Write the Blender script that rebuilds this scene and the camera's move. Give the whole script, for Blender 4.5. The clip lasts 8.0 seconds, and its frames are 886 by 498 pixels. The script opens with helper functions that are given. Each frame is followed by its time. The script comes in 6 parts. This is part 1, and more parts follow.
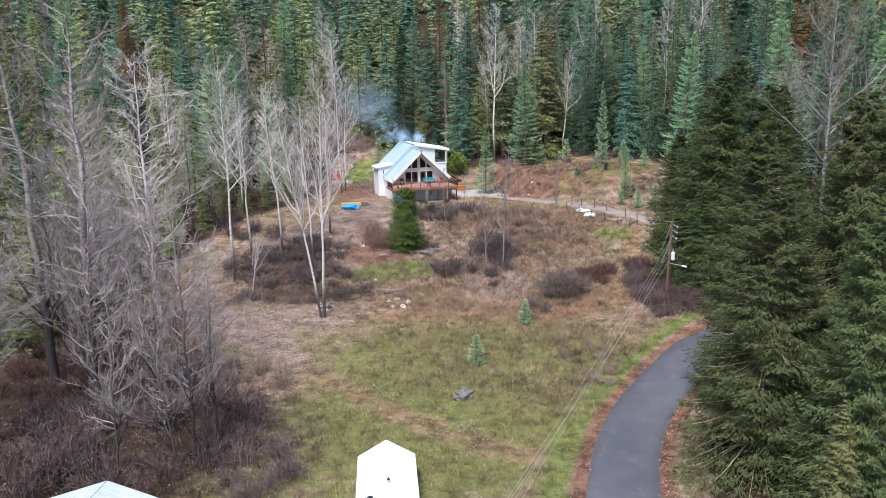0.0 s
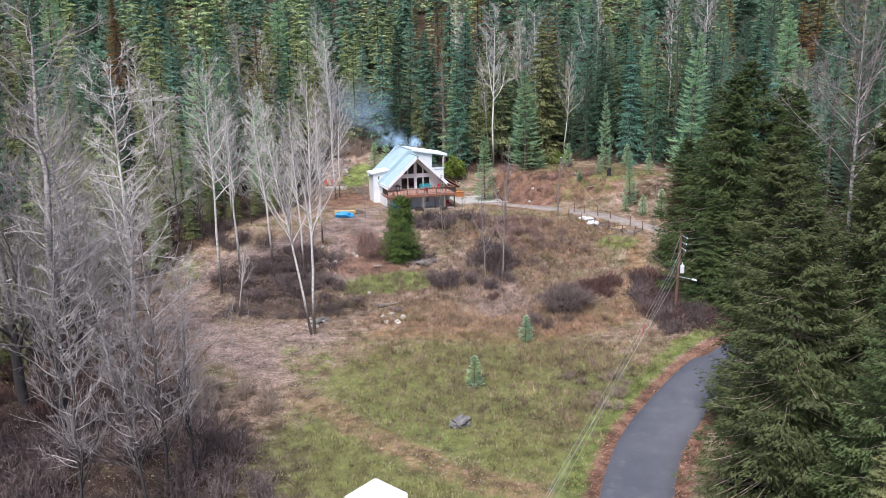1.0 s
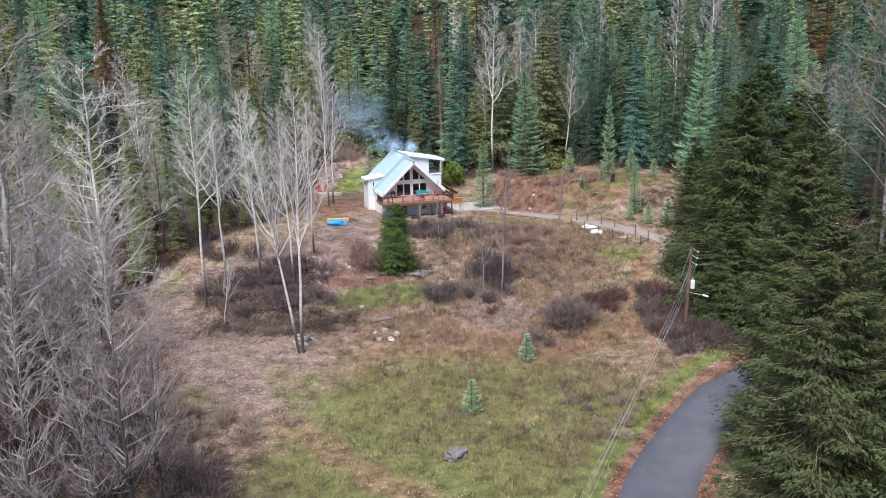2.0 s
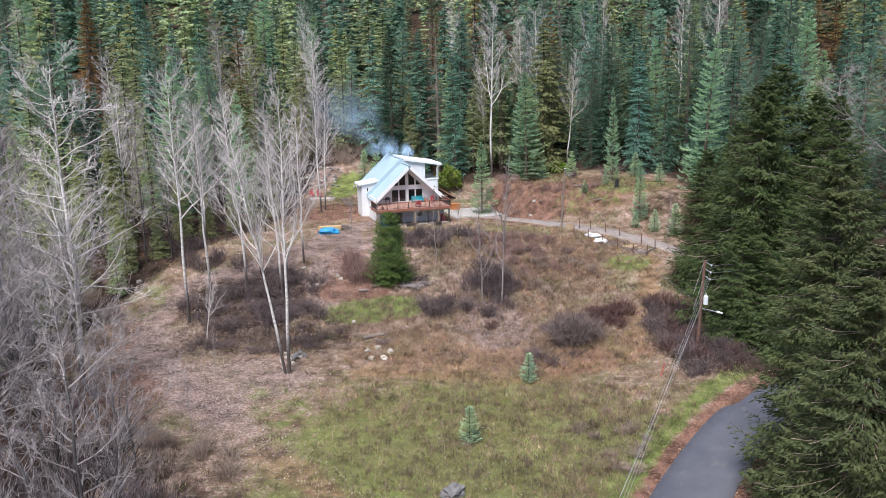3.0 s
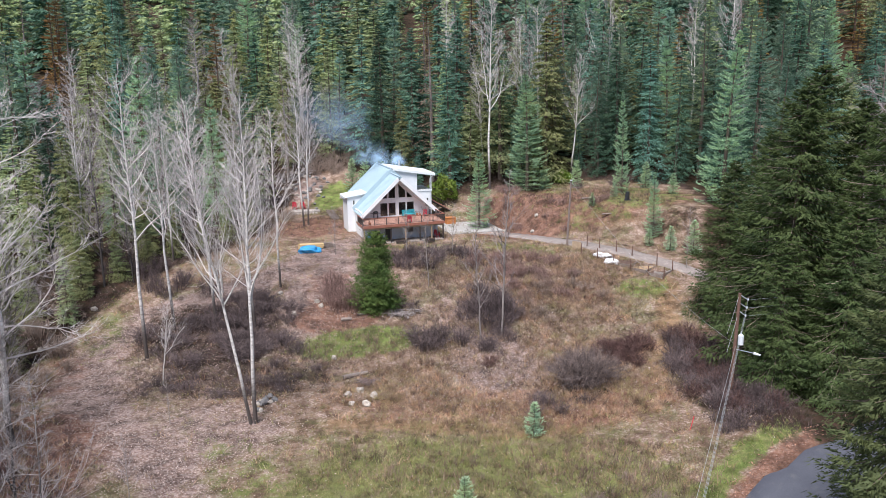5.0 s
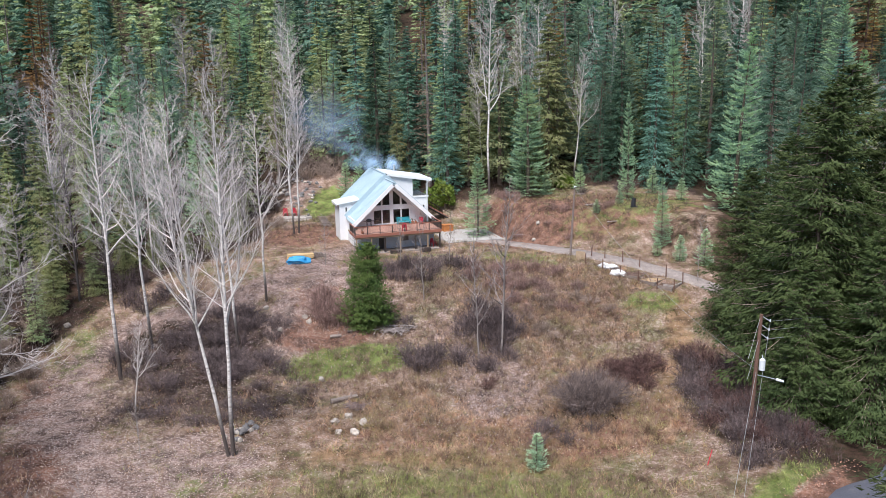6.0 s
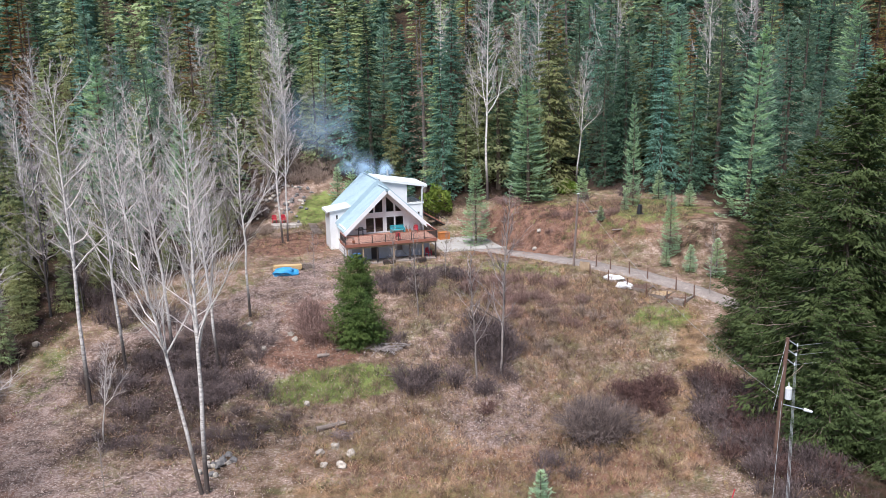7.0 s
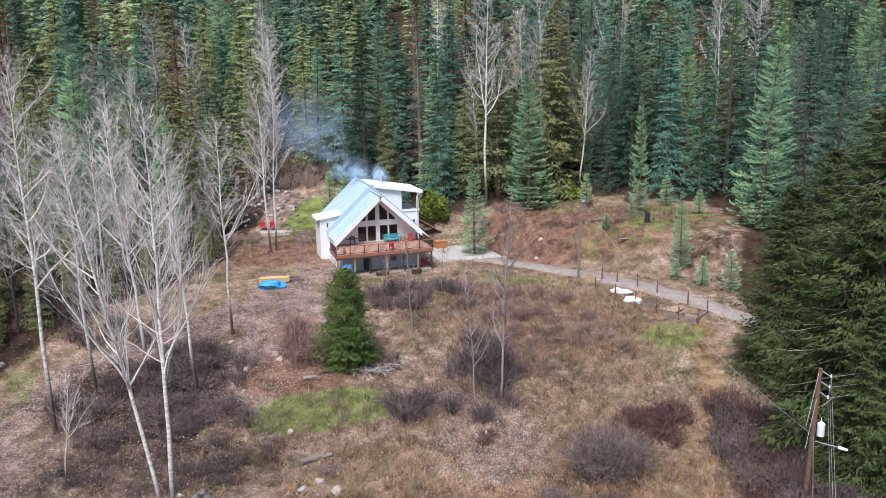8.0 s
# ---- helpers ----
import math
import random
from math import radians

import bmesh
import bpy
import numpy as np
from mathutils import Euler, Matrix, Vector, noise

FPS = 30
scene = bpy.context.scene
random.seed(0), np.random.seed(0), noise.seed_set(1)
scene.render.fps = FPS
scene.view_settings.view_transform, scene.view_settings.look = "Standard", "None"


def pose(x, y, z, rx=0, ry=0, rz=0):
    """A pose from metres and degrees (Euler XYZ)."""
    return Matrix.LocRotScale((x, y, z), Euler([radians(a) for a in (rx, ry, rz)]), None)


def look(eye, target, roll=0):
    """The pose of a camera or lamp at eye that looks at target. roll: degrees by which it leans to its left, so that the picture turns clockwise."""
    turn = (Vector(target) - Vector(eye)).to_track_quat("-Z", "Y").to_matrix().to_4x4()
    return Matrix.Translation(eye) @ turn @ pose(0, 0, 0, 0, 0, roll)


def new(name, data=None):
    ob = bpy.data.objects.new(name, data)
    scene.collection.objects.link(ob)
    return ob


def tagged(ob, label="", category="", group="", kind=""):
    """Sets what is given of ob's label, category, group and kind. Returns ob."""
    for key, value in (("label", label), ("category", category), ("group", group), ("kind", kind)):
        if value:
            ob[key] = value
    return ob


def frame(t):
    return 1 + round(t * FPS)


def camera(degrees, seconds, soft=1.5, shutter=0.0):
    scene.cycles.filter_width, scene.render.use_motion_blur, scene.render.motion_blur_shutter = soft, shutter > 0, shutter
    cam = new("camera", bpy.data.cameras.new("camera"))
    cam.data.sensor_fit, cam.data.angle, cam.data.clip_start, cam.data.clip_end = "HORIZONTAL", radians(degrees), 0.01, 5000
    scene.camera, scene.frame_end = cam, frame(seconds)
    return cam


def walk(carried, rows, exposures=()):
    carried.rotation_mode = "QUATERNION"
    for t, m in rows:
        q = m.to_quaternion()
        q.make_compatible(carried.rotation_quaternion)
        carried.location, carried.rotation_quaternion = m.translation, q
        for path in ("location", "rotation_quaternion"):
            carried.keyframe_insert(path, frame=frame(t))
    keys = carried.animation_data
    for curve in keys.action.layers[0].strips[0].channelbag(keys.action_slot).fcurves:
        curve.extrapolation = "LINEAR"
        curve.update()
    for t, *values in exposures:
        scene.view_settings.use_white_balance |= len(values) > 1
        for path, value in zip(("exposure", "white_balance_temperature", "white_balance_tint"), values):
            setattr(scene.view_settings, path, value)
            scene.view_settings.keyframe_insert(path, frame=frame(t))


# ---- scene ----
cam = camera(58.0, 8.0, 0.7)
PATH = [
    (0, (0.75, 4.81, 31.632), (0.73, 6.76, 31.19), -0.8),
    (0.5, (0.904, 7.373, 31.751), (0.885, 9.324, 31.31), -0.8),
    (1, (1.085, 10.026, 31.842), (1.066, 11.977, 31.402), -0.9),
    (1.5, (1.306, 12.668, 31.97), (1.287, 14.619, 31.531), -0.9),
    (3, (1.67, 21.012, 32.188), (1.656, 22.963, 31.749), -0.9),
    (3.5, (1.729, 23.775, 32.163), (1.718, 25.726, 31.726), -0.9),
    (4, (1.738, 26.625, 32.099), (1.731, 28.577, 31.664), -0.8),
    (4.5, (1.876, 29.614, 32.056), (1.87, 31.566, 31.622), -0.8),
    (6, (2.6, 38.385, 32.105), (2.593, 40.338, 31.671), -0.9),
    (6.5, (2.815, 41.275, 32.07), (2.808, 43.228, 31.636), -0.9),
    (7, (2.92, 44.194, 32.05), (2.917, 46.147, 31.617), -1.0),
    (7.5, (3.021, 47.067, 32.11), (3.02, 49.019, 31.676), -0.9),
    (8, (3.222, 49.968, 32.103), (3.222, 51.921, 31.669), -1.0),
]
walk(cam, [(t, look(eye, target, roll)) for t, eye, target, roll in PATH], [(0, 0.77, 6200, 13), (8, 0.77, 6200, 13)])

# ---- light ----
world = bpy.data.worlds.new("sky")
scene.world = world
world.use_nodes = True
sky = world.node_tree.nodes.new("ShaderNodeTexSky")
sky.sky_type, sky.sun_disc, sky.sun_elevation, sky.sun_rotation = "NISHITA", False, radians(61), radians(200)
back = world.node_tree.nodes["Background"]
world.node_tree.links.new(sky.outputs[0], back.inputs[0])
back.inputs[1].default_value = 0.088
sun = new("sun", bpy.data.lights.new("sun", "SUN"))
sun.data.energy, sun.data.angle, sun.data.color = 3.7, radians(24), (1.0, 0.99, 0.975)
sun.matrix_world = look((-14, -36, 70), (0, 0, 0))


# ---- materials ----
def nodes_of(name):
    m = bpy.data.materials.new(name)
    m.use_nodes = True
    t = m.node_tree
    return m, t, t.nodes["Principled BSDF"]


def mixed(t, fac, a, b, blend="MIX"):
    n = t.nodes.new("ShaderNodeMix")
    n.data_type, n.blend_type = "RGBA", blend
    for socket, value in ((n.inputs[0], fac), (n.inputs[6], a), (n.inputs[7], b)):
        if isinstance(value, bpy.types.NodeSocket):
            t.links.new(value, socket)
        else:
            socket.default_value = value if isinstance(value, (int, float)) else (*value, 1)
    return n.outputs[2]


def noisy(t, scale, detail=4.0, rough=0.6, where=None, low=0.35, high=0.65):
    n = t.nodes.new("ShaderNodeTexNoise")
    n.inputs["Scale"].default_value, n.inputs["Detail"].default_value, n.inputs["Roughness"].default_value = scale, detail, rough
    if where is None:
        where = t.nodes.new("ShaderNodeNewGeometry").outputs["Position"]
    t.links.new(where, n.inputs["Vector"])
    r = t.nodes.new("ShaderNodeMapRange")
    r.inputs[1].default_value, r.inputs[2].default_value = low, high
    t.links.new(n.outputs["Fac"], r.inputs[0])
    return r.outputs[0]


def ramp(t, value, low, high):
    r = t.nodes.new("ShaderNodeMapRange")
    r.interpolation_type = "SMOOTHSTEP"
    r.inputs[1].default_value, r.inputs[2].default_value = low, high
    t.links.new(value, r.inputs[0])
    return r.outputs[0]


def relief(t, b, value, strength, depth=0.02):
    n = t.nodes.new("ShaderNodeBump")
    n.inputs["Strength"].default_value, n.inputs["Distance"].default_value = strength, depth
    t.links.new(value, n.inputs["Height"])
    t.links.new(n.outputs[0], b.inputs["Normal"])


def surface(name, light, dark, scale=2.0, rough=0.8, bump=0.3, depth=0.02, metal=0.0, island=0.0, single=0.0, object_space=False):
    """A grained surface between two colours at two scales; island and single vary it piece by piece and thing by thing."""
    m, t, b = nodes_of(name)
    where = None
    if object_space:
        where = t.nodes.new("ShaderNodeTexCoord").outputs["Object"]
    fine, broad = noisy(t, scale * 9, where=where), noisy(t, scale, where=where)
    colour = mixed(t, broad, light, dark)
    colour = mixed(t, mixed(t, 0.35, broad, fine), colour, mixed(t, fine, light, dark))
    for amount, node, socket in ((island, "ShaderNodeNewGeometry", "Random Per Island"), (single, "ShaderNodeObjectInfo", "Random")):
        if amount:
            n = t.nodes.new("ShaderNodeHueSaturation")
            v = t.nodes.new("ShaderNodeMapRange")
            v.inputs[3].default_value, v.inputs[4].default_value = 1 - amount, 1 + amount
            t.links.new(t.nodes.new(node).outputs[socket], v.inputs[0])
            t.links.new(v.outputs[0], n.inputs["Value"])
            t.links.new(colour, n.inputs["Color"])
            colour = n.outputs[0]
    t.links.new(colour, b.inputs["Base Color"])
    b.inputs["Roughness"].default_value, b.inputs["Metallic"].default_value = rough, metal
    if bump:
        relief(t, b, fine, bump, depth)
    return m


def foliage(name, light, dark, tip, island=0.35, single=0.3, through_light=0.42, grain_size=4.0):
    """Needles or leaves: colour varies by spray, by tree and in broad patches; a little light passes through."""
    m, t, b = nodes_of(name)
    geo, info = t.nodes.new("ShaderNodeNewGeometry"), t.nodes.new("ShaderNodeObjectInfo")
    blend = t.nodes.new("ShaderNodeMapRange")
    blend.inputs[3].default_value, blend.inputs[4].default_value = 0.28, 0.72
    t.links.new(geo.outputs["Random Per Island"], blend.inputs[0])
    colour = mixed(t, blend.outputs[0], light, dark)
    colour = mixed(t, noisy(t, 0.35), colour, tip)
    grain, dim, shade = noisy(t, grain_size, 3, 0.8, low=0.40, high=0.60), t.nodes.new("ShaderNodeMapRange"), t.nodes.new("ShaderNodeHueSaturation")
    dim.inputs[3].default_value, dim.inputs[4].default_value = 0.84, 1.18
    t.links.new(grain, dim.inputs[0])
    t.links.new(dim.outputs[0], shade.inputs["Value"])
    t.links.new(colour, shade.inputs["Color"])
    colour = shade.outputs[0]
    n, v = t.nodes.new("ShaderNodeHueSaturation"), t.nodes.new("ShaderNodeMapRange")
    h = t.nodes.new("ShaderNodeMapRange")
    v.inputs[3].default_value, v.inputs[4].default_value = 1 - single, 1 + single
    h.inputs[3].default_value, h.inputs[4].default_value = 0.5 - 0.05 * single, 0.5 + 0.06 * single
    t.links.new(info.outputs["Random"], v.inputs[0])
    t.links.new(info.outputs["Random"], h.inputs[0])
    t.links.new(v.outputs[0], n.inputs["Value"])
    t.links.new(h.outputs[0], n.inputs["Hue"])
    t.links.new(colour, n.inputs["Color"])
    t.links.new(n.outputs[0], b.inputs["Base Color"])
    b.inputs["Roughness"].default_value = 0.65
    b.inputs["Specular IOR Level"].default_value = 0.25
    if through_light:
        tr, mx = t.nodes.new("ShaderNodeBsdfTranslucent"), t.nodes.new("ShaderNodeMixShader")
        t.links.new(n.outputs[0], tr.inputs[0])
        mx.inputs[0].default_value = through_light
        t.links.new(b.outputs[0], mx.inputs[1])
        t.links.new(tr.outputs[0], mx.inputs[2])
        t.links.new(mx.outputs[0], t.nodes["Material Output"].inputs[0])
    return m


def birch_bark(name, pale, grey, base, low=2.4, high=6.5):
    """Pale bark with dark scars, rough and dark towards the root."""
    m, t, b = nodes_of(name)
    co = t.nodes.new("ShaderNodeTexCoord")
    sep, stretch = t.nodes.new("ShaderNodeSeparateXYZ"), t.nodes.new("ShaderNodeMapping")
    t.links.new(co.outputs["Object"], sep.inputs[0])
    t.links.new(co.outputs["Object"], stretch.inputs[0])
    stretch.inputs["Scale"].default_value = (1.2, 1.2, 4.0)
    scars = noisy(t, 1.6, 6, 0.78, stretch.outputs[0], 0.46, 0.62)
    colour = mixed(t, scars, pale, grey)
    root = t.nodes.new("ShaderNodeMath")
    root.operation = "ADD"
    wob = noisy(t, 0.9, 3, 0.6, co.outputs["Object"], 0.2, 0.8)
    t.links.new(sep.outputs[2], root.inputs[0])
    t.links.new(wob, root.inputs[1])
    colour = mixed(t, ramp(t, root.outputs[0], low, high), base, colour)
    t.links.new(colour, b.inputs["Base Color"])
    b.inputs["Roughness"].default_value = 0.85
    relief(t, b, scars, 0.4)
    return m


def ground_material():
    """Meadow, leaf litter, forest floor and painted cedar shade, mixed by the sheet's own zone weights with ragged
    edges.
    """
    m, t, b = nodes_of("ground_cover")
    zone, other = t.nodes.new("ShaderNodeVertexColor"), t.nodes.new("ShaderNodeVertexColor")
    zone.layer_name, other.layer_name = "zone", "zone_b"
    s, s2 = t.nodes.new("ShaderNodeSeparateColor"), t.nodes.new("ShaderNodeSeparateColor")
    t.links.new(zone.outputs[0], s.inputs[0])
    t.links.new(other.outputs[0], s2.inputs[0])
    rag, fine, broad, mid = noisy(t, 0.55, 10, 0.75, low=0.3, high=0.7), noisy(t, 9, 4, 0.7, low=0.28, high=0.72), noisy(t, 0.12, 3), noisy(t, 1.7, 6, 0.68, low=0.40, high=0.60)
    speck, patch = noisy(t, 6.5, 3, 0.8, low=0.60, high=0.66), noisy(t, 0.6, 6, 0.7, low=0.4, high=0.6)

    def weight(socket):
        add = t.nodes.new("ShaderNodeMath")
        add.operation = "MULTIPLY_ADD"
        t.links.new(rag, add.inputs[0])
        add.inputs[1].default_value = 0.9
        t.links.new(socket, add.inputs[2])
        return ramp(t, add.outputs[0], 0.7, 1.25)

    dry = mixed(t, mid, mixed(t, fine, (0.45, 0.30, 0.195), (0.20, 0.12, 0.075)), mixed(t, fine, (0.36, 0.215, 0.135), (0.12, 0.072, 0.05)))
    dry = mixed(t, patch, dry, mixed(t, fine, (0.38, 0.26, 0.17), (0.17, 0.12, 0.07)))
    green = mixed(t, mid, mixed(t, fine, (0.30, 0.29, 0.115), (0.15, 0.16, 0.055)), mixed(t, fine, (0.40, 0.33, 0.17), (0.11, 0.115, 0.045)))
    green = mixed(t, patch, green, mixed(t, fine, (0.24, 0.25, 0.085), (0.12, 0.13, 0.045)))
    vivid = mixed(t, mid, mixed(t, fine, (0.235, 0.285, 0.08), (0.12, 0.165, 0.045)), mixed(t, fine, (0.29, 0.27, 0.11), (0.10, 0.12, 0.038)))
    litter = mixed(t, mid, mixed(t, fine, (0.44, 0.315, 0.255), (0.16, 0.10, 0.08)), mixed(t, fine, (0.33, 0.225, 0.175), (0.11, 0.068, 0.053)))
    litter = mixed(t, speck, litter, (0.54, 0.46, 0.41))
    cells, pick = t.nodes.new("ShaderNodeTexVoronoi"), t.nodes.new("ShaderNodeSeparateColor")
    cells.inputs["Scale"].default_value = 6.5
    t.links.new(t.nodes.new("ShaderNodeNewGeometry").outputs["Position"], cells.inputs["Vector"])
    t.links.new(cells.outputs["Color"], pick.inputs[0])
    leaf = mixed(t, ramp(t, pick.outputs[0], 0.45, 0.8), mixed(t, pick.outputs[1], (0.31, 0.205, 0.165), (0.15, 0.095, 0.078)), (0.48, 0.37, 0.325))
    litter = mixed(t, 0.6, litter, leaf)
    dry = mixed(t, noisy(t, 0.23, 7, 0.72, low=0.5, high=0.62), dry, green)
    dry = mixed(t, mixed(t, patch, (0.15,) * 3, (0.6,) * 3), dry, leaf)
    red = mixed(t, mid, mixed(t, fine, (0.33, 0.165, 0.105), (0.165, 0.08, 0.052)), mixed(t, fine, (0.27, 0.135, 0.082), (0.115, 0.058, 0.038)))
    straw = mixed(t, mid, mixed(t, fine, (0.42, 0.28, 0.16), (0.23, 0.14, 0.08)), mixed(t, fine, (0.32, 0.20, 0.115), (0.15, 0.09, 0.052)))
    red = mixed(t, 0.18, red, leaf)
    forest_and_shade = mixed(t, mid, mixed(t, fine, (0.12, 0.066, 0.046), (0.045, 0.027, 0.02)), mixed(t, fine, (0.07, 0.058, 0.03), (0.03, 0.024, 0.016)))
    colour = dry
    for w, c in ((s.outputs[0], green), (s2.outputs[2], straw), (s.outputs[1], litter), (s2.outputs[0], red), (s2.outputs[1], vivid), (s.outputs[2], forest_and_shade)):
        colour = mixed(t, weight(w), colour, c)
    tuft, hsv, level = noisy(t, 0.6, 5, 0.62, low=0.36, high=0.64), t.nodes.new("ShaderNodeHueSaturation"), t.nodes.new("ShaderNodeMapRange")
    level.inputs[3].default_value, level.inputs[4].default_value = 0.42, 1.16
    t.links.new(tuft, level.inputs[0])
    t.links.new(level.outputs[0], hsv.inputs["Value"])
    t.links.new(colour, hsv.inputs["Color"])
    t.links.new(hsv.outputs[0], b.inputs["Base Color"])
    b.inputs["Roughness"].default_value = 0.95
    b.inputs["Specular IOR Level"].default_value = 0.1
    relief(t, b, mixed(t, 0.5, fine, mid), 1.0, 0.12)
    return m


def asphalt():
    m, t, b = nodes_of("asphalt")
    fine, broad, patch = noisy(t, 18, 4), noisy(t, 0.25, 4), noisy(t, 1.1, 5, 0.7, low=0.55, high=0.75)
    colour = mixed(t, broad, mixed(t, fine, (0.092, 0.092, 0.108), (0.062, 0.062, 0.074)), mixed(t, fine, (0.125, 0.124, 0.14), (0.085, 0.084, 0.096)))
    t.links.new(mixed(t, patch, colour, (0.13, 0.125, 0.125)), b.inputs["Base Color"])
    b.inputs["Roughness"].default_value = 0.62
    relief(t, b, fine, 0.3, 0.01)
    return m


def pane_glass():
    m, t, b = nodes_of("window_glass")
    b.inputs["Base Color"].default_value = (0.75, 0.8, 0.8, 1)
    b.inputs["Roughness"].default_value, b.inputs["IOR"].default_value = 0.03, 1.45
    b.inputs["Transmission Weight"].default_value = 1.0
    return m


def turf(name, a, b, c, d):
    """Grass or stems whose colour drifts in patches and from blade to blade."""
    m, t, bs = nodes_of(name)
    near, wide = noisy(t, 1.1, 6, 0.7, low=0.42, high=0.58), noisy(t, 0.28, 6, 0.75, low=0.44, high=0.56)
    colour = mixed(t, wide, mixed(t, near, a, b), mixed(t, near, c, d))
    drift, tone, dim = noisy(t, 0.33, 7, 0.7, low=0.38, high=0.62), t.nodes.new("ShaderNodeHueSaturation"), t.nodes.new("ShaderNodeMapRange")
    dim.inputs[3].default_value, dim.inputs[4].default_value = 0.6, 1.25
    t.links.new(drift, dim.inputs[0])
    t.links.new(dim.outputs[0], tone.inputs["Value"])
    t.links.new(colour, tone.inputs["Color"])
    colour = tone.outputs[0]
    n, v = t.nodes.new("ShaderNodeHueSaturation"), t.nodes.new("ShaderNodeMapRange")
    v.inputs[3].default_value, v.inputs[4].default_value = 0.76, 1.22
    t.links.new(t.nodes.new("ShaderNodeNewGeometry").outputs["Random Per Island"], v.inputs[0])
    t.links.new(v.outputs[0], n.inputs["Value"])
    t.links.new(colour, n.inputs["Color"])
    t.links.new(n.outputs[0], bs.inputs["Base Color"])
    bs.inputs["Roughness"].default_value, bs.inputs["Specular IOR Level"].default_value = 0.8, 0.15
    return m


GROUND, ASPHALT, GLASS = ground_material(), asphalt(), pane_glass()
GRAVEL = surface("gravel", (0.34, 0.285, 0.25), (0.17, 0.138, 0.12), 1.2, 0.95, 0.7, 0.03)
CONCRETE = surface("pale_concrete", (0.42, 0.39, 0.36), (0.27, 0.245, 0.22), 0.8, 0.85, 0.2)
# The bluish haze of the woods is mixed into this needle colour.
SPRUCE = foliage("hazed_spruce_needles", (0.122, 0.235, 0.165), (0.0514, 0.109, 0.0785), (0.125, 0.217, 0.131), single=0.6)
PINE = foliage("pine_needles", (0.23, 0.345, 0.258), (0.127, 0.21, 0.161), (0.239, 0.328, 0.205), single=0.48)
PALEPINE = foliage("pale_pine_needles", (0.415, 0.588, 0.383), (0.235, 0.374, 0.243), (0.415, 0.549, 0.289), single=0.1)
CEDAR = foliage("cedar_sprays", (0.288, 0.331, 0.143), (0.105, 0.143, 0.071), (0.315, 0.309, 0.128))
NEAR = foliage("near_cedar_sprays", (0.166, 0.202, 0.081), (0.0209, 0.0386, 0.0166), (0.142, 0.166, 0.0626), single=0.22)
# Darker copy of the near sprays; the roadside shade is put into its colour.
SHADED = foliage("shaded_cedar_sprays", (0.114, 0.164, 0.053), (0.0138, 0.0254, 0.0106), (0.106, 0.138, 0.0445), single=0.1)
YARD = foliage("yard_cedar_sprays", (0.115, 0.187, 0.0466), (0.0468, 0.0896, 0.025), (0.13, 0.18, 0.0429))
OLIVE = foliage("olive_sprays", (0.385, 0.45, 0.217), (0.179, 0.225, 0.116), (0.372, 0.399, 0.194), single=0.35)
LARCH = foliage("golden_needles", (0.34, 0.20, 0.07), (0.20, 0.11, 0.04), (0.30, 0.18, 0.07))
RUST = foliage("rusty_needles", (0.26, 0.18, 0.13), (0.13, 0.09, 0.07), (0.22, 0.16, 0.12))
YOUNG = foliage("young_spruce_needles", (0.442, 0.58, 0.398), (0.309, 0.43, 0.298), (0.463, 0.559, 0.309), single=0.1)
BROADLEAF = foliage("broad_leaves", (0.24, 0.4, 0.065), (0.09, 0.176, 0.0325), (0.27, 0.352, 0.065))
BARK = surface("conifer_bark", (0.17, 0.12, 0.09), (0.09, 0.065, 0.05), 3, 0.95, 0.6, object_space=True)
GREYBARK = surface("grey_bark", (0.34, 0.29, 0.26), (0.20, 0.165, 0.145), 2.5, 0.9, 0.5, object_space=True)
BIRCH = birch_bark("birch_bark", (0.74, 0.685, 0.63), (0.36, 0.31, 0.275), (0.075, 0.058, 0.05))
COTTON = birch_bark("cottonwood_bark", (0.40, 0.355, 0.33), (0.11, 0.092, 0.083), (0.055, 0.045, 0.041), 5.0, 20.0)
TWIG = surface("pale_twigs", (0.65, 0.59, 0.55), (0.46, 0.40, 0.37), 1.5, 0.85, 0, island=0.3)
GREYTWIG = surface("grey_twigs", (0.40, 0.34, 0.315), (0.13, 0.105, 0.097), 1.5, 0.85, 0, island=0.5)
HAZETWIG = surface("grey_mauve_twigs", (0.46, 0.40, 0.375), (0.15, 0.125, 0.117), 1.5, 0.85, 0, island=0.4)
SHRUBTWIG = surface("purple_brown_twigs", (0.19, 0.138, 0.13), (0.06, 0.042, 0.039), 1.0, 0.9, 0, island=0.65, single=0.25)
DEEPTWIG = surface("dark_thicket_twigs", (0.17, 0.12, 0.112), (0.045, 0.031, 0.029), 1.0, 0.9, 0, island=0.6)
MAROONTWIG = surface("maroon_thicket_twigs", (0.17, 0.09, 0.075), (0.055, 0.028, 0.024), 1.0, 0.9, 0, island=0.6)
DOMETWIG = surface("grey_brown_bramble", (0.27, 0.20, 0.175), (0.05, 0.037, 0.033), 1.0, 0.9, 0, island=0.5)
REDTWIG = surface("red_brown_twigs", (0.34, 0.215, 0.18), (0.14, 0.08, 0.065), 1.0, 0.9, 0, island=0.55, single=0.2)
TANTWIG = surface("tan_twigs", (0.34, 0.255, 0.20), (0.21, 0.15, 0.12), 1.0, 0.9, 0, island=0.35, single=0.2)
GRASS = turf("meadow_turf", (0.42, 0.36, 0.19), (0.25, 0.265, 0.085), (0.115, 0.095, 0.05), (0.31, 0.29, 0.115))
STRAW = turf("dry_turf", (0.50, 0.34, 0.22), (0.37, 0.20, 0.115), (0.16, 0.098, 0.07), (0.31, 0.25, 0.115))
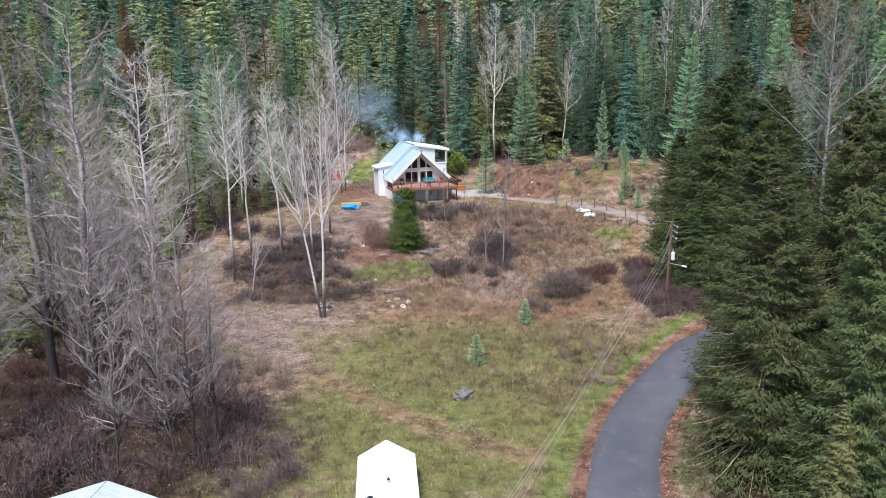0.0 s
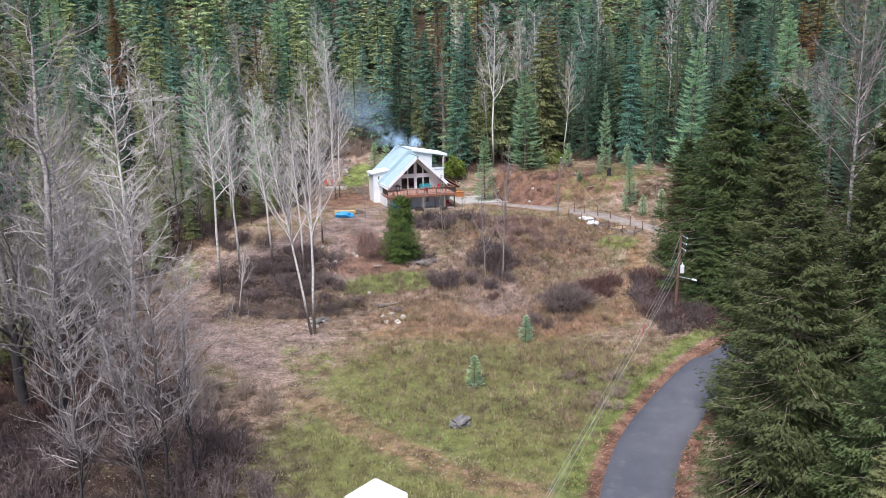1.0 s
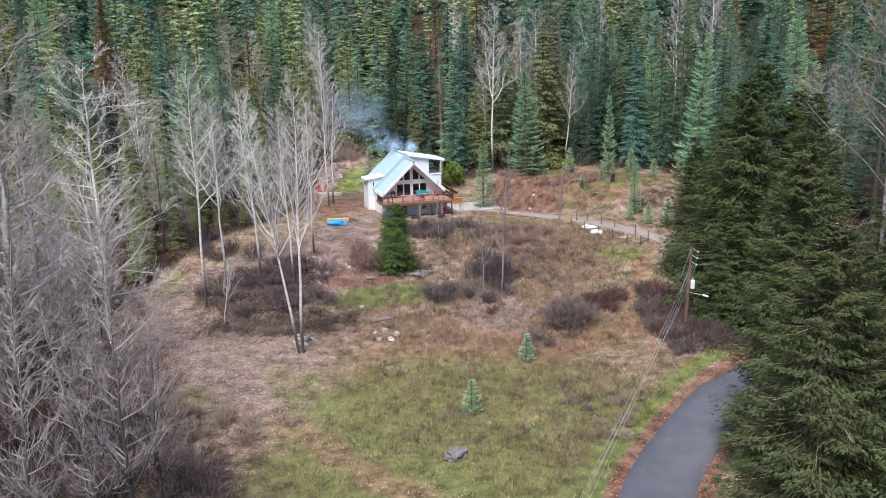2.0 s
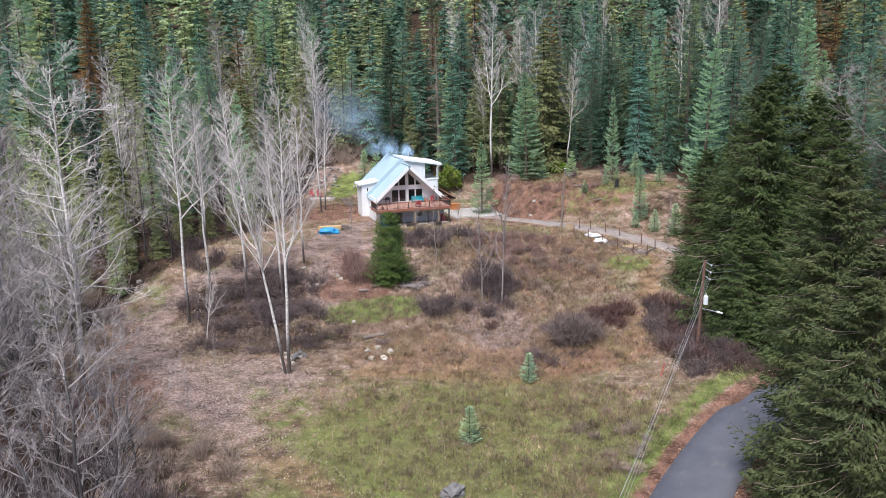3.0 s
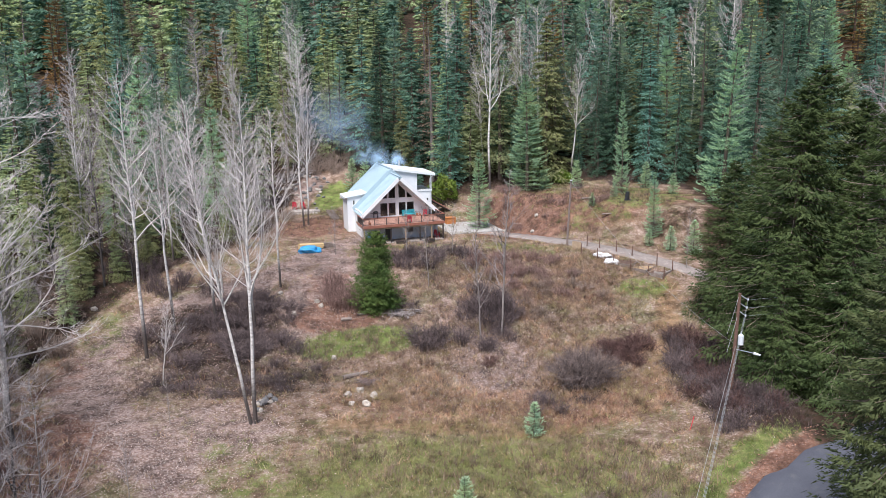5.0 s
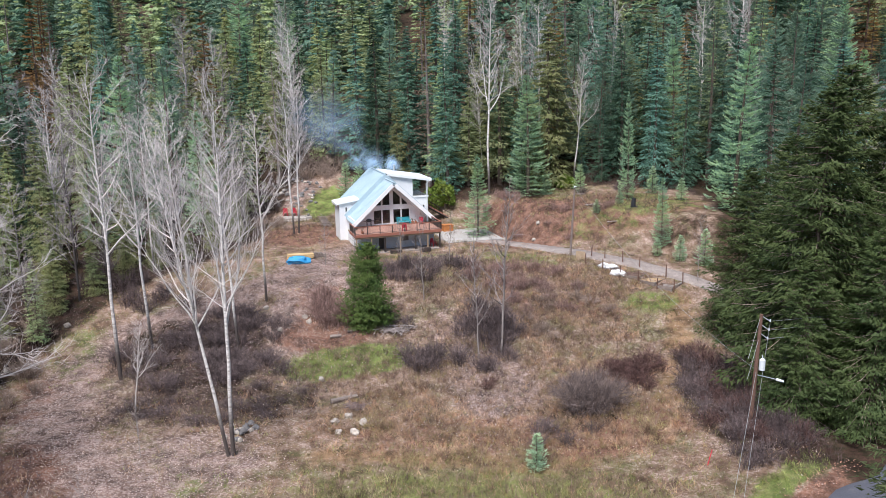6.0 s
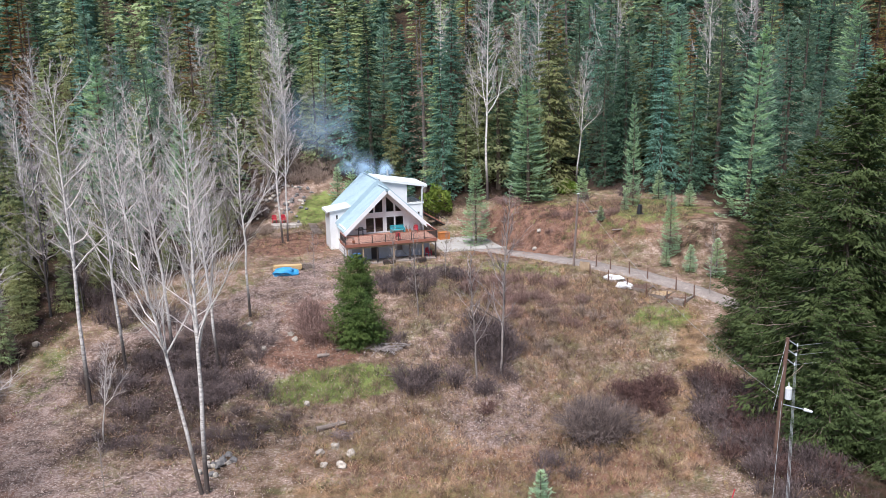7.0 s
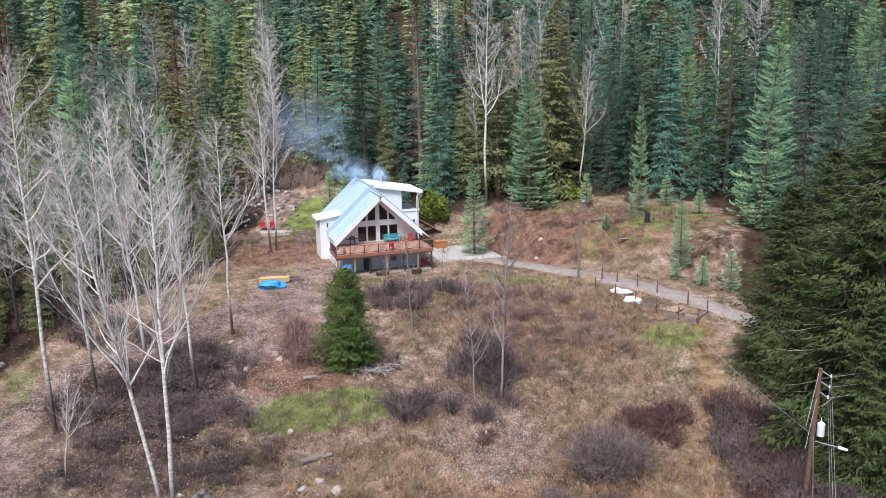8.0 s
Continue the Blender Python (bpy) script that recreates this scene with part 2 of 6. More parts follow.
LUSH = turf("bright_turf", (0.32, 0.34, 0.115), (0.20, 0.25, 0.07), (0.10, 0.105, 0.042), (0.36, 0.36, 0.11))
BRUSH = turf("brush_stems", (0.13, 0.088, 0.083), (0.055, 0.037, 0.035), (0.08, 0.05, 0.043), (0.18, 0.13, 0.117))
WEEDS = turf("weed_stems", (0.28, 0.19, 0.14), (0.13, 0.088, 0.066), (0.22, 0.125, 0.09), (0.36, 0.27, 0.20))
PALELEAVES = surface("pale_leaves", (0.50, 0.42, 0.375), (0.31, 0.235, 0.20), 0.8, 0.9, 0, island=0.35)
LEAVES = surface("fallen_leaves", (0.54, 0.425, 0.365), (0.33, 0.23, 0.185), 0.8, 0.9, 0, island=0.4)
REDLEAVES = surface("russet_leaves", (0.44, 0.24, 0.16), (0.24, 0.115, 0.078), 0.8, 0.9, 0, island=0.4)


# ---- the lie of the land ----
def ease(a, b, v):
    s = np.clip((v - a) / (b - a), 0, 1)
    return s * s * (3 - 2 * s)


def ground(x, y):
    """Height of the land at a place."""
    x, y = np.asarray(x, float), np.asarray(y, float)
    z = 1.6 + 0.6 * ease(75, 95, y) + 6.6 * ease(105, 139, y)
    z = z + 2.6 * ease(10, 30, x) * ease(66, 92, y) * (1 - 0.6 * ease(110, 138, y))
    bank = 141.0 - 0.6 * np.clip(x - 18, 0, 22) + 14.0 * (1 - ease(6, 18, x))
    z = z + 4.2 * ease(2, 11, y - bank) * ease(-4, 5, x)
    z = z + 0.27 * np.clip(y - 160, 0, 420) * ease(158, 180, y)
    z = z + 0.10 * np.clip(-x - 46, 0, 150) + 0.12 * np.clip(x - 42, 0, 150)
    z = z + 0.05 * np.sin(0.8 * x + 0.5 * y) * np.sin(0.6 * y - 0.3 * x + 1.0) * ease(45, 60, y)
    return z - 0.014 * np.clip(x, -60, 60)


def gz(x, y):
    return float(ground(x, y))


def along(line, step):
    """Points every step metres along a smoothed line, with their directions."""
    p = np.array(line, float)
    for _ in range(3):
        q = np.empty((2 * len(p) - 2, 2))
        q[0::2], q[1::2] = 0.75 * p[:-1] + 0.25 * p[1:], 0.25 * p[:-1] + 0.75 * p[1:]
        p = np.vstack([p[:1], q, p[-1:]])
    run = np.r_[0, np.cumsum(np.hypot(*np.diff(p, axis=0).T))]
    s = np.arange(0, run[-1], step)
    pts = np.stack([np.interp(s, run, p[:, 0]), np.interp(s, run, p[:, 1])], 1)
    d = np.gradient(pts, axis=0)
    return pts, d / np.linalg.norm(d, axis=1)[:, None]


ROAD = [(-4, -60), (2, 0), (9.5, 40), (12.9, 57), (14.6, 64), (17.5, 71.5), (21, 77), (25.5, 82.5), (31, 87), (42, 92), (60, 97), (90, 100), (140, 104)]
DRIVE = [(2, 150.5), (8, 149.5), (12.7, 146.3), (16.5, 142.6), (19.5, 139.5), (23, 135.6), (27, 132), (31, 128.2), (37, 122), (42, 113), (44, 100), (42.5, 94)]
TRACK = [(-2, 148), (-10, 144), (-14.7, 136), (-17.9, 130.4), (-22.4, 126), (-28, 122.5), (-33, 118.5), (-35, 109.7), (-30.7, 100.2), (-23.9, 91.9), (-15.8, 83.7), (-10.8, 78), (-3.3, 70), (2.9, 65), (8.5, 62)]


FOOTWAY = [(28, 124), (27.2, 120), (25.6, 112.8), (22.6, 105.2), (17.7, 98.6), (11.4, 95.4), (2, 96.5), (-8, 97)]


def distance(x, y, line):
    pts, _ = along(line, 1.0)
    out = np.full(np.shape(x), 1e9)
    for px, py in pts:
        out = np.minimum(out, (x - px) ** 2 + (y - py) ** 2)
    return np.sqrt(out)


def blob(x, y, cx, cy, rx, ry, turn=0.0):
    c, s = math.cos(radians(turn)), math.sin(radians(turn))
    u, v = ((x - cx) * c + (y - cy) * s) / rx, (-(x - cx) * s + (y - cy) * c) / ry
    return 1 - ease(0.55, 1.25, np.hypot(u, v))


def clearing(x, y):
    """1 in the open land round the house, 0 in the woods."""
    left = np.interp(y, [40, 60, 80, 95, 110, 120, 128, 138, 150, 165, 176, 190], [-47, -47, -45, -42.5, -40.5, -38, -34.5, -27, -24, -25, -24, -10])
    right = np.interp(y, [40, 56, 66, 76, 84, 92, 100, 112, 120, 130, 140, 150, 162, 170], [18, 19, 22, 25.5, 31, 30, 29.5, 30.5, 32, 35, 38.5, 40, 40, 30])
    top = np.interp(x, [-30, -22, -16, -10, -4, 4, 12, 20, 30, 42], [168, 181, 181, 173, 165, 163, 163, 165, 165, 160])
    return ease(-1.5, 1.5, x - left) * ease(-1.5, 1.5, right - x) * ease(-1.5, 1.5, top - y)


class Build:
    """Collects loose faces and tubes into one mesh."""

    def __init__(self):
        self.v, self.f, self.n = [], [], 0

    def quads(self, p):
        p = np.asarray(p, float).reshape(-1, 3)
        self.v.append(p)
        self.f += (np.arange(len(p)).reshape(-1, 4) + self.n).tolist()
        self.n += len(p)

    def tris(self, p):
        p = np.asarray(p, float).reshape(-1, 3)
        self.v.append(p)
        self.f += (np.arange(len(p)).reshape(-1, 3) + self.n).tolist()
        self.n += len(p)

    def tube(self, pts, radii, sides=5, close=False):
        pts = np.asarray(pts, float)
        d = np.gradient(pts, axis=0)
        d /= np.linalg.norm(d, axis=1)[:, None] + 1e-9
        a = np.cross(d, (0.31, 0.77, 0.56))
        a /= np.linalg.norm(a, axis=1)[:, None] + 1e-9
        b = np.cross(d, a)
        w = np.arange(sides) * 2 * np.pi / sides
        ring = pts[:, None] + np.asarray(radii, float)[:, None, None] * (np.cos(w)[None, :, None] * a[:, None] + np.sin(w)[None, :, None] * b[:, None])
        self.v.append(ring.reshape(-1, 3))
        for k in range(len(pts) - 1):
            o = self.n + k * sides
            self.f += [(o + i, o + (i + 1) % sides, o + sides + (i + 1) % sides, o + sides + i) for i in range(sides)]
        if close:
            self.f += [tuple(range(self.n + sides - 1, self.n - 1, -1)), tuple(range(self.n + (len(pts) - 1) * sides, self.n + len(pts) * sides))]
        self.n += len(pts) * sides

    def mesh(self, name, material, smooth=False):
        me = bpy.data.meshes.new(name)
        me.from_pydata(np.concatenate(self.v).tolist(), [], self.f)
        me.materials.append(material)
        if smooth:
            me.polygons.foreach_set("use_smooth", [True] * len(me.polygons))
        return me


def hang(name, me, parent, label=""):
    ob = new(name, me)
    ob.parent = parent
    return tagged(ob, label)


def part(name, bm, material, parent, label="", at=None):
    """Links a bmesh as one mesh under a thing or a part."""
    bmesh.ops.recalc_face_normals(bm, faces=bm.faces)
    me = bpy.data.meshes.new(name)
    bm.to_mesh(me)
    bm.free()
    me.materials.append(material)
    ob = hang(name, me, parent, label)
    if at is not None:
        ob.matrix_basis = at
    return ob


def thing(name, at, label, category, group="", kind=""):
    ob = new(name)
    ob.matrix_basis = at
    return tagged(ob, label, category, group, kind)


def slab(bm, x0, x1, y0, y1, z0, z1, bevel=0.0):
    v = bmesh.ops.create_cube(bm, size=1)["verts"]
    bmesh.ops.transform(bm, matrix=Matrix.Translation(((x0 + x1) / 2, (y0 + y1) / 2, (z0 + z1) / 2)) @ Matrix.Diagonal((x1 - x0, y1 - y0, z1 - z0, 1)), verts=v)
    if bevel:
        bmesh.ops.bevel(bm, geom=list({e for w in v for e in w.link_edges}), offset=bevel, segments=2, affect="EDGES")
    return bm


def block(x0, x1, y0, y1, z0, z1, bevel=0.0):
    return slab(bmesh.new(), x0, x1, y0, y1, z0, z1, bevel)


def rod(bm, a, b, r0, r1=None, sides=8):
    a, b = Vector(a), Vector(b)
    m = Matrix.Translation((a + b) / 2) @ (b - a).to_track_quat("Z", "Y").to_matrix().to_4x4()
    bmesh.ops.create_cone(bm, cap_ends=True, segments=sides, radius1=r0, radius2=r0 if r1 is None else r1, depth=(b - a).length, matrix=m)
    return bm


def on_ground(x, y, rz=0.0, sink=0.0, s=1.0):
    return pose(x, y, gz(x, y) - sink, 0, 0, rz) @ Matrix.Scale(s, 4)


# ---- ground, road, drive ----
gx = np.concatenate([np.linspace(-3000, -150, 16), np.arange(-140, -56, 4.0), np.arange(-54, 56, 0.95), np.arange(58, 140, 4.0), np.linspace(150, 3000, 16)])
gy = np.concatenate([np.linspace(-3000, -60, 16), np.arange(-50, 44, 6.0), np.arange(46, 182, 0.95), np.arange(184, 340, 5.0), np.linspace(360, 3500, 18)])
X, Y = np.meshgrid(gx, gy)
road_far, drive_far, track_far = distance(X, Y, ROAD), distance(X, Y, DRIVE), distance(X, Y, TRACK)
Z = ground(X, Y) - 0.12 * (1 - ease(2.6, 3.4, road_far)) - 0.08 * (1 - ease(1.4, 2.0, drive_far))
n, m = len(gx), len(gy)
me = bpy.data.meshes.new("ground")
me.from_pydata(np.stack([X, Y, Z], -1).reshape(-1, 3).tolist(), [], [(j * n + i, j * n + i + 1, j * n + n + i + 1, j * n + n + i) for j in range(m - 1) for i in range(n - 1)])
me.polygons.foreach_set("use_smooth", [True] * len(me.polygons))
me.materials.append(GROUND)
open_land = clearing(X, Y)
meadow = blob(X, Y, 4, 79, 19, 19) + 0.6 * blob(X, Y, -8, 62, 20, 12)
verge = (1 - ease(5.0, 7.2, road_far)) * ease(3.3, 4.2, road_far) * ease(40, 55, Y)
vivid = 0.9 * verge * (X < np.interp(Y, [50, 80, 90], [14, 22, 30])) + 1.3 * blob(X, Y, -7.6, 114.6, 7.2, 3.0, 12) + 0.7 * blob(X, Y, 25, 123, 3.5, 3.0) + 0.5 * blob(X, Y, 21, 158, 5, 3) + 0.45 * blob(X, Y, 32, 156, 4, 3) + 0.45 * blob(X, Y, 4, 132, 5, 2) + 1.0 * blob(X, Y, -17.3, 170.5, 3.4, 6.0, -12) + 0.55 * blob(X, Y, 33, 150, 8, 7) + 0.4 * blob(X, Y, 25, 146, 9, 5) + 0.6 * blob(X, Y, 12, 139, 6, 2, -25) + 0.4 * blob(X, Y, -37, 119, 4, 9, 20) + 0.45 * blob(X, Y, -13, 88, 3.0, 9, 35) + 0.5 * blob(X, Y, -2, 73.5, 9, 2.5, -38) + 0.5 * blob(X, Y, 12, 136.4, 7, 1.6, -20) + 0.5 * blob(X, Y, -1, 139.2, 7, 1.4, 10)
litter = 0.4 * blob(X, Y, -28, 68, 15, 16) + 0.8 * (1 - ease(1.0, 3.4, track_far)) * (0.25 + 0.75 * ease(76, 90, Y)) + 0.75 * blob(X, Y, -19, 95, 8, 7) + blob(X, Y, 7, 110, 5, 8) + blob(X, Y, -10.5, 128, 3.2, 9, 10) + 0.9 * blob(X, Y, -24, 175, 5, 6) + 1.0 * blob(X, Y, -13.5, 123, 3.6, 8, 8) + 0.5 * blob(X, Y, -33, 101, 8, 14) + 0.5 * blob(X, Y, -22, 117, 9, 9) + 0.6 * blob(X, Y, 4, 121, 6, 5)
walked = 0.8 * (1 - ease(0.3, 2.8, distance(X, Y, FOOTWAY))) + 0.7 * (1 - ease(0.9, 3.0, track_far)) * (1 - ease(78, 90, Y))
red = 1.3 * blob(X, Y, -10.4, 119.4, 5.5, 3.2, 10) + 0.5 * blob(X, Y, -12, 126, 4, 6) + 0.6 * blob(X, Y, -33, 94, 5, 7) + 0.5 * blob(X, Y, -37, 107, 4, 7) + 1.2 * blob(X, Y, 13, 152, 10, 9) + 1.1 * blob(X, Y, 28, 150, 13, 9) + blob(X, Y, -18, 153, 7, 9) + 0.8 * blob(X, Y, 15, 101, 10, 6) + 0.6 * blob(X, Y, 3, 101, 14, 4) + 1.0 * (1 - ease(3.3, 4.2, road_far)) + 0.6 * blob(X, Y, -30, 90, 6, 8) + 0.5 * blob(X, Y, 16, 125, 9, 6)
# The blobs at (27, 103) and (26.5, 98) paint the cedars' shade as dark ground.
forest_and_shade = (1 - open_land) + 0.9 * blob(X, Y, 27, 103, 4.5, 13, 10) + blob(X, Y, -44, 86, 8, 18) + 0.8 * blob(X, Y, -30, 66, 18, 20) + 0.7 * blob(X, Y, -24, 117, 10, 7) + 0.55 * blob(X, Y, -19, 107, 11, 6) + 0.9 * blob(X, Y, 20.4, 110.2, 2.6, 3.4, 20) + 0.9 * blob(X, Y, 15.2, 104.3, 4.4, 3.2)
forest_and_shade = forest_and_shade * (1 - 0.9 * walked) + 0.55 * blob(X, Y, 35.5, 136, 5, 8, 20) + 0.7 * blob(X, Y, 26.5, 98, 3.5, 8)
for name, chans in (("zone", (meadow, litter, forest_and_shade)), ("zone_b", (red, vivid, walked))):
    layer = me.color_attributes.new(name, "FLOAT_COLOR", "POINT")
    data = np.ones((X.size, 4))
    for k, w in enumerate(chans):
        data[:, k] = np.clip(w, 0, 1).ravel()
    layer.data.foreach_set("color", data.ravel())
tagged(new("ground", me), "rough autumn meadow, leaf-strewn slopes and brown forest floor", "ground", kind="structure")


def ribbon(name, line, offsets, lift, material, label, category, step=1.5, widen=None):
    pts, d = along(line, step)
    side = np.stack([d[:, 1], -d[:, 0]], 1)
    w = np.ones(len(pts)) if widen is None else widen(pts)
    rows = []
    for o, up in zip(offsets, lift):
        q = pts + side * (o * w)[:, None]
        rows.append(np.stack([q[:, 0], q[:, 1], ground(pts[:, 0], pts[:, 1]) * 0.7 + ground(q[:, 0], q[:, 1]) * 0.3 + up], 1))
    v, k = np.concatenate(rows), len(pts)
    me = bpy.data.meshes.new(name)
    me.from_pydata(v.tolist(), [], [(a * k + i, a * k + i + 1, a * k + k + i + 1, a * k + k + i) for a in range(len(offsets) - 1) for i in range(k - 1)])
    me.polygons.foreach_set("use_smooth", [True] * len(me.polygons))
    me.materials.append(material)
    return tagged(new(name, me), label, category, kind="structure")


ribbon("road", ROAD, (-2.75, -2.6, -1.4, 0, 1.4, 2.6, 2.75), (-0.4, 0.0, 0.05, 0.07, 0.05, 0.0, -0.4), ASPHALT, "narrow curving road of worn grey asphalt", "road")
ribbon("driveway", DRIVE, (-1.55, -1.4, 0, 1.4, 1.55), (-0.3, 0.0, 0.03, 0.0, -0.3), GRAVEL, "pale gravel driveway that climbs to the house", "driveway")

# ---- the house ----
WHITE = surface("white_siding", (0.80, 0.79, 0.77), (0.70, 0.69, 0.68), 0.7, 0.6, 0.1)
TRIM = surface("white_trim", (0.84, 0.84, 0.82), (0.74, 0.74, 0.72), 1.5, 0.5, 0.05)
ROOFING = surface("pale_blue_metal_roof", (0.43, 0.53, 0.565), (0.36, 0.46, 0.50), 0.5, 0.38, 0.05)
WHITEROOF = surface("white_metal_roof", (0.83, 0.84, 0.83), (0.72, 0.73, 0.73), 0.4, 0.45, 0.05)
BASEMENT = surface("grey_blue_foundation", (0.62, 0.64, 0.67), (0.50, 0.52, 0.55), 0.9, 0.85, 0.2)
REDWOOD = surface("red_stained_timber", (0.36, 0.14, 0.088), (0.24, 0.09, 0.06), 1.2, 0.7, 0.3)
DECKWOOD = surface("weathered_deck_boards", (0.47, 0.26, 0.19), (0.34, 0.18, 0.13), 1.0, 0.75, 0.3, island=0.2)
DARKRAIL = surface("dark_brown_paint", (0.055, 0.04, 0.035), (0.035, 0.028, 0.025), 2, 0.5, 0.1)
TIMBER = surface("raw_timber", (0.42, 0.31, 0.20), (0.28, 0.19, 0.12), 2, 0.85, 0.4, single=0.15)
OLDWOOD = surface("weathered_grey_wood", (0.30, 0.24, 0.20), (0.17, 0.13, 0.11), 2, 0.9, 0.5, single=0.2)
STEEL = surface("galvanised_steel", (0.62, 0.64, 0.65), (0.5, 0.52, 0.53), 3, 0.4, 0.05, metal=0.7)
# Room dimness put into the colour, lightened to suggest reflections in the panes.
DARK = surface("dim_interior", (0.26, 0.215, 0.19), (0.11, 0.09, 0.08), 0.8, 0.9, 0.1)
TURQUOISE = surface("turquoise_paint", (0.05, 0.36, 0.40), (0.035, 0.28, 0.32), 3, 0.5, 0.1)
REDPAINT = surface("red_paint", (0.50, 0.03, 0.05), (0.36, 0.02, 0.04), 3, 0.5, 0.1)
BLACK = surface("black_enamel", (0.03, 0.03, 0.032), (0.018, 0.018, 0.02), 3, 0.4, 0.05)
TERRACOTTA = surface("terracotta", (0.42, 0.18, 0.10), (0.3, 0.12, 0.07), 3, 0.8, 0.1)
TARP = surface("blue_tarpaulin", (0.03, 0.30, 0.58), (0.02, 0.22, 0.46), 1.5, 0.45, 0.5, 0.03)
DULLTARP = surface("faded_blue_tarpaulin", (0.05, 0.16, 0.32), (0.03, 0.10, 0.22), 1.5, 0.6, 0.5, 0.03)
LUMBER = surface("fresh_lumber", (0.62, 0.44, 0.22), (0.50, 0.33, 0.15), 1.2, 0.75, 0.2, single=0.1)
STONE = surface("pale_fieldstone", (0.56, 0.49, 0.41), (0.28, 0.24, 0.20), 2.5, 0.9, 0.6, 0.03, single=0.2, object_space=True)
BOULDER = surface("grey_boulder", (0.22, 0.205, 0.195), (0.11, 0.10, 0.095), 1.8, 0.9, 0.7, 0.04, object_space=True)
ORANGE = surface("orange_stained_wood", (0.52, 0.19, 0.05), (0.38, 0.13, 0.04), 1.5, 0.7, 0.3)
BAG = surface("white_sacking", (0.78, 0.77, 0.75), (0.62, 0.61, 0.60), 2, 0.7, 0.5, 0.03)
SOIL = surface("garden_soil", (0.15, 0.085, 0.06), (0.08, 0.045, 0.035), 2, 0.95, 0.7, 0.04)
STRAWBED = surface("straw_mulch", (0.48, 0.33, 0.18), (0.34, 0.22, 0.12), 3, 0.95, 0.7, 0.03)
POLEWOOD = surface("creosoted_pole", (0.20, 0.11, 0.075), (0.11, 0.06, 0.045), 1.5, 0.85, 0.4)
GREYPOLE = surface("grey_pole_wood", (0.26, 0.20, 0.17), (0.16, 0.12, 0.105), 1.5, 0.9, 0.4)
WIRE = surface("weathered_wire", (0.40, 0.41, 0.40), (0.30, 0.31, 0.30), 1, 0.5, 0.0)
PORCELAIN = surface("white_enamel", (0.78, 0.80, 0.80), (0.66, 0.68, 0.68), 2, 0.35, 0.0)
PAVING = surface("pale_paving", (0.44, 0.39, 0.34), (0.28, 0.24, 0.21), 1.5, 0.9, 0.4, single=0.15)
RED_RIBBON = surface("red_plastic", (0.62, 0.03, 0.05), (0.48, 0.02, 0.04), 3, 0.5, 0.0)

U0, PITCH = 6.52, math.tan(radians(43))
HOUSE = pose(-9.14, 139.92, 8.92, 0, 0, 18.2)
house = thing("house", HOUSE, "white two-storey chalet with a pale blue steep metal roof", "house")


def prism(outline, holes, y0, y1):
    """A wall in the xz plane with openings right through it, from y0 to y1."""
    bm = bmesh.new()
    edges = []
    for loop in (outline, *holes):
        vs = [bm.verts.new((x, y0, z)) for x, z in loop]
        edges += [bm.edges.new((vs[i], vs[(i + 1) % len(vs)])) for i in range(len(vs))]
    bmesh.ops.triangle_fill(bm, use_beauty=True, use_dissolve=False, edges=edges)
    ret = bmesh.ops.extrude_face_region(bm, geom=bm.faces[:])
    bmesh.ops.translate(bm, vec=(0, y1 - y0, 0), verts=[g for g in ret["geom"] if isinstance(g, bmesh.types.BMVert)])
    return bm


def sloping(x0, z0, x1, z1, y0, y1, thick=0.18, above=0.0):
    """A sloping slab from (x0, z0) to (x1, z1), y0 to y1."""
    bm = bmesh.new()
    w, hh = x1 - x0, z1 - z0
    ln = math.hypot(w, hh)
    nx, nz = -hh / ln, w / ln
    if nz < 0:
        nx, nz = -nx, -nz

    def bar(a, b, up0, up1):
        vs = [bm.verts.new((x + nx * u, y, z + nz * u)) for u in (up0, up1) for y in (a, b) for x, z in ((x0, z0), (x1, z1))]
        for q in ((0, 1, 3, 2), (4, 6, 7, 5), (0, 4, 5, 1), (2, 3, 7, 6), (0, 2, 6, 4), (1, 5, 7, 3)):
            bm.faces.new([vs[k] for k in q])

    bar(y0, y1, above, above + thick)
    return bm


def seamed_roof(name, x0, z0, x1, z1, y0, y1, material, parent, label="", thick=0.18, apart=0.45):
    """A metal roof plane with raised seams down the slope."""
    plane = part(name, sloping(x0, z0, x1, z1, y0, y1, thick), material, parent, label)
    first = part("seam", sloping(x0, z0, x1, z1, 0.0, 0.035, 0.04, thick + 0.001), material, plane)
    first.location.y = y0 + 0.12
    for k in range(1, int((y1 - y0 - 0.2) / apart) + 1):
        hang("seam", first.data, plane).location.y = y0 + 0.12 + k * apart
    return plane


def window(name, outline, y, parent, label="", rim=0.07, depth=0.14):
    """A frame round an opening in a wall that faces -y, with its pane."""
    c = np.mean(outline, axis=0)
    inner = []
    for x, z in outline:
        v = np.array((x, z)) - c
        inner.append(tuple(c + v * (1 - rim / max(0.2, np.linalg.norm(v)) * 1.35)))
    w = part(name, prism(outline, [inner], y - 0.03, y + depth), TRIM, parent, label)
    bm = prism(inner, [], y + 0.05, y + 0.07)
    p = part("pane", bm, GLASS, w)
    p.visible_shadow = False
    return w


# lower storey and floor
part("lower_wall", block(1.2, 11.45, 2.3, 18.1, -0.4, 2.3), BASEMENT, house, "grey-blue painted lower storey wall")
part("patio_slab", block(0.6, 11.6, -0.1, 2.29, -0.6, 0.02), GRAVEL, house, "gravelly patio below the deck")
part("floor_slab", block(1.0, 11.65, 5.86, 15.25, 2.45, 2.6), TIMBER, house)
part("lower_door", block(3.7, 4.65, 2.25, 2.295, -0.05, 2.05), DARKRAIL, house, "dark lower door under the deck")
